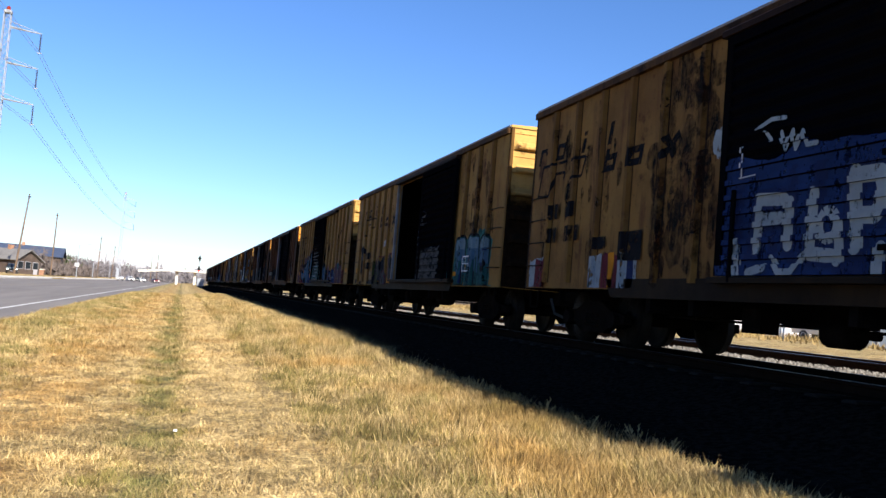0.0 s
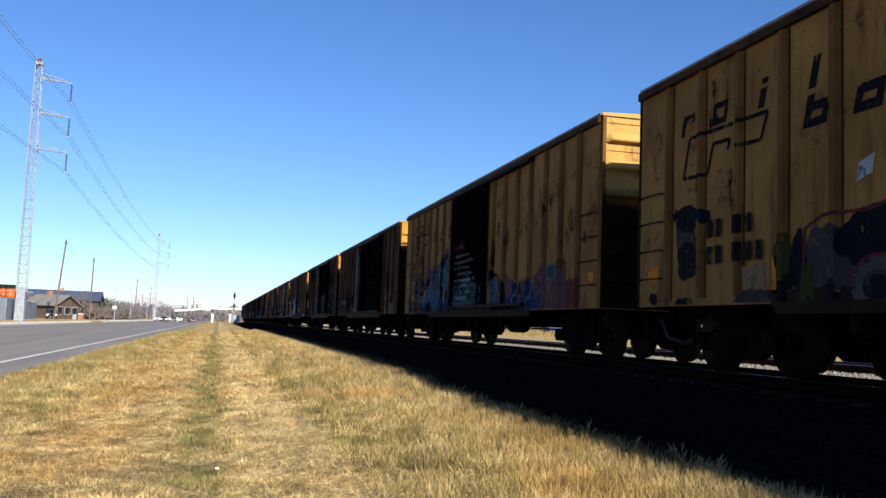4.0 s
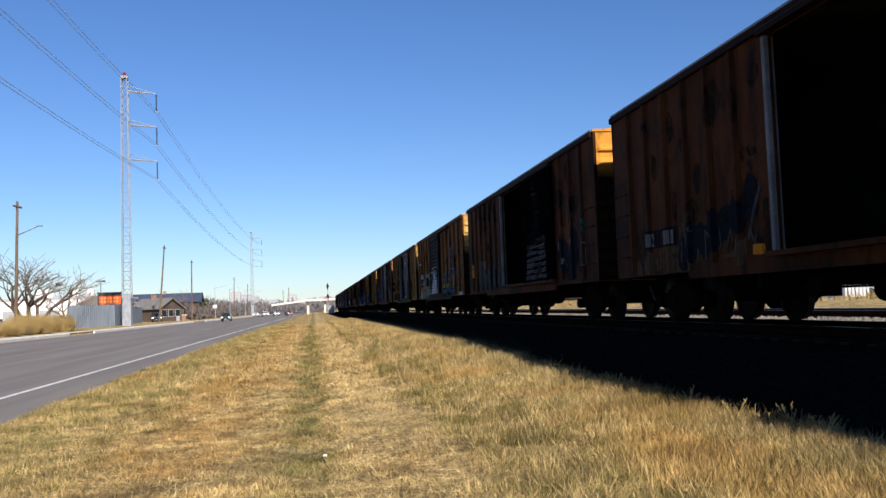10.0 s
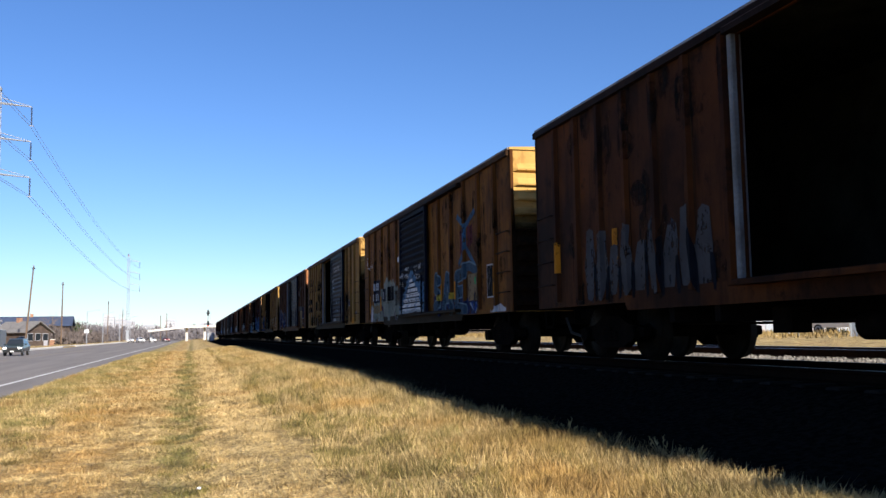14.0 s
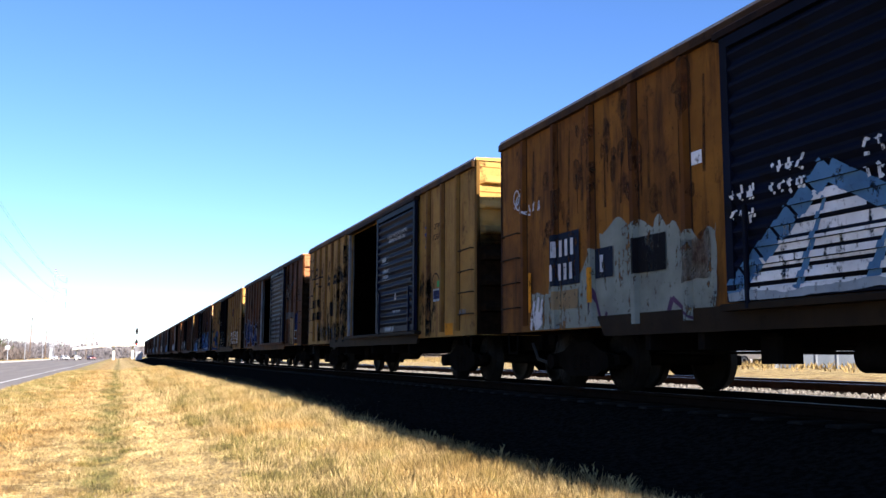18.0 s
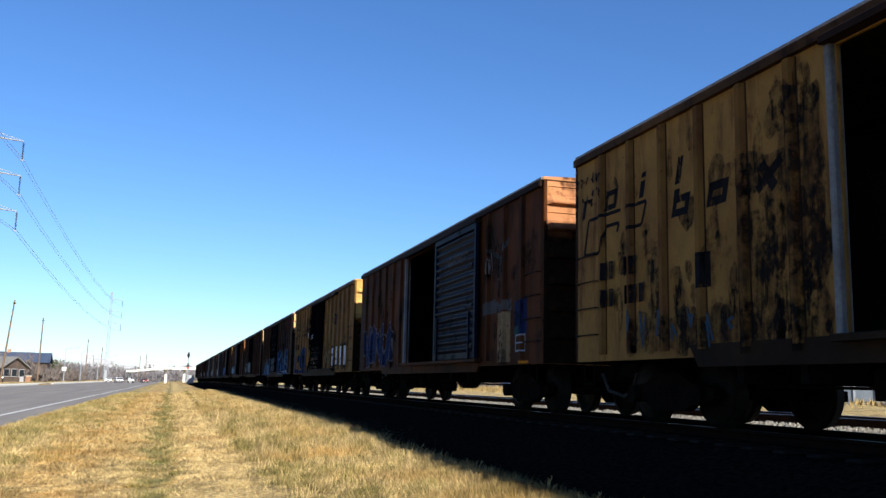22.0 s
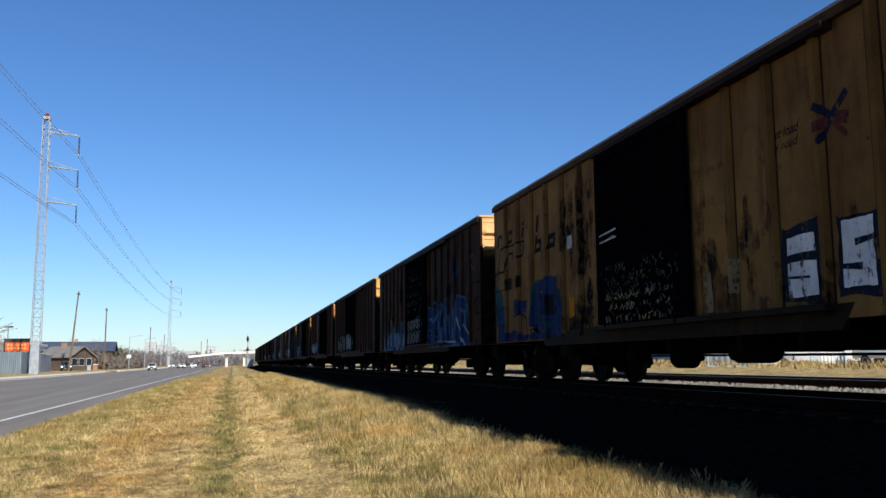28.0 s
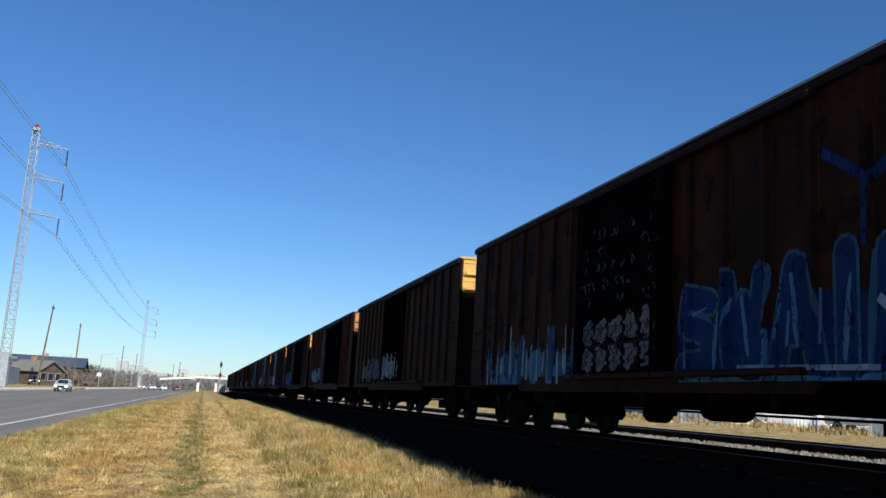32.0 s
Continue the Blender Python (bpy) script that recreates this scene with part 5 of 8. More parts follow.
def train_cars():
    """The cars in the order in which they pass."""
    ln = [LEADS[i + 1] - LEADS[i] - GAP for i in range(len(LEADS) - 1)] + [16.0]
    for i, longer in ((5, 0.15), (7, 0.24), (8, 0.06), (10, 0.08)):
        ln[i] += longer
    cars = []

    def car(i, *a, **k):
        c, s = boxcar(round(ln[i], 2), *a, **k)
        cars.append(c)
        return s, round(ln[i], 2)

    car(0, BROWN, DOOR_BLACK, BROWN, "rusty brown steel boxcar with a black sliding door", near=False)
    car(1, YELLOW_OLD, DOOR_BLACK, SUNLIT_YELLOW, "faded yellow steel boxcar with a black sliding door", near=False)
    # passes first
    s, n = car(2, YELLOW_OLD, DOOR_BLACK, SUNLIT_YELLOW, "rusty yellow boxcar with blue and white graffiti on a dark door", open_door=False, posts=YELLOW_RIB, spacing=0.96)
    rail_emblem(s, n)
    owner_marks(s, n)
    faded(s, 201, 9.62, 4.4, 0.8, 2.35, "deep", 1, 0.06, 0.12, "dark blue sprayed ground on the door")
    drips(s, 202, 9.5, 4.5, 0.85, 2.2, 14, "navy", 0.22, 2, "blue sprayed strokes")
    big_letters(s, (("F", 8.86, 8.42, 1.28, 1.86), ("I", 8.46, 8.2, 1.30, 1.76), ("L", 7.98, 7.64, 1.16, 1.82)), 0.15, "pale", "navy", 0.05, 3, None, "pale sprayed letters on dark blue")
    big_letters(s, (("P", 7.42, 6.98, 1.24, 1.98),), 0.17, "pale", "navy", 0.05, 3)
    s.paint("graffiti", ring(7.72, 1.48, 0.13, 0.15, 0.11) + fat([(7.58, 1.5), (7.53, 1.11)], 0.13) + fat([(9.25, 1.35), (9.17, 0.95)], 0.14) + fat([(8.95, 1.0), (8.68, 1.06)], 0.1)
            + fat([(8.55, 1.16), (8.42, 1.0), (8.22, 1.0), (8.06, 1.16)], 0.08) + fat([(7.0, 1.22), (7.0, 0.94)], 0.14), "pale", "pale sprayed letters on dark blue", 4)
    s.paint("scrawl", fat([(8.96, 2.67), (8.72, 2.74), (8.48, 2.72)], 0.05) + fat([(8.8, 2.6), (8.7, 2.5)], 0.05) + fat([(8.53, 2.56), (8.45, 2.36), (8.34, 2.55), (8.28, 2.34), (8.18, 2.52), (8.1, 2.36), (7.95, 2.36)], 0.055), "pale", "pale sprayed tag", 5)
    s.paint("scrawl", bent([(9.23, 2.5), (9.22, 2.12), (8.95, 2.13)], 0.025), "white", "thin white corner line", 6)
    s.paint("graffiti", [blob(random.Random(204), 9.86, 2.68, 0.15, 0.22)], "pale", "pale sprayed spot", 2)
    for k, (a, b, c) in enumerate(((15.9, 15.2, "pale"), (15.6, 15.1, "maroon"), (13.3, 12.9, "pale"), (12.9, 12.7, "maroon"), (12.7, 12.5, "orange"), (12.5, 12.3, "maroon"), (12.3, 11.8, "pale"), (12.05, 11.9, "navy"))):
        s.paint("paint_patch", [ragged(random.Random(210 + k), a, b, 0.68, 1.33, 0.04, 0.06)], c, "faded painted patch", 2 + k % 3)
    patch(s, 12.33, 11.66, 1.22, 1.66, "black", 6)
    patch(s, 13.15, 12.8, 1.42, 1.62, "black", 6)
    stains(s, 101, 9.9, 11.5, 0.95, 3.8, 60, "soot", 0.3)
    stains(s, 102, 12.5, 15.5, 1.2, 3.6, 24, "soot", 0.22)
    scribble(s, 205, 11.3, 10.2, 3.35, 3.6, 3, "black", 0.02)
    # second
    s, n = car(3, YELLOW, DOOR_BLACK, SUNLIT_YELLOW, "yellow boxcar with an open door and teal graffiti near its end", posts=YELLOW_RIB, spacing=0.90)
    rail_emblem(s, n, "black", 15.17 - n, 0.09)
    owner_marks(s, n, ((n - 14.2, 1.68, (2, 2)), (n - 14.2, 1.33, (2, 3))), h=0.24)
    faded(s, 221, 3.35, 0.65, 0.75, 1.9, "teal", 1, 0.06, 0.2, "dull teal sprayed ground")
    forms = ((3.21, 2.93, 1.94), (2.86, 2.42, 1.96), (2.28, 1.95, 1.98), (1.92, 1.46, 1.95), (1.40, 0.74, 1.95))
    s.paint("graffiti_outline", [grown(dome(a, b, 0.82, t), 0.055) for a, b, t in forms], "black", "black sprayed outline", 2)
    s.paint("graffiti", [dome(a, b, 0.84, t) for a, b, t in forms], "dimteal", "bulging teal sprayed letters", 3)
    s.paint("graffiti", [ragged(random.Random(11 + k), a - 0.02, b + 0.02, 1.1, t - 0.12, 0.03, 0.06) for k, (a, b, t) in enumerate(forms)], "steel", "blue-grey sprayed upper letters", 4)
    s.paint("graffiti_highlight", [grown(dome(a - 0.03, b + 0.03, t - 0.3, t - 0.02), -0.01) for a, b, t in forms], "frost", "pale sprayed tops", 5)
    drips(s, 222, 3.2, 0.75, 0.78, 1.5, 20, "dimteal", 0.12, 5, "teal sprayed fade over the letters")
    s.paint("graffiti_outline", [stroke(2.66, 0.86, 2.62, 1.5, 0.05, 0.02), stroke(2.12, 0.86, 2.1, 1.1, 0.04), stroke(1.70, 0.86, 1.72, 1.45, 0.05, 0.02), stroke(1.2, 1.62, 0.85, 1.6, 0.07, 0.03), stroke(1.3, 1.3, 1.0, 1.24, 0.09, 0.03)], "navy", "dark sprayed folds in the letters", 6)
    s.paint("graffiti", [blob(random.Random(9), 1.05, 1.25, 0.2, 0.16), stroke(2.6, 0.85, 2.6, 1.2, 0.1), stroke(1.68, 0.85, 1.68, 1.15, 0.08)], "black", "dark openings in the letters", 6)
    faded(s, 223, 6.0, 0.5, 0.62, 0.85, "teal", 1, 0.02, 0.05)
    s.paint("sign_frame", bent([(2.55, 1.15), (2.55, 1.49), (2.1, 1.49), (2.1, 1.15), (2.55, 1.15)], 0.03) + bent([(2.33, 1.15), (2.33, 1.49)], 0.02) + bent([(2.55, 1.32), (2.1, 1.32)], 0.02), "bright", "thin white stencilled frame", 8)
    patch(s, 3.25, 3.0, 1.04, 1.14, "orange", 8)
    s.paint("stain", [ragged(random.Random(k), 2.6 - 0.7 * k, 2.05 - 0.7 * k, 1.95, 2.35, 0.05, 0.12) for k in range(3)], "soot", "dark overspray above the letters", 1)
    words(s, "next load\nany road", 2.66, 2.93, 0.12, "black", 0.25)
    faded(s, 220, 6.4, 4.4, 0.95, 1.75, "dim", 1, 0.05, 0.12, "dull sprayed patch on the black door")
    scribble(s, 224, 6.4, 4.5, 0.95, 1.85, 4, "black", 0.045, 0.9, "dull grey sprayed scribble on the black door")
    scribble(s, 225, 6.3, 5.7, 2.4, 2.85, 4, "grey", 0.02)
    s.paint("scrawl", [stroke(6.42, 1.9, 6.42, 2.4, 0.02)], "white", "thin white mark", 5)
    # behind the doorway: grey letters edged in maroon, dark blots, and black tags further back
    rng = random.Random(226)
    s.paint("graffiti_cloud", [blob(rng, y, z, a, b) for y, z, a, b in ((11.9, 1.2, 0.34, 0.48), (11.2, 1.15, 0.5, 0.58), (10.25, 1.35, 0.3, 0.42), (10.4, 0.8, 0.35, 0.2), (13.1, 0.8, 0.4, 0.2))], "ash", "washed grey sprayed letters", 1)
    s.paint("graffiti_outline", bent([(12.22, 1.2), (12.2, 1.62), (11.9, 1.74), (11.2, 1.72), (10.92, 1.78)], 0.04) + bent([(10.52, 1.1), (10.52, 1.68), (10.4, 1.8), (9.98, 1.78)], 0.05) + bent([(10.9, 1.75), (10.84, 1.2)], 0.03), "maroon", "dull maroon sprayed outline", 3)
    s.paint("graffiti", [blob(rng, 11.25, 1.45, 0.36, 0.33), blob(rng, 10.12, 1.45, 0.17, 0.22), blob(rng, 12.35, 1.25, 0.17, 0.36), blob(rng, 12.55, 0.85, 0.22, 0.2), blob(rng, 11.8, 0.85, 0.16, 0.18)], "ink", "dark sprayed blots", 2)
    s.paint("graffiti", ring(11.07, 0.93, 0.3, 0.26, 0.16), "dim", "grey sprayed ring", 4)
    s.paint("graffiti", [blob(rng, 11.02, 0.93, 0.15, 0.13)], "ink", "dark middle of the ring", 5)
    s.paint("graffiti_outline", ring(11.07, 0.93, 0.38, 0.33, 0.03, stop=0.6), "maroon", "dull maroon sprayed arc", 5)
    scribble(s, 227, 10.44, 10.08, 1.0, 1.35, 3, "grey", 0.025, 0.7)
    s.paint("graffiti", [blob(rng, 12.6, 1.35, 0.14, 0.3), ragged(rng, 12.3, 12.05, 0.75, 1.2, 0.06)], "olive", "dull olive sprayed strokes", 3)
    faded(s, 228, 10.5, 10.0, 0.86, 1.0, "orange", 5, 0.03, 0.03, "orange sprayed bar")
    faded(s, 229, 12.8, 12.68, 0.9, 1.35, "orange", 3, 0.02, 0.03, "orange painted stripe")
    faded(s, 230, 13.4, 12.95, 0.95, 1.28, "tan", 2, 0.03, 0.03, "bare tan panel")
    s.paint("graffiti", [blob(rng, 14.8, 2.02, 0.36, 0.17), blob(rng, 14.75, 1.42, 0.32, 0.24), blob(rng, 14.85, 0.78, 0.26, 0.12), blob(rng, 15.72, 0.9, 0.12, 0.1), blob(rng, 14.3, 2.0, 0.14, 0.1)], "ink", "small black sprayed blots", 2)
    faded(s, 237, 15.05, 14.5, 1.2, 2.2, "ash", 1, 0.08, 0.1, "washed grey ground")
    s.paint("scrawl", bent([(15.85, 3.28), (15.6, 3.4), (15.5, 3.2), (15.75, 3.05), (15.7, 2.7), (15.52, 2.72), (15.5, 2.95)], 0.04), "soot", "looping black sprayed tag", 3)
    faded(s, 238, 15.9, 15.6, 1.2, 1.36, "orange", 2, 0.03, 0.04)
    s.paint("sticker", [[(11.38, 2.02), (11.34, 2.22), (11.10, 2.29), (11.14, 2.09)]], "pale", "small white label", 2)
    s.paint("sticker", ring(10.34, 2.58, 0.05, 0.06, 0.05), "olive", "small round sticker", 2)
    stains(s, 112, 0.4, 3.2, 2.0, 3.9, 12, "rust", 0.22)
    stains(s, 121, 10.0, 15.2, 2.4, 3.9, 12, "soot", 0.14)
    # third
    s, n = car(4, YELLOW, DOOR_BLACK, SUNLIT_YELLOW, "yellow boxcar with a closed black door and blue and mauve graffiti", open_door=False, posts=YELLOW_RIB, spacing=0.86)
    rail_emblem(s, n, "black", -1.02, 0.25)
    s.paint("emblem", [stroke(3.04, 3.28, 2.9, 3.1, 0.05), stroke(2.9, 3.1, 3.02, 2.92, 0.05), stroke(2.84, 3.28, 2.82, 2.95, 0.04)], "dim", "faded grey chevrons", 1)
    bars(s, 2.1, 3.14, 4, 0.05, 0.1, "soot")
    bars(s, 2.1, 2.98, 4, 0.05, 0.1, "soot")
    rng = random.Random(231)
    s.paint("graffiti_cloud", [ragged(rng, a, b, 0.62, z, 0.06, 0.22) for a, b, z in ((6.3, 5.0, 1.2), (5.1, 4.3, 1.55), (4.4, 3.2, 1.35), (3.3, 2.2, 1.5), (2.3, 1.5, 1.4))], "mauve", "faded mauve sprayed ground", 1)
    faded(s, 232, 1.6, 0.8, 0.72, 1.42, "brick", 1, 0.06, 0.2, "dull red-brown sprayed patch")
    s.paint("graffiti", [petal(rng, 5.85, 0.7, 1.5, 0.62, 0.1)], "dusk", "tall blue sprayed form", 3)
    s.paint("graffiti_outline", bent([(6.2, 1.3), (6.1, 1.62), (5.75, 1.66), (5.5, 1.45)], 0.07) + [blob(rng, 6.2, 1.65, 0.2, 0.22), blob(rng, 5.15, 1.05, 0.12, 0.4)], "ink", "dark sprayed shade", 4)
    s.paint("graffiti", [petal(rng, y, 0.68, z, 0.42, tl) for y, z, tl in ((4.75, 1.15, -0.3), (4.35, 1.4, 0.2), (3.85, 1.2, -0.35), (3.3, 1.35, 0.3), (2.9, 1.1, -0.2))], "deep", "deep blue sprayed wedges", 3)
    s.paint("graffiti_outline", [petal(rng, y, z - 0.32, z, 0.13, tl) for y, z, tl in ((4.55, 1.5, 0.1), (4.05, 1.42, 0.1), (3.55, 1.45, -0.1), (2.85, 1.4, 0.15))], "ink", "dark sprayed tips", 4)
    s.paint("graffiti_highlight", bent([(3.2, 1.42), (3.5, 0.95)], 0.04) + bent([(4.2, 1.3), (4.45, 0.9)], 0.04) + bent([(5.7, 1.48), (5.6, 1.2)], 0.05) + bent([(2.7, 1.25), (2.72, 0.95)], 0.05), "frost", "pale sprayed streaks", 5)
    faded(s, 233, 9.3, 6.7, 0.85, 1.6, "dimteal", 1, 0.05, 0.25, "dull teal sprayed patch on the black door")
    s.paint("graffiti", [ragged(rng, 9.3 - rng.uniform(0, 0.5), 7.0 + rng.uniform(0, 0.5) + k * 0.04, 0.95 + 0.16 * k, 1.03 + 0.16 * k, 0.025) for k in range(9)], "dim", "rows of dull grey sprayed bricks on the black door", 2)
    s.paint("graffiti_highlight", [ragged(rng, 9.1 - rng.uniform(0, 0.6), 7.2 + rng.uniform(0, 0.8), 1.12 + 0.16 * k, 1.18 + 0.16 * k, 0.02) for k in range(4)], "frost", "pale sprayed brick edges", 3)
    s.paint("graffiti", [blob(rng, y, z, 0.12, 0.1) for y, z in ((8.9, 1.5), (8.3, 1.35), (8.0, 1.75), (8.6, 1.95), (7.5, 1.6), (7.6, 1.2))], "ink", "dark gaps between the bricks", 4)
    patch(s, 2.44, 1.98, 1.38, 1.69, "grey", 6)
    patch(s, 2.41, 2.01, 1.41, 1.66, "dimteal", 7)
    faded(s, 234, 0.45, 0.2, 1.28, 1.45, "orange", 2, 0.03, 0.03)
    # behind the door: a mauve cloud, dark forms, a blue ground and one tall pale drop
    rng = random.Random(235)
    s.paint("graffiti_cloud", [blob(rng, y, z, a, c) for y, z, a, c in ((14.6, 1.2, 0.7, 0.5), (13.6, 1.35, 0.8, 0.6), (12.6, 1.5, 0.8, 0.6), (11.6, 1.7, 0.7, 0.65), (10.6, 1.85, 0.6, 0.72), (10.4, 1.3, 0.45, 0.6))], "mauve", "dull mauve sprayed cloud", 1)
    s.paint("graffiti_cloud", [blob(rng, y, z, a, c) for y, z, a, c in ((13.2, 0.95, 0.6, 0.35), (12.3, 1.0, 0.7, 0.4), (11.3, 1.05, 0.7, 0.45), (10.5, 1.0, 0.55, 0.45))], "deep", "deep blue sprayed ground", 2)
    s.paint("graffiti", [blob(rng, y, z, a, c) for y, z, a, c in ((13.7, 1.45, 0.18, 0.16), (12.65, 1.6, 0.16, 0.2), (11.75, 1.85, 0.25, 0.22), (10.55, 2.25, 0.42, 0.22), (10.95, 1.6, 0.17, 0.35), (12.5, 1.0, 0.2, 0.16), (10.45, 1.35, 0.25, 0.2))] + [stroke(13.6, 1.3, 12.7, 1.75, 0.14), stroke(12.4, 1.75, 11.8, 1.9, 0.12), stroke(11.6, 1.9, 11.5, 1.2, 0.1)], "ink", "dark sprayed outlines", 3)
    s.paint("graffiti", [[(14.25, 1.42), (13.3, 1.0), (13.15, 1.3)], [(13.1, 1.25), (12.5, 1.7), (12.2, 1.3), (12.9, 0.9)], [(12.3, 1.2), (11.6, 1.65), (11.3, 1.05), (12.0, 0.8)], [(11.8, 2.0), (11.55, 2.05), (11.5, 1.2), (11.75, 1.0)]] + [blob(rng, 13.4, 1.1, 0.25, 0.12), blob(rng, 12.0, 1.5, 0.2, 0.1), blob(rng, 11.2, 1.35, 0.28, 0.16)], "steel", "dull blue sprayed letters", 4)
    s.paint("graffiti", [[(10.88, 1.55), (10.8, 2.1), (10.6, 2.3), (10.4, 2.32), (10.22, 2.15), (10.13, 1.8), (10.2, 1.5), (10.5, 1.35)]], "steel", "tall pale blue drop-shaped sprayed form", 5)
    s.paint("graffiti_outline", bent([(10.62, 2.24), (10.4, 2.16), (10.28, 1.95), (10.22, 1.7)], 0.05), "navy", "dark curved line", 6)
    s.paint("graffiti_highlight", [stroke(10.95, 2.17, 10.98, 1.75, 0.03), stroke(11.87, 2.05, 11.85, 1.8, 0.03), stroke(12.5, 1.62, 12.1, 1.8, 0.04), stroke(11.69, 0.95, 11.72, 0.8, 0.03), stroke(13.6, 1.2, 13.2, 1.05, 0.03)], "frost", "thin pale highlights", 6)
    for q in ((13.17, 13.05, 1.1, 1.5), (10.71, 10.6, 1.08, 1.5), (15.02, 14.75, 1.24, 1.4)):
        patch(s, *q, "orange", 7)
    faded(s, 236, 14.4, 13.3, 0.72, 1.1, "maroon", 3, 0.05, 0.1)
    owner_marks(s, n, ((1.3, 2.2, (2, 2)), (1.3, 1.84, (2, 3))))
    stains(s, 111, 0.4, 15.0, 0.9, 3.4, 40, "rust", 0.22)
    # fourth
    s, n = car(5, BROWN, DOOR_BLACK, SUNLIT_ORANGE, "dark brown boxcar with an open door and black and blue graffiti", spacing=0.88, end_step=0.31)
    faded(s, 281, 2.41, 1.83, 0.67, 1.55, "tan", 1, 0.03, 0.04)
    patch(s, 2.42, 2.3, 1.5, 1.68, "teal", 2)
    patch(s, 1.6, 1.0, 1.24, 1.75, "dimteal", 2)
    patch(s, 1.52, 1.12, 1.26, 1.5, "navy", 3)
    s.paint("sign_frame", bent([(1.55, 1.22), (1.55, 1.54), (1.08, 1.54), (1.08, 1.22), (1.55, 1.22)], 0.03), "grey", "thin pale stencilled frame", 4)
    faded(s, 280, 1.5, 0.7, 0.65, 1.2, "tan", 1, 0.05, 0.1)
    rng = random.Random(282)
    s.paint("graffiti_cloud", [ragged(rng, a, b, 0.72, z, 0.06, 0.15) for a, b, z in ((15.0, 13.9, 1.1), (13.9, 12.9, 1.25), (12.9, 12.4, 1.75), (11.4, 10.6, 1.1))], "bronze", "worn tan sprayed ground", 1)
    patch(s, 14.6, 13.0, 1.28, 1.62, "black", 2)
    bars(s, 14.3, 1.32, 2, 0.12, 0.24, "grey")
    bars(s, 13.6, 1.32, 3, 0.12, 0.24, "grey")
    s.paint("graffiti", [blob(rng, 12.8 - 0.4 * k, 1.15 + 0.08 * k + rng.uniform(-0.2, 0.2), 0.26, 0.3) for k in range(7)], "ink", "crowded dark sprayed forms", 3)
    s.paint("graffiti_highlight", [q for k in range(8) for q in fat([(12.9 - 0.36 * k + rng.uniform(-0.12, 0.12), rng.uniform(0.85, 1.55)) for _ in range(3)], 0.045)] + fat([(10.5, 1.2), (10.3, 1.6), (10.1, 1.9)], 0.07), "dim", "dull grey tangled sprayed lines", 4)
    faded(s, 283, 10.4, 10.05, 0.95, 1.08, "orange", 5, 0.03, 0.03)
    stains(s, 114, 0.4, 15.2, 0.9, 3.9, 70, "soot", 0.3)
    # fifth
    s, n = car(6, BROWN, DOOR_BLACK, SUNLIT_ORANGE, "rusty brown boxcar with an open door and a grey sprayed door", spacing=0.88, end_step=0.31)
    rng = random.Random(284)
    s.paint("graffiti", [ragged(rng, 6.2 - 0.05 * k, 3.72 + 0.06 * k, 1.02 + 0.165 * k, 1.14 + 0.165 * k, 0.025) for k in range(6)], "dim", "rows of washed grey boards sprayed on the black door", 1)
    s.paint("graffiti", [ragged(rng, 6.0 - 0.4 * k, 5.5 - 0.4 * k, 1.85 + 0.05 * k, 2.0 + 0.04 * k, 0.05) for k in range(5)] + [ragged(rng, 4.9, 4.4, 1.1, 1.4, 0.05)], "black", "dark sprayed gaps", 3)
    s.paint("graffiti_cloud", [blob(rng, 2.75, 1.65, 0.45, 0.42), blob(rng, 1.75, 1.6, 0.4, 0.5), blob(rng, 2.2, 1.2, 0.7, 0.3)], "ink", "dark blue sprayed forms", 1)
    s.paint("graffiti_highlight", [blob(rng, 3.05, 1.78, 0.06, 0.12), blob(rng, 1.98, 1.92, 0.05, 0.09), blob(rng, 1.85, 1.82, 0.05, 0.09)] + [stroke(3.0 - 0.12 * k, 1.3, 2.98 - 0.12 * k, 1.46, 0.035) for k in range(5)], "grey", "small pale sprayed glints", 3)
    s.paint("paint_patch", [ragged(rng, 2.9, 2.3, 2.3, 3.5, 0.1, 0.2), ragged(rng, 2.1, 1.6, 2.3, 3.6, 0.1, 0.2)], "rust", "red rust showing through", 1)
    patch(s, 1.2, 0.85, 1.9, 2.3, "dimteal")
    s.paint("sign_frame", bent([(1.2, 1.2), (1.2, 1.72), (0.82, 1.72), (0.82, 1.2), (1.2, 1.2)], 0.03), "grey", "thin pale stencilled frame", 2)
    patch(s, 15.3, 15.12, 1.4, 1.95, "orange")
    patch(s, 13.1, 12.92, 1.4, 1.95, "orange")
    s.paint("graffiti", [petal(rng, 13.9 - 0.42 * k, 0.8 + rng.uniform(0, 0.15), 1.5 + rng.uniform(0, 0.5), 0.36, rng.uniform(-0.15, 0.15)) for k in range(9)], "dim", "washed grey sprayed letters", 2)
    s.paint("graffiti_outline", [petal(rng, 13.7 - 0.42 * k, 0.85, 1.3 + rng.uniform(0, 0.4), 0.11, rng.uniform(-0.15, 0.15)) for k in range(9)], "ink", "dark gaps between the letters", 3)
    stains(s, 115, 0.4, 15.2, 0.9, 3.9, 70, "soot", 0.3)
    # sixth
    s, n = car(7, ORANGE_OLD, DOOR_NAVY, SUNLIT_YELLOW, "rusty orange boxcar with mint and white graffiti, door closed", open_door=False, spacing=1.13, end_step=0.31, posts=ORANGE_RIB)
    s.paint("emblem", [ragged(random.Random(241), 3.6, 3.25, 2.3, 2.85, 0.06), ragged(random.Random(242), 3.0, 2.55, 2.45, 2.95, 0.06)], "maroon", "faded red painted chevrons", 1)
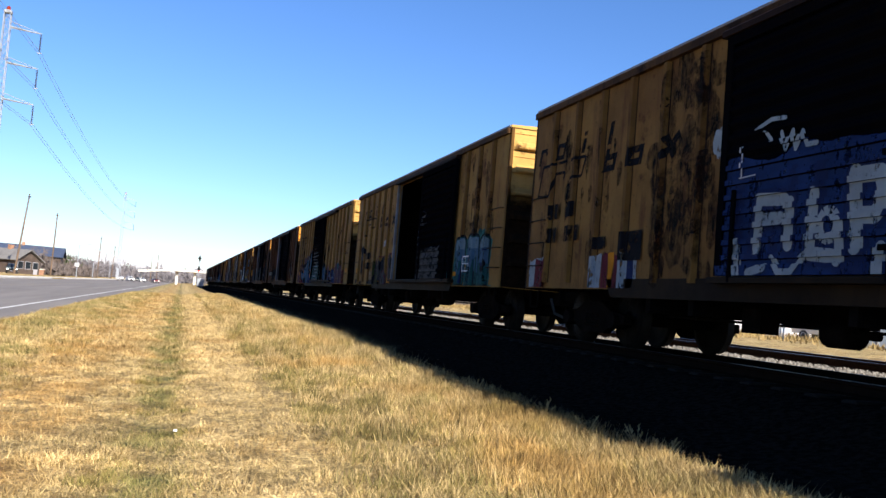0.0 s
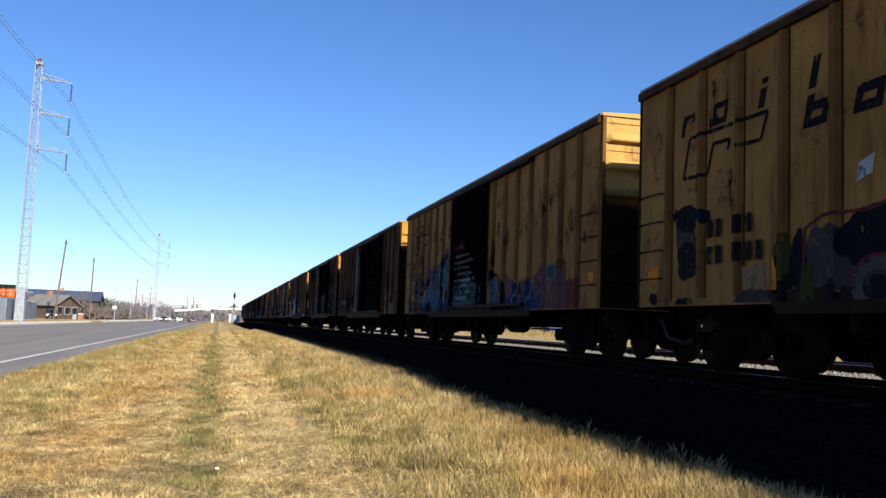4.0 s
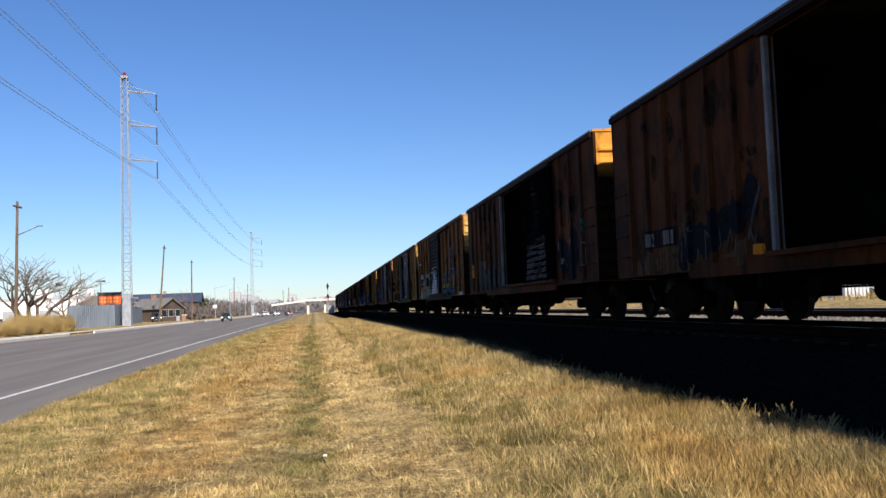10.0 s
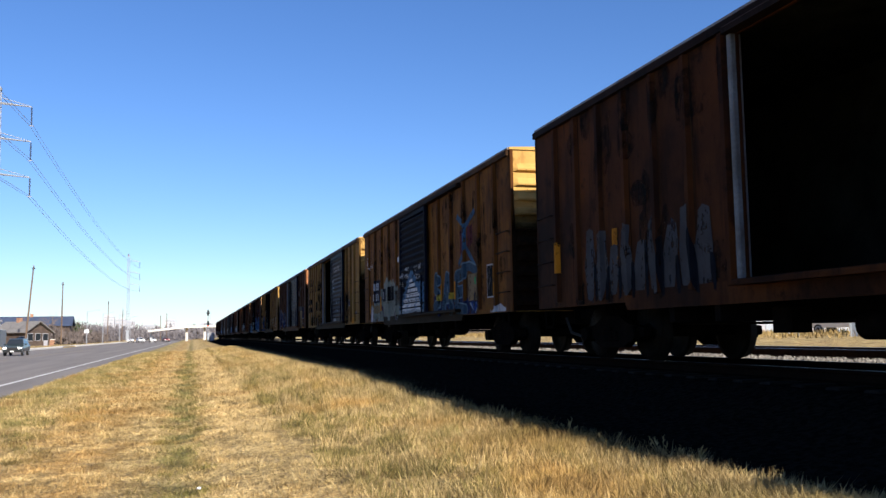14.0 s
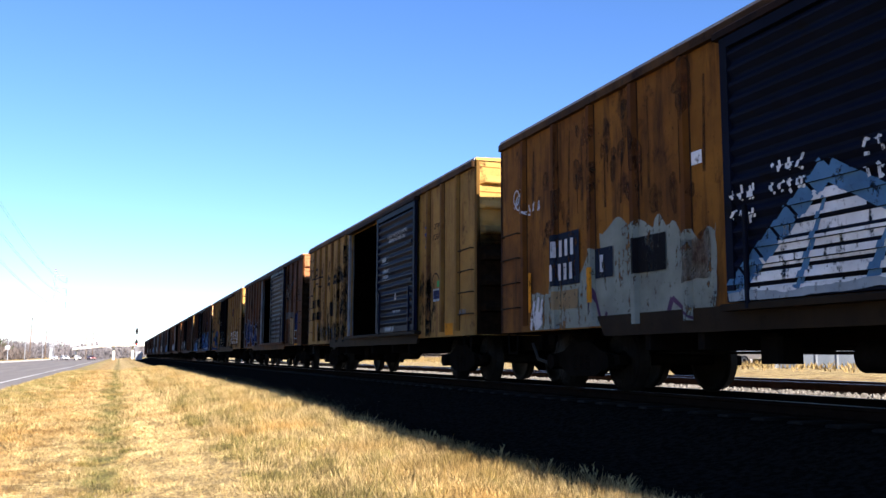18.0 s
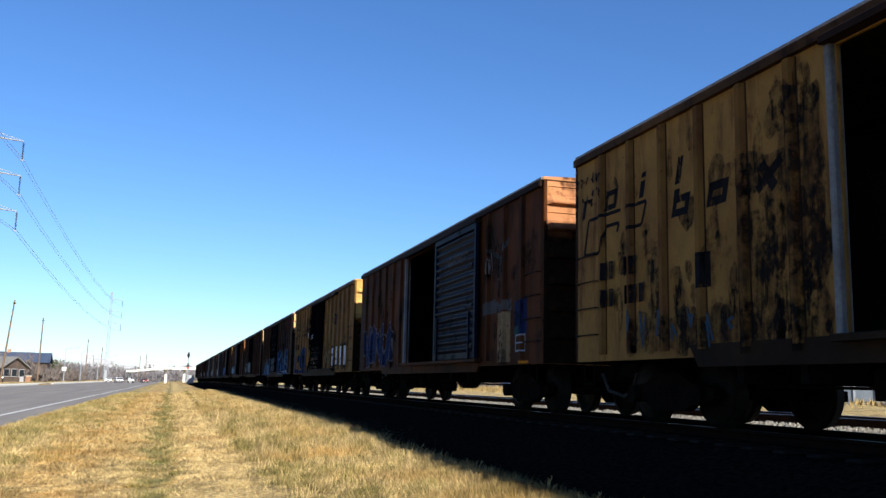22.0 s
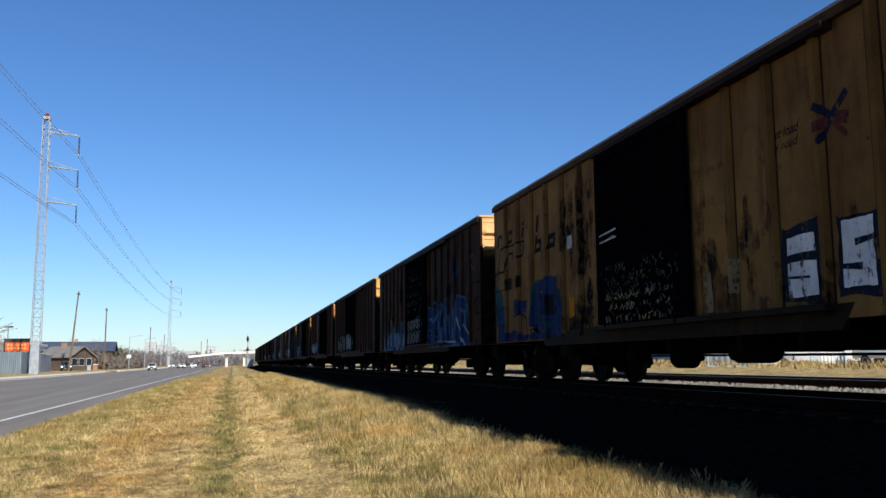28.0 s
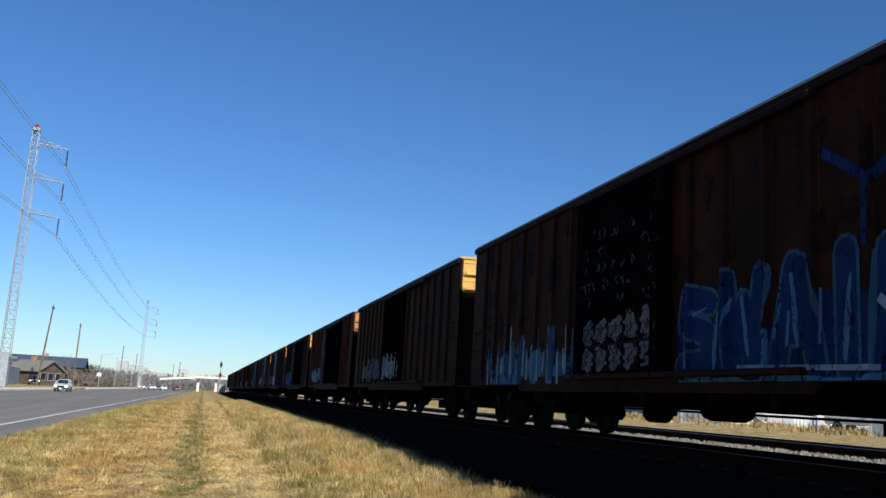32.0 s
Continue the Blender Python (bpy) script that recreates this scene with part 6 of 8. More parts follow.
    s.paint("emblem", [stroke(3.8, 3.25, 3.2, 2.92, 0.15), stroke(2.37, 3.21, 3.12, 2.92, 0.15), stroke(3.15, 2.98, 3.12, 2.38, 0.15), stroke(3.69, 2.03, 3.12, 2.45, 0.14), stroke(2.41, 1.92, 3.05, 2.4, 0.14)], "steel", "faded blue painted crossed arrows", 2)
    faded(s, 243, 6.1, 2.3, 0.72, 1.3, "navy", 1, 0.05, 0.2, "dark blue sprayed ground")
    big_letters(s, (("S", 5.92, 5.46, 1.05, 1.86), ("A", 5.08, 4.34, 0.98, 1.80), ("E", 3.96, 3.18, 0.92, 1.80)), 0.26, "dusk", "frost", 0.035, 2, None, "blue sprayed block letters with pale outline")
    s.paint("graffiti", fat([(3.4, 1.90), (2.8, 1.93), (2.3, 1.78)], 0.2), "dusk", "long blue sprayed bar", 3)
    s.paint("graffiti_outline", bent([(3.5, 2.02), (2.8, 2.05), (2.2, 1.9), (2.2, 1.66)], 0.04), "frost", "pale sprayed outline", 4)
    faded(s, 244, 6.3, 2.9, 0.60, 0.80, "pale", 1, 0.02, 0.04)
    patch(s, 2.9, 2.04, 1.12, 1.74, "tan", 7)
    patch(s, 2.4, 2.16, 1.49, 1.65, "green", 8)
    s.paint("graffiti", [[(2.81, 1.07), (2.36, 0.63), (2.04, 1.07)]], "pale", "pale pointed sprayed shape", 7)
    s.paint("graffiti", [[(2.7, 1.08), (2.38, 0.78), (2.12, 1.08)]], "blue", "blue pointed sprayed shape", 8)
    patch(s, 1.56, 1.12, 1.13, 1.87, "white", 1)
    patch(s, 1.53, 1.15, 1.16, 1.84, "black", 2)
    patch(s, 1.03, 0.93, 1.16, 2.0, "orange", 3)
    faded(s, 245, 1.38, 0.37, 0.62, 0.9, "white", 1, 0.04, 0.08)
    for y in (5.6, 4.35):
        patch(s, y, y - 0.33, 1.22, 1.38, "yellow", 8)
        patch(s, y - 0.33, y - 0.43, 1.2, 1.65, "orange", 9)
    # the closed door: stepped white gables edged in blue, and three tags above
    rng = random.Random(246)
    rows, blues = [], []
    for k in range(7):
        z = 1.06 + 0.145 * k
        a, b = 9.55 - (z - 1.05) * 1.32, 6.8 + max(0.0, z - 1.2) * 1.5
        if a - b > 0.15:
            rows.append(stroke(a + rng.uniform(-0.04, 0.04), z, b + rng.uniform(-0.04, 0.04), z, 0.105))
    for k in range(6):
        blues.append(stroke(9.6 - 0.25 * k, 1.05 + 0.19 * k, 9.4 - 0.25 * k, 1.24 + 0.19 * k, 0.24))
        blues.append(stroke(8.15 - 0.25 * k, 2.15 - 0.14 * k, 7.9 - 0.25 * k, 2.0 - 0.14 * k, 0.22))
    blues += [ragged(rng, 7.2, 6.65, 1.2, 1.85, 0.05), ragged(rng, 7.0, 6.6, 1.02, 1.3, 0.05), stroke(8.6, 1.05, 8.2, 1.9, 0.1, 0.04), stroke(7.7, 1.05, 7.5, 1.5, 0.16, 0.05)]
    s.paint("graffiti", rows, "bright", "rows of white sprayed bricks forming gables", 2)
    s.paint("graffiti_outline", blues, "sky", "bright blue sprayed edges", 3)
    faded(s, 247, 9.6, 6.62, 0.98, 1.06, "pale", 4, 0.02, 0.03)
    for k, (a, b, c, d) in enumerate(((9.58, 9.1, 1.75, 2.25), (8.92, 8.4, 1.98, 2.4), (7.72, 6.9, 1.9, 2.4))):
        scribble(s, 250 + k, a, b, c, d, 2, "bright", 0.035, 0.95, "white sprayed tags")
    # behind the door: a mint ground with the marks painted over
    s.paint("graffiti_cloud", [ragged(rng, 14.75, 14.1, 0.68, 1.4, 0.06, 0.15), ragged(rng, 14.15, 12.5, 0.68, 1.75, 0.03, 0.25), ragged(rng, 12.55, 11.2, 0.68, 2.12, 0.03, 0.2), ragged(rng, 11.25, 10.0, 0.68, 2.0, 0.05, 0.25)], "mint", "pale mint sprayed background", 1)
    s.paint("graffiti", [stroke(12.9, 0.75, 12.75, 1.35, 0.07), stroke(12.75, 1.35, 12.55, 0.85, 0.06), stroke(11.0, 0.75, 10.85, 1.1, 0.09), stroke(10.85, 1.1, 10.4, 0.75, 0.07), stroke(12.5, 0.75, 12.4, 1.0, 0.06)], "purple", "thin purple sprayed letters", 2)
    s.paint("graffiti", [blob(rng, 14.6, 0.95, 0.22, 0.18), stroke(14.75, 1.0, 14.65, 1.3, 0.08), stroke(14.6, 1.0, 14.5, 1.33, 0.08), stroke(14.45, 1.0, 14.36, 1.28, 0.08)], "white", "white sprayed branching shape", 3)
    patch(s, 14.1, 13.14, 1.46, 2.26, "slate", 5)
    patch(s, 12.68, 12.2, 1.48, 1.9, "slate", 5)
    bars(s, 13.92, 1.90, 4, 0.09, 0.25, "white", 1.0)
    bars(s, 13.96, 1.54, 4, 0.09, 0.25, "white", 1.0)
    bars(s, 12.52, 1.56, 1, 0.09, 0.24, "white")
    patch(s, 11.65, 10.95, 1.46, 1.93, "black", 5)
    patch(s, 14.86, 14.76, 1.1, 1.75, "orange", 6)
    patch(s, 12.82, 12.72, 1.15, 1.65, "orange", 6)
    patch(s, 13.95, 13.2, 1.1, 1.38, "tan", 4)
    faded(s, 248, 10.6, 10.1, 1.3, 1.8, "rust", 4, 0.06, 0.1)
    patch(s, 10.38, 10.18, 2.64, 2.8, "bright", 4)
    s.paint("scrawl", ring(15.32, 3.08, 0.11, 0.13, 0.03) + ring(15.22, 2.98, 0.13, 0.12, 0.03) + [stroke(15.4, 2.9, 15.1, 3.2, 0.03)], "white", "white sprayed round scrawl", 4)
    scribble(s, 249, 15.2, 14.4, 2.68, 2.95, 1, "white", 0.03, 1.0)
    stains(s, 106, 9.9, 14.5, 2.3, 3.9, 34, "rust", 0.2)
    stains(s, 117, 0.5, 6.3, 0.9, 3.9, 46, "soot", 0.25)
    drips(s, 119, 6.4, 0.4, 2.2, 4.0, 12, "rust", 0.06, 1, "rust streaks running down")
    drips(s, 120, 15.4, 9.9, 2.3, 4.0, 10, "rust", 0.06, 1, "rust streaks running down")
    # seventh
    s, n = car(8, YELLOW, DOOR_BLUE, SUNLIT_YELLOW, "pale yellow boxcar with open doorway and dark blue door", spacing=0.89, posts=YELLOW_RIB)
    rail_emblem(s, n)
    s.paint("emblem", [stroke(2.95, 3.25, 2.72, 3.05, 0.06), stroke(2.72, 2.98, 2.95, 2.78, 0.06), stroke(2.98, 3.1, 2.74, 2.86, 0.05)], "blue", "faded blue emblem", 1)
    words(s, "any\nroad", 2.2, 3.12, 0.26, "black", 0.25)
    words(s, "CLOSE AND LOCK DOORS\nBEFORE MOVING CAR", 4.52, 3.26, 0.13, "stencil", 0, HALF + 0.185)
    for a, b, c, d in ((5.9, 5.3, 2.68, 2.83), (5.82, 5.2, 2.26, 2.54), (5.66, 4.8, 0.98, 1.10)):
        s.paint("sticker", bent([(a, c), (a, d), (b, d), (b, c), (a, c)], 0.009), "pale", "thin white painted frame", 5)
    bars(s, 5.85, 2.72, 6, 0.05, 0.09, "pale")
    bars(s, 5.75, 2.44, 7, 0.05, 0.08, "pale")
    bars(s, 5.75, 2.3, 7, 0.05, 0.08, "pale")
    bars(s, 4.9, 1.42, 12, 0.04, 0.06, "pale")
    s.paint("sticker", ring(4.72, 1.8, 0.05, 0.07, 0.035), "white", "small white round sticker", 5)
    patch(s, 5.6, 4.85, 1.0, 1.08, "pale", 4)
    patch(s, 1.65, 1.2, 0.82, 1.06, "orange", 2)
    s.paint("scrawl", ring(2.25, 1.95, 0.22, 0.2, 0.03, stop=0.5), "black", "thin sprayed loop", 2)
    patch(s, 2.15, 1.95, 1.85, 1.98, "green", 3)
    patch(s, 2.4, 1.95, 1.55, 1.82, "pale", 2)
    patch(s, 2.37, 1.98, 1.60, 1.78, "navy", 3)
    for y in (9.2, 7.3, 4.0):
        patch(s, y, y - 0.35, 0.72, 0.8, "yellow", 4)
    bars(s, 0.75, 1.2, 5, 0.05, 0.1, "grey")
    patch(s, 12.3, 11.95, 1.65, 2.1, "black", 1)
    stains(s, 103, 9.8, 11.2, 0.9, 3.8, 50, "soot", 0.22)
    faded(s, 290, 11.4, 10.55, 0.75, 2.6, "soot", 2, 0.1, 0.3, "black soot over the side")
    faded(s, 291, 10.65, 9.95, 0.75, 3.75, "soot", 2, 0.1, 0.2, "black soot over the side")
    faded(s, 292, 11.3, 10.1, 2.75, 3.1, "soot", 3, 0.1, 0.1, "black soot over the side")
    stains(s, 104, 9.8, 14.6, 0.9, 3.7, 40, "soot", 0.24)
    stains(s, 105, 2.2, 3.3, 0.9, 2.0, 26, "soot", 0.22)
    scribble(s, 289, 15.9, 14.7, 3.3, 3.85, 2, "black", 0.04, 0.9)
    rng = random.Random(287)
    s.paint("graffiti_cloud", [blob(rng, 13.7 - 0.45 * k, 1.15, 0.32, 0.28) for k in range(6)], "soot", "sooty sprayed smear", 2)
    s.paint("graffiti", [q for k in range(7) for q in fat([(14.0 - 0.4 * k + rng.uniform(-0.1, 0.1), rng.uniform(0.9, 1.5)) for _ in range(4)], 0.04)], "dusk", "pale tangled sprayed lines", 3)
    owner_marks(s, n)
    # eighth
    s, n = car(9, BROWN, DOOR_BLUE, SUNLIT_RED, "dark rust-brown boxcar with open doorway and dark blue door", spacing=0.95)
    patch(s, 2.27, 1.55, 0.85, 1.85, "tan")
    faded(s, 251, 3.2, 1.5, 1.86, 2.1, "dim", 1, 0.04, 0.06, "dull grey sprayed band")
    faded(s, 252, 1.34, 0.72, 1.36, 2.02, "navy", 1, 0.04, 0.08, "dark blue sprayed patch")
    patch(s, 1.36, 1.12, 1.38, 1.52, "dimteal", 2)
    s.paint("sign_frame", bent([(1.24, 1.05), (1.24, 1.35), (0.76, 1.35), (0.76, 1.05), (1.24, 1.05)], 0.03) + bent([(1.0, 1.05), (1.0, 1.35)], 0.02) + bent([(1.24, 1.2), (0.76, 1.2)], 0.02), "pale", "thin pale stencilled frame", 4)
    patch(s, 1.09, 0.62, 0.66, 0.86, "orange", 2)
    s.paint("emblem", fat([(2.9, 3.25), (2.1, 2.95), (1.7, 3.3)], 0.1) + fat([(2.1, 2.95), (2.3, 2.4)], 0.09), "dim", "faded grey forked strokes", 1)
    scrawl(s, 31, 2.6, 3.0, 2.9, 0.5, "grey")
    words(s, "CLOSE AND LOCK DOORS\nBEFORE MOVING CAR", 4.52, 3.26, 0.13, "grey", 0, HALF + 0.185)
    tag_piece(s, 17, 11.2, 15.2, 0.85, 2.25, 4, "navy", "grey", None, fat=0.26, label="dark blue letters with washed grey outline")
    stains(s, 116, 0.4, 15.2, 0.9, 3.9, 70, "soot", 0.3)
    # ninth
    s, n = car(10, YELLOW_OLD, DOOR_BLACK, SUNLIT_YELLOW, "yellow boxcar with a closed black door and white block letters", open_door=False, spacing=0.92, posts=YELLOW_RIB)
    lead_emblem(s, 3.47, 2.97)
    words(s, "next load\nany road", 4.38, 2.98, 0.17, "black", 0.25)
    stains(s, 107, 0.5, 6.2, 0.9, 2.2, 26, "soot", 0.22)
    rng = random.Random(263)
    s.paint("graffiti_outline", [ragged(rng, a, b, 0.98, 1.9, 0.05) for a, b in ((4.48, 3.76), (3.52, 2.84), (2.6, 1.9), (1.7, 1.0))], "slate", "dark blue sprayed outline", 1)
    s.paint("graffiti", [ragged(rng, *q, 0.015) for q in ((4.38, 3.88, 1.56, 1.76), (4.38, 3.86, 1.07, 1.46), (3.43, 2.93, 1.10, 1.82), (2.5, 1.99, 1.08, 1.80), (1.62, 1.1, 1.07, 1.8))], "bright", "white sprayed block letters", 3)
    s.paint("graffiti_outline", [stroke(4.4, 1.30, 3.98, 1.28, 0.03), stroke(2.9, 1.60, 3.22, 1.57, 0.05, 0.08), stroke(3.46, 1.34, 3.12, 1.31, 0.05, 0.08), stroke(1.96, 1.58, 2.28, 1.57, 0.07), stroke(1.96, 1.33, 2.28, 1.32, 0.07),
                                 stroke(1.36, 1.84, 1.40, 1.58, 0.07), stroke(1.36, 1.04, 1.40, 1.3, 0.07), stroke(1.05, 1.46, 1.22, 1.45, 0.2, 0.02)], "slate", "dark blue sprayed cuts", 4)
    faded(s, 264, 6.35, 5.5, 0.85, 1.7, "rust", 1, 0.06, 0.25)
    s.paint("graffiti", [ragged(rng, 6.3, 6.1, 1.0, 1.55, 0.04), ragged(rng, 5.6, 5.4, 1.2, 1.65, 0.04)], "tan", "dull tan sprayed drips", 2)
    scribble(s, 265, 9.5, 6.8, 0.95, 2.0, 5, "dim", 0.035, 0.6, "dull sprayed scribble on the black door")
    scribble(s, 262, 9.4, 6.9, 1.0, 2.0, 4, "olive", 0.03, 0.5, "dull olive sprayed scribble")
    scribble(s, 266, 9.4, 7.0, 0.95, 1.5, 3, "tan", 0.04, 0.6)
    s.paint("scrawl", [stroke(9.55, 2.5, 8.85, 2.55, 0.03), stroke(9.55, 2.38, 8.85, 2.42, 0.03)], "white", "thin white marks", 5)
    rail_emblem(s, n)
    owner_marks(s, n, ((0.98, 2.02, (2, 2)),))
    s.paint("graffiti_cloud", [blob(rng, 13.1, 1.45, 0.6, 0.55), blob(rng, 12.3, 1.35, 0.7, 0.62), blob(rng, 15.9, 1.6, 0.4, 0.55)], "dimteal", "dull teal sprayed cloud", 1)
    s.paint("graffiti", [blob(rng, 12.5, 1.55, 0.5, 0.4), blob(rng, 13.3, 1.3, 0.35, 0.3), ragged(rng, 14.76, 13.8, 1.48, 1.72, 0.05), ragged(rng, 12.9, 12.2, 1.8, 2.05, 0.05)], "navy", "dark blue sprayed shapes", 2)
    faded(s, 268, 13.35, 12.85, 0.8, 1.85, "deep", 3, 0.06, 0.2, "deep blue sprayed letter")
    s.paint("graffiti", [ragged(rng, 12.75, 11.95, 1.6, 2.1, 0.07, 0.15), ragged(rng, 12.3, 11.75, 0.85, 1.7, 0.07, 0.1), ragged(rng, 14.6, 13.9, 1.4, 1.62, 0.05, 0.08), ragged(rng, 15.9, 15.5, 0.9, 1.75, 0.08, 0.15)], "deep", "deep blue sprayed forms", 3)
    s.paint("graffiti_highlight", bent([(13.15, 1.85), (13.0, 1.5), (13.1, 1.2), (13.4, 1.0)], 0.05) + bent([(12.0, 1.6), (11.85, 1.2)], 0.04), "olive", "olive sprayed edges", 4)
    s.paint("graffiti_outline", bent([(14.7, 1.38), (14.2, 1.42), (13.85, 1.3), (13.8, 0.85)], 0.05) + bent([(14.7, 1.5), (14.72, 0.8)], 0.04), "ink", "dark sprayed outline of a box", 4)
    faded(s, 269, 16.0, 11.8, 0.72, 0.98, "navy", 2, 0.05, 0.1, "dark blue sprayed foot")
    patch(s, 12.63, 12.12, 1.29, 1.7, "black", 4)
    s.paint("graffiti", [ragged(rng, 13.37, 13.05, 0.95, 1.08, 0.03), ragged(rng, 11.29, 11.04, 1.2, 1.56, 0.04), ragged(rng, 16.0, 15.8, 1.1, 1.2, 0.02)], "orange", "dull orange sprayed drips", 3)
    faded(s, 267, 11.8, 10.1, 0.8, 1.5, "soot", 1, 0.06, 0.3)
    patch(s, 11.33, 11.07, 2.51, 2.76, "white", 3)
    stains(s, 118, 9.9, 11.9, 0.9, 3.6, 40, "soot", 0.28)
    # tenth
    s, n = car(11, BROWN_DARK, DOOR_BLACK, SUNLIT_PEACH, "dark brown boxcar with large blue graffiti and a white-tagged black door", open_door=False, spacing=0.85, end_step=0.45)
    rng = random.Random(270)
    faded(s, 271, 6.4, 1.15, 0.70, 1.6, "navy", 1, 0.05, 0.25, "dark blue sprayed ground")
    big_letters(s, (("S", 6.22, 5.52, 0.98, 1.98), ("W", 5.14, 4.42, 0.98, 2.06), ("A", 4.12, 3.44, 0.96, 2.10), ("I", 3.16, 2.78, 0.96, 2.14), ("R", 2.42, 1.30, 0.92, 2.08)), 0.30, "deep", "steel", 0.05, 2, None, "large dark blue sprayed letters with pale outline")
    s.paint("graffiti_highlight", [petal(rng, y, z, z + h, 0.09, tl) for y, z, h, tl in ((6.1, 1.0, 0.5, 0.1), (5.4, 0.9, 0.8, -0.1), (4.75, 1.1, 0.8, 0.15), (4.3, 0.9, 0.5, 0.0), (3.8, 1.2, 0.8, 0.1), (2.95, 1.0, 0.9, -0.1), (2.1, 1.0, 0.6, 0.2), (1.5, 1.2, 0.6, 0.1))], "sky", "pale blue sprayed flames", 5)
    s.paint("graffiti_highlight", [stroke(5.95, 1.7, 5.6, 1.78, 0.06, 0.02), stroke(5.2, 1.5, 5.05, 1.85, 0.03, 0.07), stroke(4.2, 1.3, 4.05, 1.7, 0.08, 0.02), stroke(3.95, 1.2, 3.9, 1.6, 0.05), stroke(3.38, 1.2, 3.36, 1.8, 0.05)], "sky", "pale blue sprayed slivers", 4)
    faded(s, 272, 6.3, 2.2, 0.66, 0.86, "sky", 4, 0.02, 0.05, "pale blue sprayed foot")
    s.paint("graffiti", [stroke(2.5, 1.62, 1.55, 0.72, 0.10, 0.2), stroke(1.66, 1.4, 1.05, 1.1, 0.05), stroke(4.9, 0.98, 2.5, 0.93, 0.06)], "pale", "white sprayed slashes", 7)
    faded(s, 273, 3.6, 2.2, 0.64, 0.78, "pink", 2, 0.03, 0.05)
    rng = random.Random(274)
    s.paint("graffiti", [blob(rng, 9.12 - 0.52 * c, z + 0.02 * c, 0.22, 0.21, 16) for c in range(5) for z in (1.18, 1.62)], "grey", "two rows of white bulging sprayed forms", 3)
    s.paint("graffiti_outline", [p for c in range(5) for z in (1.18, 1.62) for p in (stroke(9.2 - 0.52 * c, z - 0.1, 9.05 - 0.52 * c, z + 0.12, 0.03), stroke(8.86 - 0.52 * c, z - 0.22, 8.88 - 0.52 * c, z + 0.22, 0.05))] + [stroke(9.4, 1.40, 6.7, 1.44, 0.05)], "black", "black sprayed lines", 5)
    scribble(s, 278, 9.3, 6.7, 2.0, 3.4, 5, "dim", 0.03, 0.5, "faint grey sprayed scribble")
    faded(s, 279, 14.6, 10.4, 0.72, 1.35, "sky", 1, 0.05, 0.3, "pale blue sprayed fade")
    drips(s, 275, 15.0, 10.0, 0.72, 1.9, 22, "steel", 0.17, 2, "blue dripping sprayed letters")
    drips(s, 276, 15.0, 10.0, 0.72, 2.1, 16, "pale", 0.12, 3, "pale dripping sprayed letters")
    s.paint("scrawl", [stroke(3.31, 3.29, 2.63, 2.86, 0.12), stroke(1.95, 3.21, 2.55, 2.86, 0.14), stroke(2.63, 2.9, 2.67, 2.15, 0.13)], "deep", "blue sprayed forked strokes", 2)
    scribble(s, 277, 0.85, 0.25, 2.75, 3.3, 2, "grey", 0.035, 1.0)
    s.paint("scrawl", [stroke(1.01, 2.82, 1.34, 2.23, 0.035)], "grey", "thin grey sprayed stroke", 3)
    patch(s, 1.42, 1.14, 1.69, 1.92, "teal", 8)
    stains(s, 110, 0.4, 15.0, 0.9, 3.9, 60, "soot", 0.28)
    # the rest of the train
    skins = [(BROWN_DARK, DOOR_BLACK, SUNLIT_YELLOW), (SLATE, DOOR_BLUE, SUNLIT_ORANGE), (BROWN, DOOR_BLUE, SUNLIT_YELLOW), (SLATE, DOOR_BLUE, SUNLIT_ORANGE), (BROWN_DARK, DOOR_BLACK, SUNLIT_YELLOW),
             (BROWN_DARK, DOOR_BLACK, SUNLIT_YELLOW), (BROWN, DOOR_BLACK, SUNLIT_RED)]
    names = {BROWN: "rusty brown", BROWN_DARK: "dark brown", SLATE: "sooty slate-grey"}
    for i in range(12, len(LEADS)):
        a, b, c = skins[i % 7]
        op = i % 3 != 0
        s, n = car(i, a, b, c, f"{names[a]} boxcar with {'an open' if op else 'a closed'} dark sliding door", open_door=op, spacing=0.62 if i % 2 else 0.84, near=i < 15, end_step=0.31 if i % 2 else 0.49)
        if i < 20:
            tag_piece(s, 40 + i, 10.4, 14.0, 0.95, 1.9, 4, ("grey", "pale", "sky")[i % 3], ("black", "navy", "blue")[i % 3])
            if not op:
                tag_piece(s, 70 + i, 6.7, 9.4, 1.0, 1.9, 4, ("pale", "white")[i % 2], "black")
    return cars


CARS = train_cars()


def travel(t):
    return float(np.interp(t, [a for a, _ in TRAVEL], [b for _, b in TRAVEL]))


def car_pose(i, t):
    y = LEADS[i] - travel(t)
    x0, y0, _ = track_pose(y + 2)
    x1, y1, _ = track_pose(y + 14)
    h = -math.degrees(math.atan2(x1 - x0, y1 - y0))
    return pose(x0 + 2 * math.sin(radians(h)), y0 - 2 * math.cos(radians(h)), RAIL_Z, 0, 0, h)


def move_train():
    for i, c in enumerate(CARS):
        walk(c, [(t, car_pose(i, t)) for t, _ in TRAVEL])
    for car, axle, y in AXLES:
        i = CARS.index(car)
        rows, turn, last = [], 0.0, None
        x, _, z = axle.matrix_basis.translation
        t = 0.0
        while t < 32.001:
            near = -6 < LEADS[i] + y - travel(t) < 26
            if last is not None and near:
                turn += math.degrees((travel(t) - travel(last)) / 0.457)
            if near or t == 0 or t > 31.95:
                rows.append((t, pose(x, y, z, turn, 0, 0)))
            last = t
            t = round(t + 4 / 30, 4)
        if rows[-1][0] < 32:
            rows.append((32.0, pose(x, y, z, turn, 0, 0)))
        walk(axle, rows)


# ---- across the road ----
TOWER = Vector((-25.6, 128.0, 0.2))


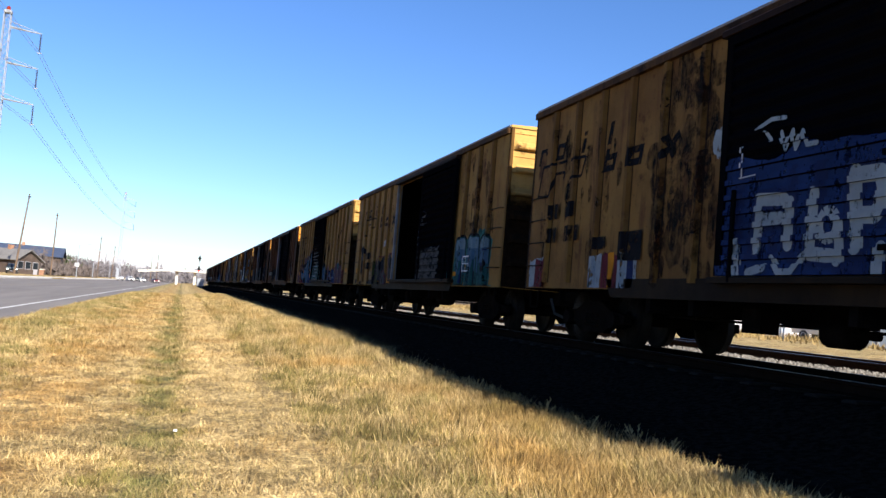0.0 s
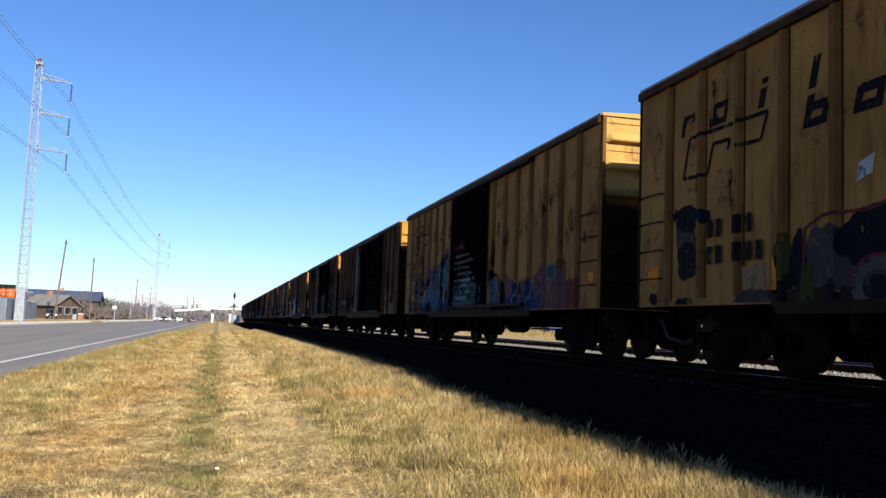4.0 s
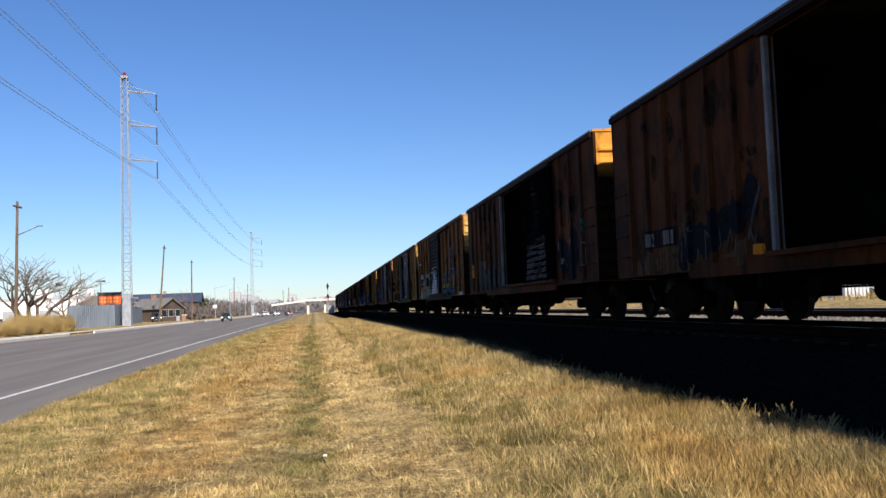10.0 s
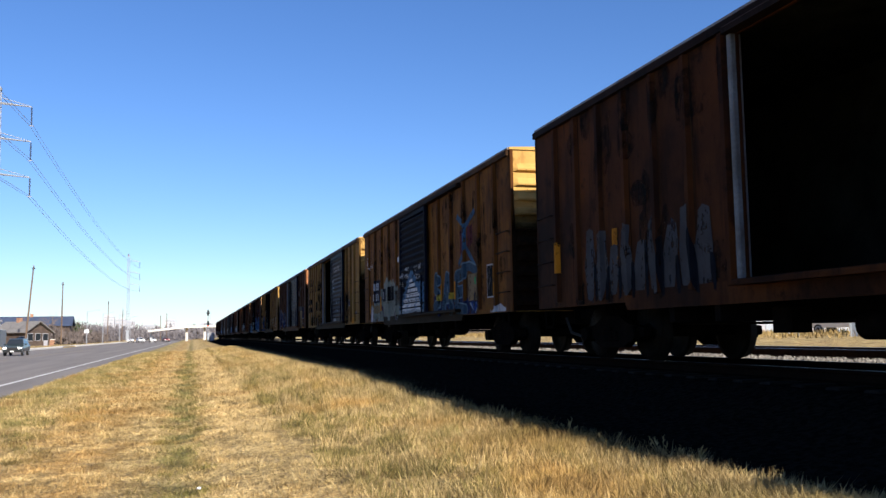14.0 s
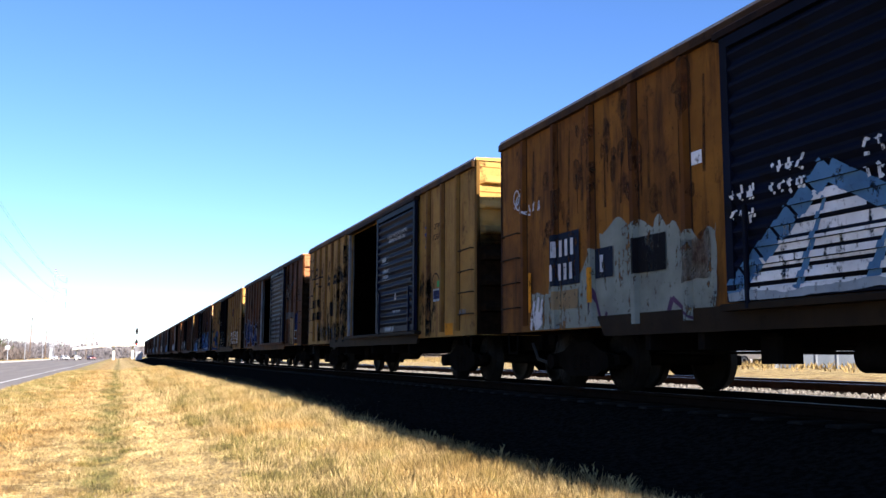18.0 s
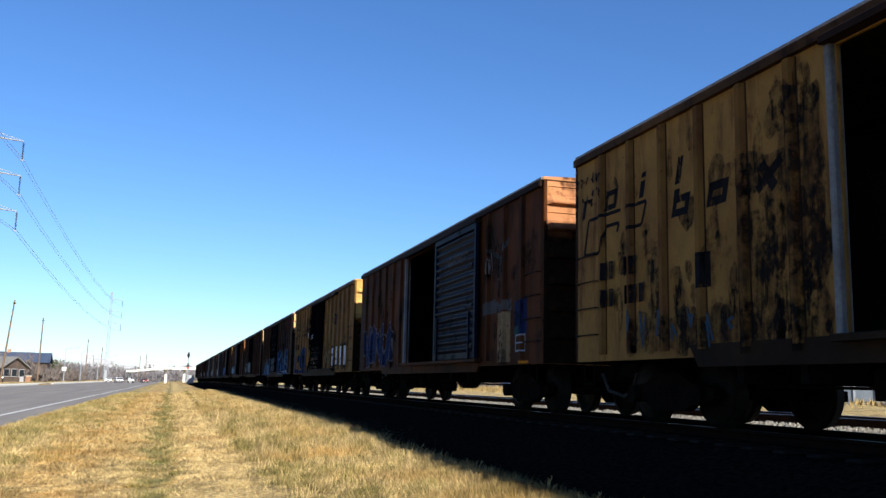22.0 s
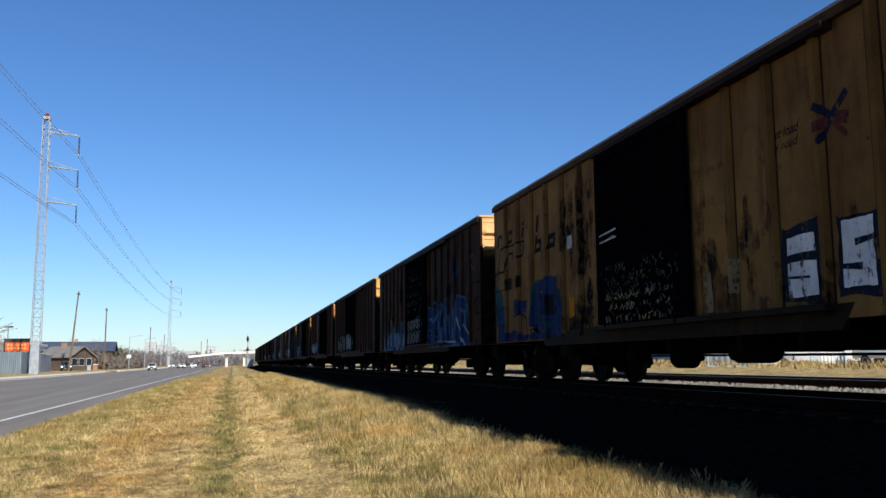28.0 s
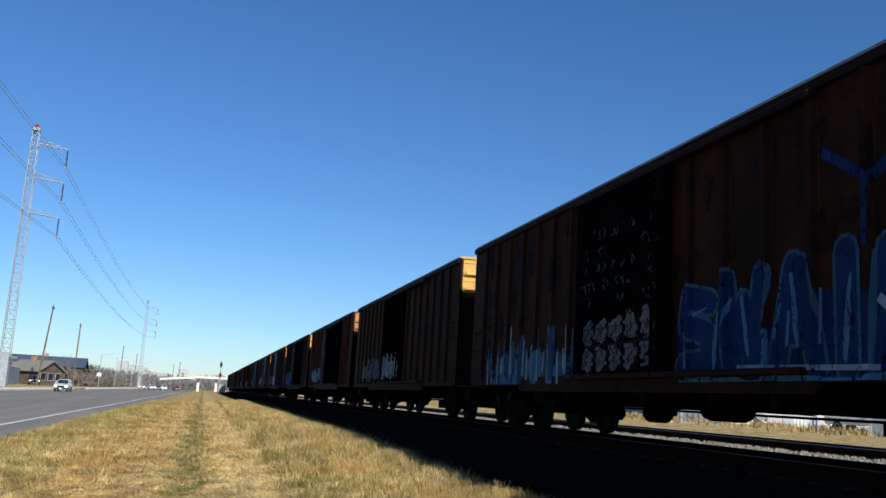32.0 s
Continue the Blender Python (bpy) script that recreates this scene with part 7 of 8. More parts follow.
def lattice_mast(s, w0, w1, z0, z1, bays):
    """Crossed bracing between four legs and two heights."""
    at = lambda k: (w0 + (w1 - w0) * k / bays, z0 + (z1 - z0) * k / bays)
    for k in range(bays):
        (wa, za), (wb, zb) = at(k), at(k + 1)
        ca = [(-wa, -wa, za), (wa, -wa, za), (wa, wa, za), (-wa, wa, za)]
        cb = [(-wb, -wb, zb), (wb, -wb, zb), (wb, wb, zb), (-wb, wb, zb)]
        for i in range(4):
            j = (i + 1) % 4
            s.tube(ca[i], cb[j], 0.032, n=4, caps=False)
            s.tube(cb[i], cb[j], 0.028, n=4, caps=False)


def pylon():
    p = thing("transmission_tower", "tall slender galvanised lattice power tower with three arms", "power tower", "power towers", at=TOWER)
    for sx, sy in ((-1, -1), (1, -1), (1, 1), (-1, 1)):
        part("leg", Shape().tube((sx * 0.58, sy * 0.58, 4.0), (sx * 0.40, sy * 0.40, 35.0), 0.06, n=4), GALV, p)
    s = Shape()
    lattice_mast(s, 0.58, 0.40, 4.0, 35.0, 25)
    tagged(part("bracing", s, GALV, p), kind="stuff")
    part("foot", Shape().sweep([(-0.62, -0.62), (0.62, -0.62), (0.62, 0.62), (-0.62, 0.62)], [lambda x, y, z=z, k=k: (x * k, y * k, z) for z, k in ((-0.1, 0.98), (0.3, 0.95), (4.6, 0.85))]), GALV, p, "pale solid lower shaft")
    part("cap", Shape().box(-0.5, 0.5, -0.5, 0.5, 35.0, 35.4, 0.1), GALV, p)
    part("beacon", Shape().lathe([(0.05, 35.4), (0.25, 35.45), (0.25, 35.8), (0.1, 35.95)], 10, "z"), SPRAY["red"], p, "faded red beacon")
    for z in ARM_Z:
        part("arm", Shape().tube((0.5, -0.35, z), (4.3, 0, z - 0.35), 0.10, 0.06, 6).tube((0.5, 0.35, z), (4.3, 0, z - 0.35), 0.10, 0.06, 6).tube((0.5, 0, z + 0.75), (4.3, 0, z - 0.3), 0.06, 0.04, 6), GALV, p)
        st = Shape()
        for k in range(14):
            st.lathe([(0.05, z - 0.5 - 0.17 * k), (0.15, z - 0.55 - 0.17 * k), (0.05, z - 0.62 - 0.17 * k)], 8, "z")
        st.tube((0, 0, z - 0.35), (0, 0, z - 2.95), 0.035, n=5)
        part("yoke", Shape().box(4.0, 4.6, -0.05, 0.05, z - 3.0, z - 2.9), GALV, p)
        part("insulator", st, PORCELAIN, p, "dark string of insulator discs", at=(4.3, 0, 0))
    for y in (-122.0, 385.0):
        copy_thing(p, Matrix.Translation((TOWER.x, y, TOWER.z)))


ARM_Z = (33.2, 28.4, 23.5)


def catenary(a, b, sag, r, n=40):
    a, b = Vector(a), Vector(b)
    pts = [a.lerp(b, k / n) - Vector((0, 0, sag * 4 * (k / n) * (1 - k / n))) for k in range(n + 1)]
    return Shape().sweep([(-r, -r), (r, -r), (r, r), (-r, r)], [lambda x, z, p=p: (p.x + x, p.y, p.z + z) for p in pts])


SPANS = ((TOWER.y, -122.0, 3.0), (TOWER.y, 385.0, 3.2))


def wires():
    """Twin conductors from tower to tower."""
    for z in ARM_Z:
        for off in (-0.22, 0.22):
            for a, b, sag in SPANS:
                ends = [(TOWER.x + 4.3 + off, y, TOWER.z + z - 2.92) for y in (a, b)]
                solid("power_line", catenary(*ends, sag, 0.018), CABLE, "thin aluminium power line in a long sag", "power line", "power lines")


def wood_pole(x, y, h, lean=(0, 0), arm=True, lamp=False, r=0.17, label="weathered wooden utility pole"):
    p = thing("utility_pole", label, "utility pole", "poles along the road", at=(x, y, ground_z(x)))
    top = Vector((lean[0], lean[1], h))
    part("pole", Shape().tube((0, 0, -0.4), top, r, r * 0.65, 10), WOOD_POLE, p)
    if arm:
        part("crossarm", Shape().box(-0.9, 0.9, -0.06, 0.06, -0.08, 0.08), WOOD_POLE, p, at=Matrix.Translation(top - Vector((0, 0, 0.5))) @ pose(0, 0, 0, 0, 0, 84))
    if lamp:
        part("bracket", Shape().tube(top * 0.74, top * 0.77 + Vector((2.0, 0, 0.5)), 0.05, 0.035, 6), WOOD_POLE, p)
        part("lamp_head", Shape().box(1.8, 2.3, -0.1, 0.1, -0.06, 0.06, 0.02), FENCE_GREY, p, at=top * 0.77 + Vector((0, 0, 0.5)))
    return p


def street_lamp(x, y, h):
    p = thing("street_lamp", "slim pale steel street lamp beside the road", "street lamp", "street lamps", at=(x, y, ground_z(x)))
    part("pole", Shape().tube((0, 0, 0), (0, 0, h), 0.11, 0.06, 8), GALV, p)
    part("arm", Shape().tube((0, 0, h - 0.2), (2.4, 0, h + 0.3), 0.05, 0.035, 6), GALV, p)
    part("lamp_head", Shape().box(2.2, 2.95, -0.13, 0.13, h + 0.24, h + 0.36, 0.03), GALV, p)


def bare_tree(x, y, h, seed, spread=1.0, stems=5, z=None):
    rng = random.Random(seed)
    t = thing("bare_tree", "leafless spreading tree with several thin trunks", "tree", "bare trees", at=(x, y, ground_z(x) if z is None else z))
    limbs, twigs = Shape(), Shape()

    def grow(p, d, length, r, depth):
        n = 3
        for k in range(n):
            q = p + d * (length / n)
            (limbs if depth < 3 else twigs).tube(p, q, max(0.012, r * (1 - 0.25 * k / n)), max(0.010, r * (1 - 0.25 * (k + 1) / n)), 5 if depth < 3 else 3, caps=False)
            p = q
            d = (d + Vector((rng.uniform(-0.18, 0.18), rng.uniform(-0.18, 0.18), rng.uniform(-0.04, 0.12)))).normalized()
        if depth < 5:
            for _ in range(3 if depth < 4 else 2):
                e = (d + Vector((rng.uniform(-0.75, 0.75) * spread, rng.uniform(-0.75, 0.75) * spread, rng.uniform(-0.25, 0.35)))).normalized()
                grow(p, e, length * rng.uniform(0.6, 0.85), r * 0.55, depth + 1)

    for k in range(stems):
        a = 6.283 * k / stems + rng.uniform(-0.4, 0.4)
        d = Vector((0.42 * spread * math.cos(a), 0.42 * spread * math.sin(a), 1)).normalized()
        grow(Vector((0.15 * math.cos(a), 0.15 * math.sin(a), -0.1)), d, h * 0.30, h * 0.021, 1)
    part("trunk", limbs, BARK, t)
    part("crown", twigs, TWIG, t, "fine bare twigs")
    return t


def scrub_mass(name, x0, x1, y0, y1, h, n, seed, material, label, category="scrub", size=(0.10, 0.5)):
    """A thicket of thin upright slivers with an uneven outline."""
    rng = np.random.default_rng(seed)
    x, y = rng.uniform(x0, x1, n), rng.uniform(y0, y1, n)
    hump = 0.55 + 0.45 * np.sin(x * 0.31 + seed) * np.cos(y * 0.17 + seed * 2) + 0.15 * np.sin(x * 1.3) * np.sin(y * 0.9)
    top = h * np.clip(hump, 0.25, 1.1)
    z = rng.random(n) ** 0.8 * top
    base = np.array([ground_z(float(v)) for v in x])
    w, l = rng.uniform(size[0], size[0] * 3, n), rng.uniform(size[1], size[1] * 2.2, n)
    a = rng.uniform(0, 6.283, n)
    lx, ly = rng.normal(0, 0.35, n) * l, rng.normal(0, 0.35, n) * l
    dx, dy = np.cos(a) * w, np.sin(a) * w
    z0 = base + z
    v = np.stack([np.stack([x - dx, y - dy, z0], -1), np.stack([x + dx, y + dy, z0], -1), np.stack([x + lx, y + ly, z0 + l], -1)], 1)
    return tagged(new(name, quads(name, v, material, 3)), label, category, kind="stuff")


def tuft(x, y, r, h, seed):
    rng = np.random.default_rng(seed)
    n = 1400
    a, q = rng.uniform(0, 6.283, n), np.sqrt(rng.random(n)) * r
    bx, by = q * np.cos(a), q * np.sin(a)
    hh = h * rng.uniform(0.5, 1.1, n) * (1 - 0.4 * (q / r) ** 2)
    tx, ty = bx * 1.5 + rng.normal(0, 0.1, n), by * 1.5 + rng.normal(0, 0.1, n)
    w = 0.02
    v = np.stack([np.stack([bx - w, by, 0 * bx], -1), np.stack([bx + w, by + w, 0 * bx], -1), np.stack([tx, ty, hh], -1)], 1)
    ob = new("ornamental_grass", quads("ornamental_grass", v, TALL_GRASS, 3))
    ob.matrix_basis = Matrix.Translation((x, y, ground_z(x) - 0.02))
    tagged(ob, "clump of tall golden dry grass by the kerb", "grass clump", "grass clumps by the kerb", "stuff")


def fence():
    """Tall grey sheet-metal fence round a yard, corner by the tower."""
    f = thing("metal_fence", "tall grey corrugated sheet-metal fence round a yard", "fence", at=(0, 0, 0))
    for (ax, ay), (bx, by), n in (((-31.0, 118.5), (-26.6, 124.5), 8), ((-26.6, 124.5), (-31.0, 168.0), 20)):
        d = Vector((bx - ax, by - ay, 0))
        for k in range(n):
            p = Vector((ax, ay, 0.22)) + d * (k / n)
            h = math.degrees(math.atan2(d.y, d.x))
            w = d.length / n
            wave = [(w * j / 12, (-0.03, -0.03, 0.01, 0.01)[j % 4]) for j in range(13)]
            s = Shape().sweep(wave + [(w, 0.03), (0, 0.03)], [lambda x, y, z=z: (x, y, z) for z in (0.05, 3.05)])
            part("panel", s, FENCE_GREY, f, at=Matrix.Translation(p) @ pose(0, 0, 0, 0, 0, h))
            part("post", Shape().box(-0.05, 0.05, 0.02, 0.12, 0, 3.15), GALV, f, at=Matrix.Translation(p) @ pose(0, 0, 0, 0, 0, h))


def sign_board():
    p = thing("shop_sign", "black roadside sign cabinet with an orange-red face on two posts", "sign", at=(-34.0, 156.0, 0.25))
    part("board", Shape().box(-2.0, 2.0, -0.12, 0.12, 3.45, 5.6, 0.05), BLACK, p, "black sign cabinet")
    part("face", Shape().box(-1.72, 1.85, -0.16, -0.122, 3.55, 4.95), SIGN_ORANGE, p, "orange-red sign face")
    for z in (3.85, 4.4):
        for k in range(6):
            part("mark", Shape().box(-1.45 + 0.5 * k, -1.12 + 0.5 * k, -0.18, -0.162, z, z + 0.34), SIGN_PALE, p)
    for x in (-1.5, 1.5):
        part("post", Shape().box(x - 0.12, x + 0.12, -0.1, 0.1, 0, 3.75), GALV, p)


def wall_window(parent, x, z, w, h, y, material=GLASS):
    win = part("window", Shape().box(x - w / 2 - 0.08, x + w / 2 + 0.08, y - 0.05, y + 0.02, z - 0.08, z + h + 0.08), HAZE, parent)
    part("pane", Shape().box(x - w / 2, x + w / 2, y - 0.07, y - 0.055, z, z + h), material, win)


def warehouse():
    b = thing("warehouse", "long low white warehouse with a flat roof", "building", at=(-74.0, 186.0, 0.25))
    part("wall", Shape().box(-26, 33, 0, 30, 0, 5.3), WHITE, b)
    part("roof", Shape().box(-26.3, 33.3, -0.3, 30.3, 5.305, 5.85, 0.1), HAZE, b, "pale roof edge")
    for k in range(7):
        part("roll_door", Shape().box(-22 + 7 * k, -18.5 + 7 * k, -0.06, -0.005, 0, 3.2), GREY_METAL, b)
    for x, w, h in ((-12, 1.6, 1.4), (6, 1.2, 1.0), (18, 2.0, 1.6), (25, 1.0, 1.2), (27.6, 1.5, 1.5)):
        part("roof_unit", Shape().box(x, x + w, 5, 6.5, 5.855, 5.855 + h, 0.1), WHITE, b, "white rooftop unit")
    # a darker neighbour with a shallow roof
    c = thing("shed", "dark brown low shed behind the yard", "building", at=(-41.0, 182.0, 0.2))
    part("wall", Shape().box(-4.5, 3.5, 0, 12, 0, 4.0), BRICK_RED, c)
    part("roof", Shape().sweep([(-5, 4.0), (4, 4.0), (4, 4.2), (-0.5, 6.0), (-5, 4.2)], [lambda x, z, y=y: (x, y, z) for y in (-0.4, 12.4)]), ROOF_GREY, c)


DARK_WALL = two_tone("dark_brown_siding", (0.10, 0.075, 0.06), (0.07, 0.05, 0.04), 1, 0.9)


def house(x, y, w, d, h, rise, turn, label, wall=None, top=None):
    b = thing("house", label, "house", "houses across the road", at=pose(x, y, ground_z(x), 0, 0, turn))
    part("wall", Shape().box(-w / 2, w / 2, -d / 2, d / 2, 0, h), wall or BRICK_RED, b)
    part("gable", Shape().add([(-w / 2, -d / 2, h), (w / 2, -d / 2, h), (0, -d / 2, h + rise * 0.95), (-w / 2, d / 2, h), (w / 2, d / 2, h), (0, d / 2, h + rise * 0.95)],
                              [(0, 1, 2), (5, 4, 3), (0, 2, 5, 3), (1, 4, 5, 2)]), wall or BRICK_RED, b)
    e = 0.6
    part("roof", Shape().sweep([(-w / 2 - e, h - 0.15), (0, h + rise), (w / 2 + e, h - 0.15), (w / 2 + e, h + 0.05), (0, h + rise + 0.22), (-w / 2 - e, h + 0.05)],
                               [lambda a, z, yy=yy: (a, yy, z) for yy in (-d / 2 - e, d / 2 + e)]), top or ROOF_GREY, b, "low shingle roof")
    part("chimney", Shape().box(-0.4, 0.4, 0.5, 1.2, h + rise * 0.5, h + rise + 0.9), BRICK_RED, b)
    for k in range(3):
        wall_window(b, -w / 2 + w * (k + 0.6) / 3.2, 1.0, 1.3, 1.3, -d / 2)
    part("door", Shape().box(w / 2 - 1.6, w / 2 - 0.6, -d / 2 - 0.06, -d / 2 - 0.005, 0, 2.1), HAZE, b)
    return b


def overpass():
    b = thing("overpass", "white concrete road bridge crossing in the distance", "bridge", at=(0, 0, 0))
    deck = [(-15.5, 337.0, 3.6), (-10, 338, 4.2), (-2.5, 340, 5.0), (14, 344, 5.3), (60, 352, 4.6)]
    for (xa, ya, za), (xb, yb, zb) in zip(deck, deck[1:]):
        s = Shape().add([(xa, ya, za), (xb, yb, zb), (xb, yb, zb + 0.7), (xa, ya, za + 0.7), (xa, ya + 9, za), (xb, yb + 9, zb), (xb, yb + 9, zb + 0.7), (xa, ya + 9, za + 0.7)],
                        [(0, 1, 2, 3), (7, 6, 5, 4), (3, 2, 6, 7), (0, 4, 5, 1), (0, 3, 7, 4), (1, 5, 6, 2)])
        part("deck", s, CONCRETE, b)
    for x, y in ((-14.5, 339.5), (-2.0, 341.5), (4.5, 343), (16, 346), (32, 349)):
        part("pier", Shape().box(x - 0.45, x + 0.45, y - 0.6 + 2, y + 0.6 + 2, 0, float(np.interp(x, [d[0] for d in deck], [d[2] for d in deck])) - 0.004, 0.1), CONCRETE, b)


def tower_block(x, y, w, h, floors, seed):
    b = thing("office_tower", "tower block on the far skyline, haze in its pale colour", "building", "far skyline", at=(x, y, 0))
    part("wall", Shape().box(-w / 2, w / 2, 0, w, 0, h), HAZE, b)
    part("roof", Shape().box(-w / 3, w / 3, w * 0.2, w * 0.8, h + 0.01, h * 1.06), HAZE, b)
    for k in range(floors):
        z = h * (k + 0.5) / floors
        part("window", Shape().box(-w * 0.44, w * 0.44, -0.35, -0.02, z, z + h / floors * 0.5), GREY_METAL, b)


def signal_mast():
    p = thing("railway_signal", "tall railway signal mast with two round heads, one showing red", "signal", at=(4.05, 246.0, 0.5))
    part("mast", Shape().tube((0, 0, 0), (0, 0, 8.6), 0.09, 0.08, 8), GALV, p)
    for z, lit in ((7.2, False), (4.3, True)):
        head = part("signal_head", Shape().lathe([(0.05, 0.0), (0.40, 0.03), (0.40, 0.10), (0.05, 0.12)], 20, "y").box(-0.22, 0.22, -0.02, 0.35, -0.75, 0.75, 0.05), BLACK, p, "black signal head with round backing", at=(0, -0.2, z + 0.3))
        for k in range(3):
            c = 0.45 - 0.45 * k
            part("hood", Shape().tube((0, -0.04, c), (0, -0.28, c - 0.02), 0.16, 0.15, 10, caps=False), BLACK, head)
            part("lens", Shape().lathe([(0.001, -0.03), (0.11, -0.025), (0.12, 0.0)], 12, "y"), RED_LIGHT if lit and k == 2 else GLASS, head, at=(0, 0, c))
    part("ladder", Shape().tube((0.3, 0.3, 0), (0.3, 0.12, 8.0), 0.025, n=5).tube((0.62, 0.3, 0), (0.62, 0.12, 8.0), 0.025, n=5), GALV, p)
    part("platform", Shape().box(-0.3, 0.9, -0.1, 0.8, 3.2, 3.25), GALV, p)
    part("equipment_case", Shape().box(0.4, 1.5, 0.5, 1.3, 0, 2.2, 0.04), HAZE, p, "pale equipment case")
    b = thing("signal_cabin", "pale grey trackside equipment cabin beside the signal", "cabin", at=(5.2, 268.0, 0.5))
    part("wall", Shape().box(-1.0, 1.0, 0, 2.0, 0, 2.2), GREY_METAL, b)
    part("roof", Shape().box(-1.12, 1.12, -0.12, 2.12, 2.205, 2.32, 0.03), GREY_METAL, b)
    part("door", Shape().box(-0.4, 0.5, -0.05, -0.005, 0.1, 1.95), GREY_METAL, b)


def vehicle(label, paint, suv=True, group="", pickup=False):
    """A car 4.8 m long, nose towards -y."""
    v = thing("car", label, "car", group)
    h = 1.75 if suv else 1.45
    prof = [(-2.35, 0.45), (-2.4, 0.7), (-2.3, 0.98), (-1.1, 1.08), (2.25, 1.08), (2.4, 0.95), (2.4, 0.45)]
    s = Shape()
    n = len(prof)
    for y, ws in (((0), (0.86, 0.92)),):
        vs = [(sx * (0.92 if 0.5 < z < 1.05 else 0.87), y, z) for sx in (-1, 1) for y, z in prof]
        s.add(vs, [tuple(range(n)), tuple(range(2 * n - 1, n - 1, -1))] + [(i, n + i, n + (i + 1) % n, (i + 1) % n) for i in range(n)])
    part("body", s, paint, v)
    back = 0.6 if pickup else (2.2 if suv else 1.6)
    cab = [(-1.15, 1.07), (-0.45, h - 0.06), (-0.2, h), (back - 0.35, h), (back, 1.07)]
    m = len(cab)
    vs = [(sx * (0.66 if z > 1.2 else 0.82), y, z) for sx in (-1, 1) for y, z in cab]
    part("cabin", Shape().add(vs, [tuple(range(m)), tuple(range(2 * m - 1, m - 1, -1))] + [(i, m + i, m + (i + 1) % m, (i + 1) % m) for i in range(m)]), paint, v)
    part("windscreen", Shape().add([(-0.74, -1.09, 1.15), (0.74, -1.09, 1.15), (0.62, -0.5, h - 0.1), (-0.62, -0.5, h - 0.1), (-0.74, -1.0, 1.13), (0.74, -1.0, 1.13), (0.62, -0.42, h - 0.12), (-0.62, -0.42, h - 0.12)],
                                   [(0, 1, 2, 3), (7, 6, 5, 4), (0, 4, 5, 1), (1, 5, 6, 2), (2, 6, 7, 3), (3, 7, 4, 0)]), GLASS, v, at=(0, -0.03, 0))
    for sx in (-1, 1):
        part("side_window", Shape().add([(sx * 0.825, -0.85, 1.15), (sx * 0.825, back - 0.25, 1.15), (sx * 0.685, back - 0.45, h - 0.14), (sx * 0.685, -0.35, h - 0.14), (sx * 0.78, -0.85, 1.15), (sx * 0.78, back - 0.25, 1.15), (sx * 0.64, back - 0.45, h - 0.14), (sx * 0.64, -0.35, h - 0.14)],
                                        [(0, 1, 2, 3), (7, 6, 5, 4), (0, 4, 5, 1), (1, 5, 6, 2), (2, 6, 7, 3), (3, 7, 4, 0)]), GLASS, v)
        part("headlight", Shape().box(sx * 0.7 - 0.17, sx * 0.7 + 0.17, -2.42, -2.36, 0.7, 0.86, 0.02), HEADLIGHT, v)
        part("tail_light", Shape().box(sx * 0.75 - 0.1, sx * 0.75 + 0.1, 2.38, 2.43, 0.72, 0.98), SPRAY["red"], v)
        part("mirror", Shape().box(sx * 0.98 - 0.09, sx * 0.98 + 0.09, -0.85, -0.72, 1.08, 1.24, 0.03), paint, v)
    part("grille", Shape().box(-0.45, 0.45, -2.425, -2.38, 0.55, 0.84), BLACK, v)
    part("bumper", Shape().box(-0.88, 0.88, -2.45, -2.3, 0.36, 0.54, 0.03), BLACK, v)
    part("plate", Shape().box(-0.16, 0.16, -2.465, -2.452, 0.4, 0.52), WHITE, v, "plain white plate")
    for y in (-1.45, 1.45):
        for sx in (-1, 1):
            w = part("wheel", Shape().lathe([(0.22, -0.1), (0.33, -0.11), (0.35, -0.06), (0.35, 0.06), (0.33, 0.11), (0.22, 0.1)], 18), DARK, v, at=(sx * 0.82, y, 0.35))
            part("rim", Shape().lathe([(0.02, -0.09), (0.2, -0.105), (0.215, -0.1), (0.215, 0.1), (0.2, 0.105), (0.02, 0.09)], 14), GALV, w)
    return v


def car_paint(name, c):
    m, nt, bsdf = shader(name, 0.3, 0.2)
    bsdf.inputs["Base Color"].default_value = (*c, 1)
    bsdf.inputs["Coat Weight"].default_value = 0.6
    return m


PAINTS = {k: car_paint(k + "_car_paint", c) for k, c in dict(dark=(0.03, 0.045, 0.05), silver=(0.42, 0.44, 0.46), white=(0.75, 0.75, 0.75), blue=(0.05, 0.08, 0.15), red=(0.25, 0.03, 0.03)).items()}

pylon()
wires()
wood_pole(-28.0, 89.0, 12.6, (0.2, 0), lamp=True)
wood_pole(-27.6, 165.5, 14.0, (1.0, 0.6), label="leaning weathered wooden utility pole")
wood_pole(-26.0, 197.0, 13.0, (0.1, 0))
wood_pole(-26.0, 300.0, 13.0, (0.2, 0))
wood_pole(-26.0, 360.0, 12.5, (0.3, 0))
for y in (375, 410):
    wood_pole(-10 - (y - 375) * 0.1, y, 11.5, (0.0, 0))
for x, y, h in ((-24.6, 330, 9.5), (-24.6, 270, 8.5), (-24.6, 230, 8.0), (-24.6, 385, 10)):
    street_lamp(x, y, h)
fence()
sign_board()
warehouse()
house(-31.4, 186.0, 6.4, 7.0, 2.6, 1.9, 58, "small brown house with a grey gabled roof", DARK_WALL)
house(-38.5, 245.0, 10.0, 17.0, 4.6, 2.2, 93, "dark long house with a low blue-grey roof", DARK_WALL, ROOF_BLUE)
house(-45.0, 300.0, 12.0, 9.0, 3.2, 2.4, 10, "far low house with a grey roof")
overpass()
signal_mast()
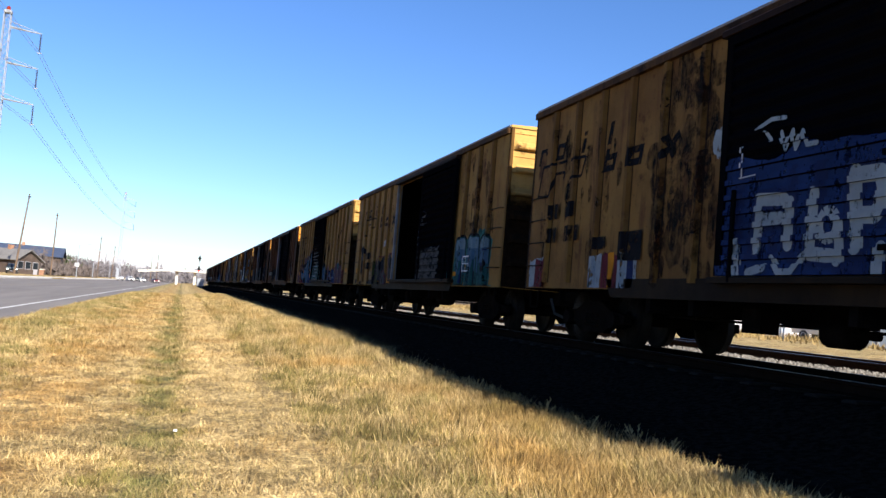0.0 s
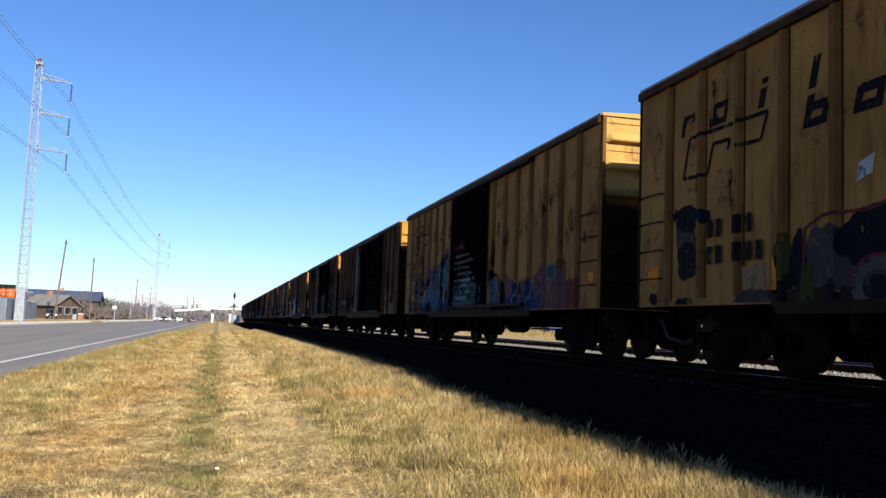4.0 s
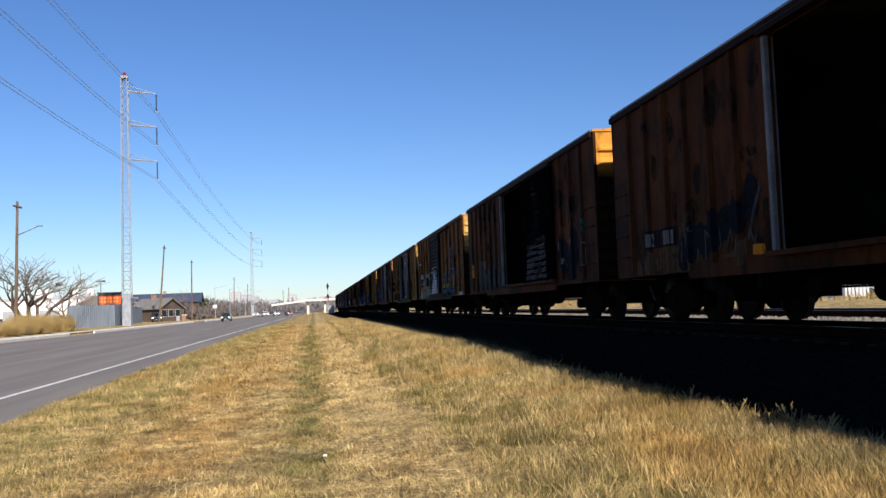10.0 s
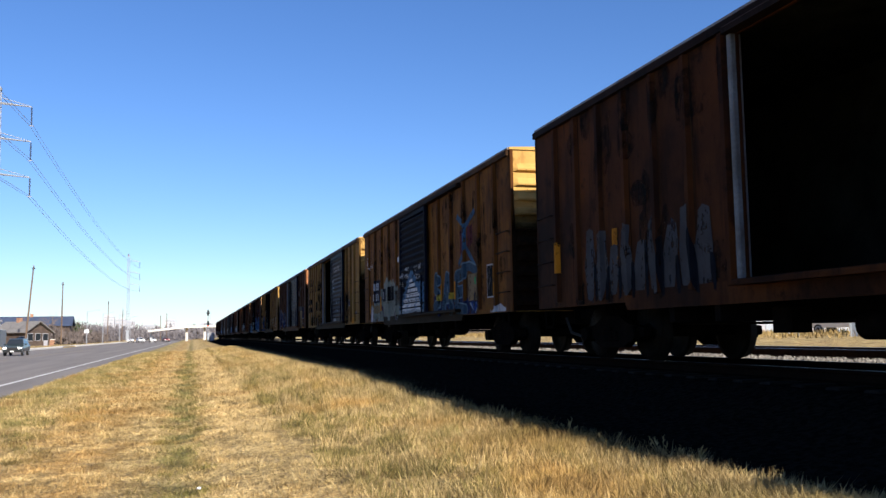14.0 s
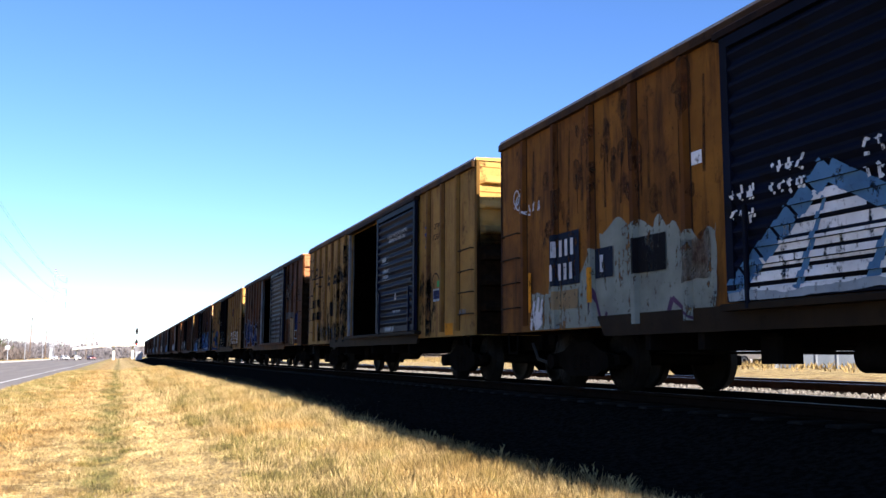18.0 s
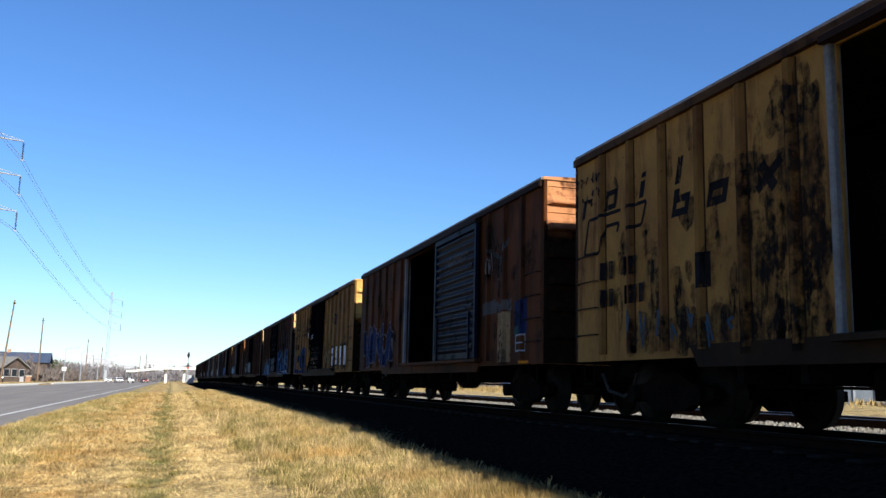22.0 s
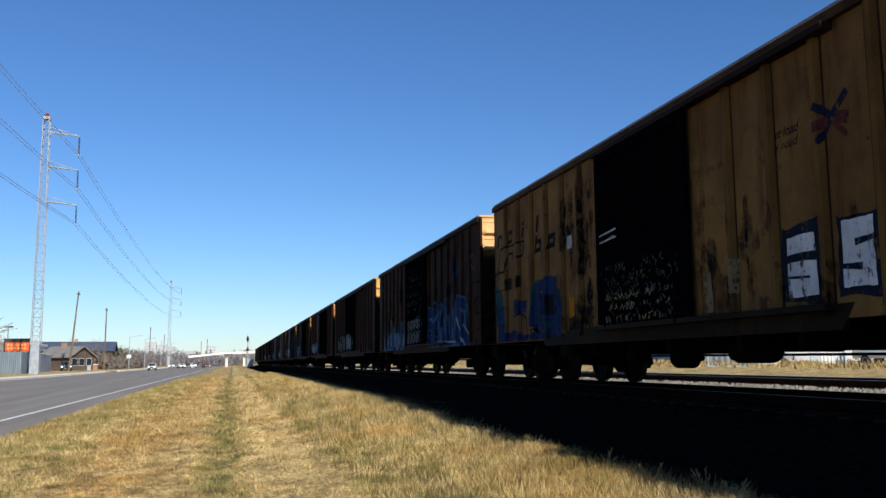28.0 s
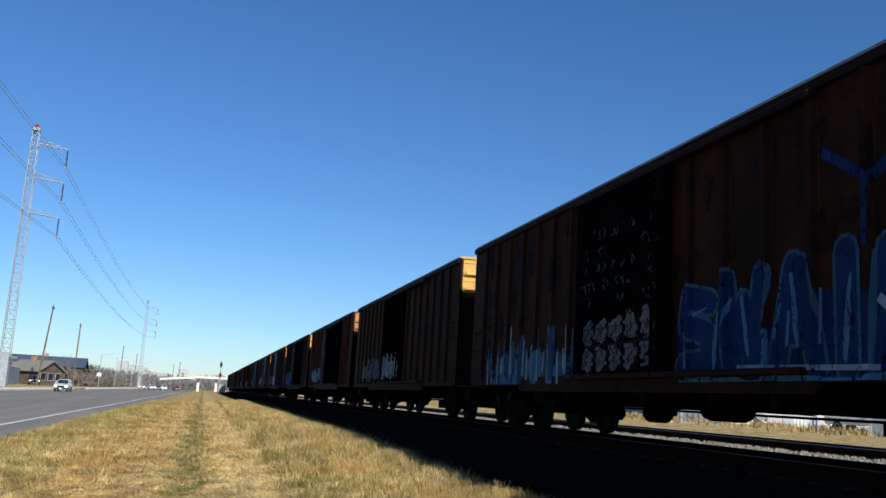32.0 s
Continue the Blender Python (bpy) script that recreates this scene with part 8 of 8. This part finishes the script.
for x, y, h, sd in ((-28.4, 95.0, 10.5, 1), (-35.5, 88.0, 10.5, 2), (-39.0, 150.0, 9.0, 3), (-47.0, 205.0, 9.0, 4), (-33.0, 215.0, 8.5, 5), (-31.0, 260.0, 8.0, 6)):
    bare_tree(x, y, h, sd, 1.8 if sd == 1 else 1.5, 6 if sd == 1 else 5)
for k, (x, y, r, h) in enumerate(((-25.6, 88.0, 1.0, 1.9), (-26.3, 85.5, 1.3, 2.2), (-25.9, 82.5, 1.2, 1.4), (-26.0, 97.0, 1.1, 2.1), (-26.4, 93.0, 1.2, 2.0), (-26.0, 79.0, 1.4, 1.3), (-26.2, 74.5, 1.2, 1.3), (-26.0, 70.0, 1.4, 1.2))):
    tuft(x, y, r, h, k)
scrub_mass("brown_thicket", -34, -25.5, 205, 300, 3.9, 6500, 2, SCRUB, "leafless brown thicket along the road")
scrub_mass("far_thicket", -70, -28, 300, 420, 6.5, 26000, 3, FAR_SCRUB, "distant leafless woods greyed by painted haze")
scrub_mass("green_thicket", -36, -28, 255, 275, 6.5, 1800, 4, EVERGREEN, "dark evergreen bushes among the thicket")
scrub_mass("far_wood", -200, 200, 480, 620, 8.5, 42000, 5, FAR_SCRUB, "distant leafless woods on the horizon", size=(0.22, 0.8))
scrub_mass("yard_thicket", -62, -40, 210, 240, 5.0, 3000, 6, SCRUB, "brown scrub behind the yard")
for x, y, w, h, f, sd in ((-128, 1500, 16, 36, 8, 1), (-113, 1520, 22, 31, 7, 2), (-96, 1500, 14, 28, 6, 3), (-70, 1550, 30, 22, 5, 4), (-34, 1500, 16, 29, 6, 5), (-12, 1520, 40, 20, 4, 6), (22, 1540, 26, 24, 5, 7), (-180, 1560, 40, 20, 4, 8)):
    tower_block(x, y, w, h, f, sd)
for i, (x, y, c, suv) in enumerate(((-31.5, 86.0, "white", True), (-31.8, 91.0, "blue", True), (-34.5, 103.0, "dark", False), (-33.0, 109.0, "silver", True), (-29.4, 174.0, "dark", True), (-17.0, 318.0, "white", True), (-20.5, 326.0, "white", False), (-13.5, 330.0, "silver", False), (-9.5, 345.0, "red", False))):
    v = vehicle(f"parked {c} car beside the road" if y < 200 else f"{c} car waiting far down the road", PAINTS[c], suv, "parked cars")
    v.matrix_basis = pose(x, y, ground_z(x) + 0.005 if x < -23.6 else -0.006 * abs(x + 14.4), 0, 0, 90 if y < 100 else 8 * (i % 3))
CAR_A = vehicle("dark green off-road car driving towards the viewer", PAINTS["dark"], True)
CAR_B = vehicle("silver off-road car driving towards the viewer", PAINTS["silver"], True)
lot = thing("lot_lamp", "dark parking lot lamp on a slim pole behind the fence", "lamp post", at=(-37.5, 165.0, 0.25))
part("pole", Shape().tube((0, 0, 0), (0, 0, 7.7), 0.09, 0.07, 8), POST_GREY, lot)
part("lamp_head", Shape().box(-0.75, 0.75, -0.3, 0.3, 7.7, 8.0, 0.05), POST_GREY, lot)
yard = thing("yard_sign", "round white sign under a dark floodlight on a pole", "sign", at=(-33.6, 120.0, 0.25))
part("pole", Shape().tube((0, 0.1, 0), (0, 0.1, 5.8), 0.07, 0.06, 8), POST_GREY, yard)
part("disc", Shape().lathe([(0.02, -0.05), (0.5, -0.05), (0.5, 0.0), (0.02, 0.02)], 20, "y"), WHITE, yard, at=(0, 0, 4.6))
part("arm", Shape().tube((0, 0.1, 5.6), (1.0, 0.1, 5.8), 0.04, n=6), POST_GREY, yard)
part("floodlight", Shape().box(0.75, 1.3, -0.15, 0.3, 5.6, 6.05, 0.06), BLACK, yard)
low = thing("planter_wall", "low tan brick planter wall by the kerb", "wall", at=(-27.2, 188.0, 0.3))
for c in range(6):
    for k in range(5):
        part("brick", Shape().box(-1.15 + 0.46 * k + 0.11 * (c % 2), -0.71 + 0.46 * k + 0.11 * (c % 2), -0.15, 0.15, 0.2 * c, 0.2 * c + 0.185), BRICK_RED, low)
part("coping", Shape().box(-1.25, 1.35, -0.2, 0.2, 1.2, 1.32, 0.02), CONCRETE, low)
for x, y in ((-24.9, 232.0),):
    p = thing("road_sign", "small white roadside sign on a post", "sign", "road signs", at=(x, y, 0.28))
    part("post", Shape().tube((0, 0, 0), (0, 0, 3.6), 0.04, n=6), GALV, p)
    part("board", Shape().box(-0.5, 0.5, -0.05, -0.02, 2.7, 3.6), WHITE, p)


# ---- beyond the tracks ----
def beyond():
    b = thing("depot", "long low pale grey depot beyond the second track", "building", at=(44.0, 72.0, 1.1))
    part("wall", Shape().box(0, 34, 0, 20, 0, 4.2), HAZE, b)
    part("roof", Shape().box(-0.4, 34.4, -0.4, 20.4, 4.205, 4.6, 0.1), GREY_METAL, b)
    for k in range(5):
        part("bay_door", Shape().box(1.5 + 6.5 * k, 5.1 + 6.5 * k, -0.08, -0.005, 0, 3.2), GREY_METAL, b)
    c = thing("shed", "grey and white metal shed beyond the second track", "building", at=(38.0, 31.0, 1.1))
    part("wall", Shape().box(0, 12, 0, 12, 0, 3.4), WHITE, c)
    part("roof", Shape().box(-0.3, 12.3, -0.3, 12.3, 3.405, 3.8, 0.08), GREY_METAL, c)
    part("roll_door", Shape().box(2, 6, -0.06, -0.005, 0, 2.8), GREY_METAL, c)
    e = thing("shed", "long white shed beyond the second track", "building", at=(52.0, 118.0, 1.1))
    part("wall", Shape().box(0, 22, 0, 14, 0, 3.2), WHITE, e)
    part("roof", Shape().box(-0.3, 22.3, -0.3, 14.3, 3.205, 3.5, 0.08), WHITE, e)
    for k in range(4):
        part("bay_door", Shape().box(1.5 + 5 * k, 4.5 + 5 * k, -0.06, -0.005, 0, 2.6), WHITE, e)
    # a grey container, a white cabinet with a small orange sign, white gates and a grey wall, all by the far side of the yard
    box = thing("storage_container", "blue-grey corrugated steel storage container on the dry ground", "container", at=pose(32.6, 52.7, 1.08, 0, 0, -31.7))
    wave = [(-1.85 + 3.7 * j / 40, (-0.03, -0.03, 0.02, 0.02)[j % 4]) for j in range(41)]
    part("front_wall", Shape().sweep(wave + [(1.85, 0.06), (-1.85, 0.06)], [lambda x, y, z=z: (x, y, z) for z in (0.12, 2.5)]), FENCE_GREY, box)
    part("shell", Shape().box(-1.85, 1.85, 0.065, 2.4, 0.1, 2.5), FENCE_GREY, box)
    for z in (0.0, 2.505):
        part("rail", Shape().box(-1.9, 1.9, -0.06, 2.45, z, z + 0.1), GREY_METAL, box)
    for x in (-1.88, 1.88):
        part("corner_post", Shape().box(x - 0.06, x + 0.06, -0.07, 0.05, 0.105, 2.5), GREY_METAL, box)
    cab = thing("utility_cabinet", "white metal utility cabinet beside the container", "cabinet", at=pose(30.3, 54.6, 1.08, 0, 0, -29))
    part("body", Shape().box(-0.45, 0.45, 0, 0.6, 0.08, 1.5, 0.03), WHITE, cab)
    part("plinth", Shape().box(-0.5, 0.5, -0.05, 0.65, 0, 0.075), CONCRETE, cab)
    for x in (-0.42, 0.02):
        part("door", Shape().box(x, x + 0.4, -0.02, -0.002, 0.14, 1.42), WHITE, cab)
    mark = thing("marker_sign", "small square orange marker sign on a post", "sign", at=pose(30.6, 53.4, 1.08, 0, 0, -30))
    part("post", Shape().tube((0, 0, 0), (0, 0, 1.3), 0.03, n=6), GALV, mark)
    part("board", Shape().box(-0.22, 0.22, -0.05, -0.03, 0.85, 1.3), SPRAY["orange"], mark)
    for x, y, turn in ((33.2, 50.1, -34), (36.0, 47.6, -37)):
        g = thing("yard_gate", "low white barred yard gate in the dry grass", "gate", "yard gates", at=pose(x, y, 1.06, 0, 0, turn))
        for e in (-0.62, 0.62):
            part("post", Shape().box(e - 0.05, e + 0.05, -0.05, 0.05, 0, 1.25), WHITE, g)
        for z in (0.2, 0.95):
            part("bar", Shape().box(-0.57, 0.57, -0.02, 0.02, z, z + 0.08), WHITE, g)
        for k in range(5):
            part("slat", Shape().box(-0.48 + 0.21 * k, -0.36 + 0.21 * k, 0.025, 0.04, 0.15, 1.1), WHITE, g)
    w = thing("yard_wall", "grey panelled yard wall beyond the second track", "wall", at=pose(34.0, 36.6, 1.06, 0, 0, -43))
    for k in range(4):
        part("panel", Shape().box(-2.0 + k, -1.03 + k, 0, 0.1, 0, 2.2), FENCE_GREY, w)
    for k in range(5):
        part("post", Shape().box(-2.07 + k, -1.97 + k, -0.06, 0.14, 0, 2.3), GREY_METAL, w)
    scrub_mass("dry_brush", 24, 50, 15, 170, 0.45, 16000, 11, TALL_GRASS, "low tan brush beyond the second track", size=(0.02, 0.14))
    scrub_mass("far_brush", 90, 160, 60, 420, 7.0, 9000, 12, SCRUB, "leafless brown woods beyond the railway", size=(0.2, 0.8))
    for k, (x, y, c) in enumerate(((44, 52, "white"), (46, 70, "silver"), (45, 96, "white"), (47, 118, "blue"))):
        v = vehicle(f"parked {c} car beyond the railway", PAINTS[c], k % 2 == 0, "cars beyond the railway")
        v.matrix_basis = pose(x, y, ground_z(x), 0, 0, 20 + 30 * k)


beyond()


def move_vehicles():
    """Both cars come down the far lanes at an even pace."""
    lane = lambda x: -0.006 * abs(x + 14.4)
    walk(CAR_A, [(t, pose(-17.5, 121.5 - 21.0 * (t - 13), lane(-17.5))) for t in (0, 8, 16, 24, 32)])
    walk(CAR_B, [(t, pose(-19.0, 135.0 + 23.6 * (32 - t), lane(-19.0))) for t in (0, 8, 16, 24, 32)])


def motions():
    move_train()
    move_vehicles()


motions()
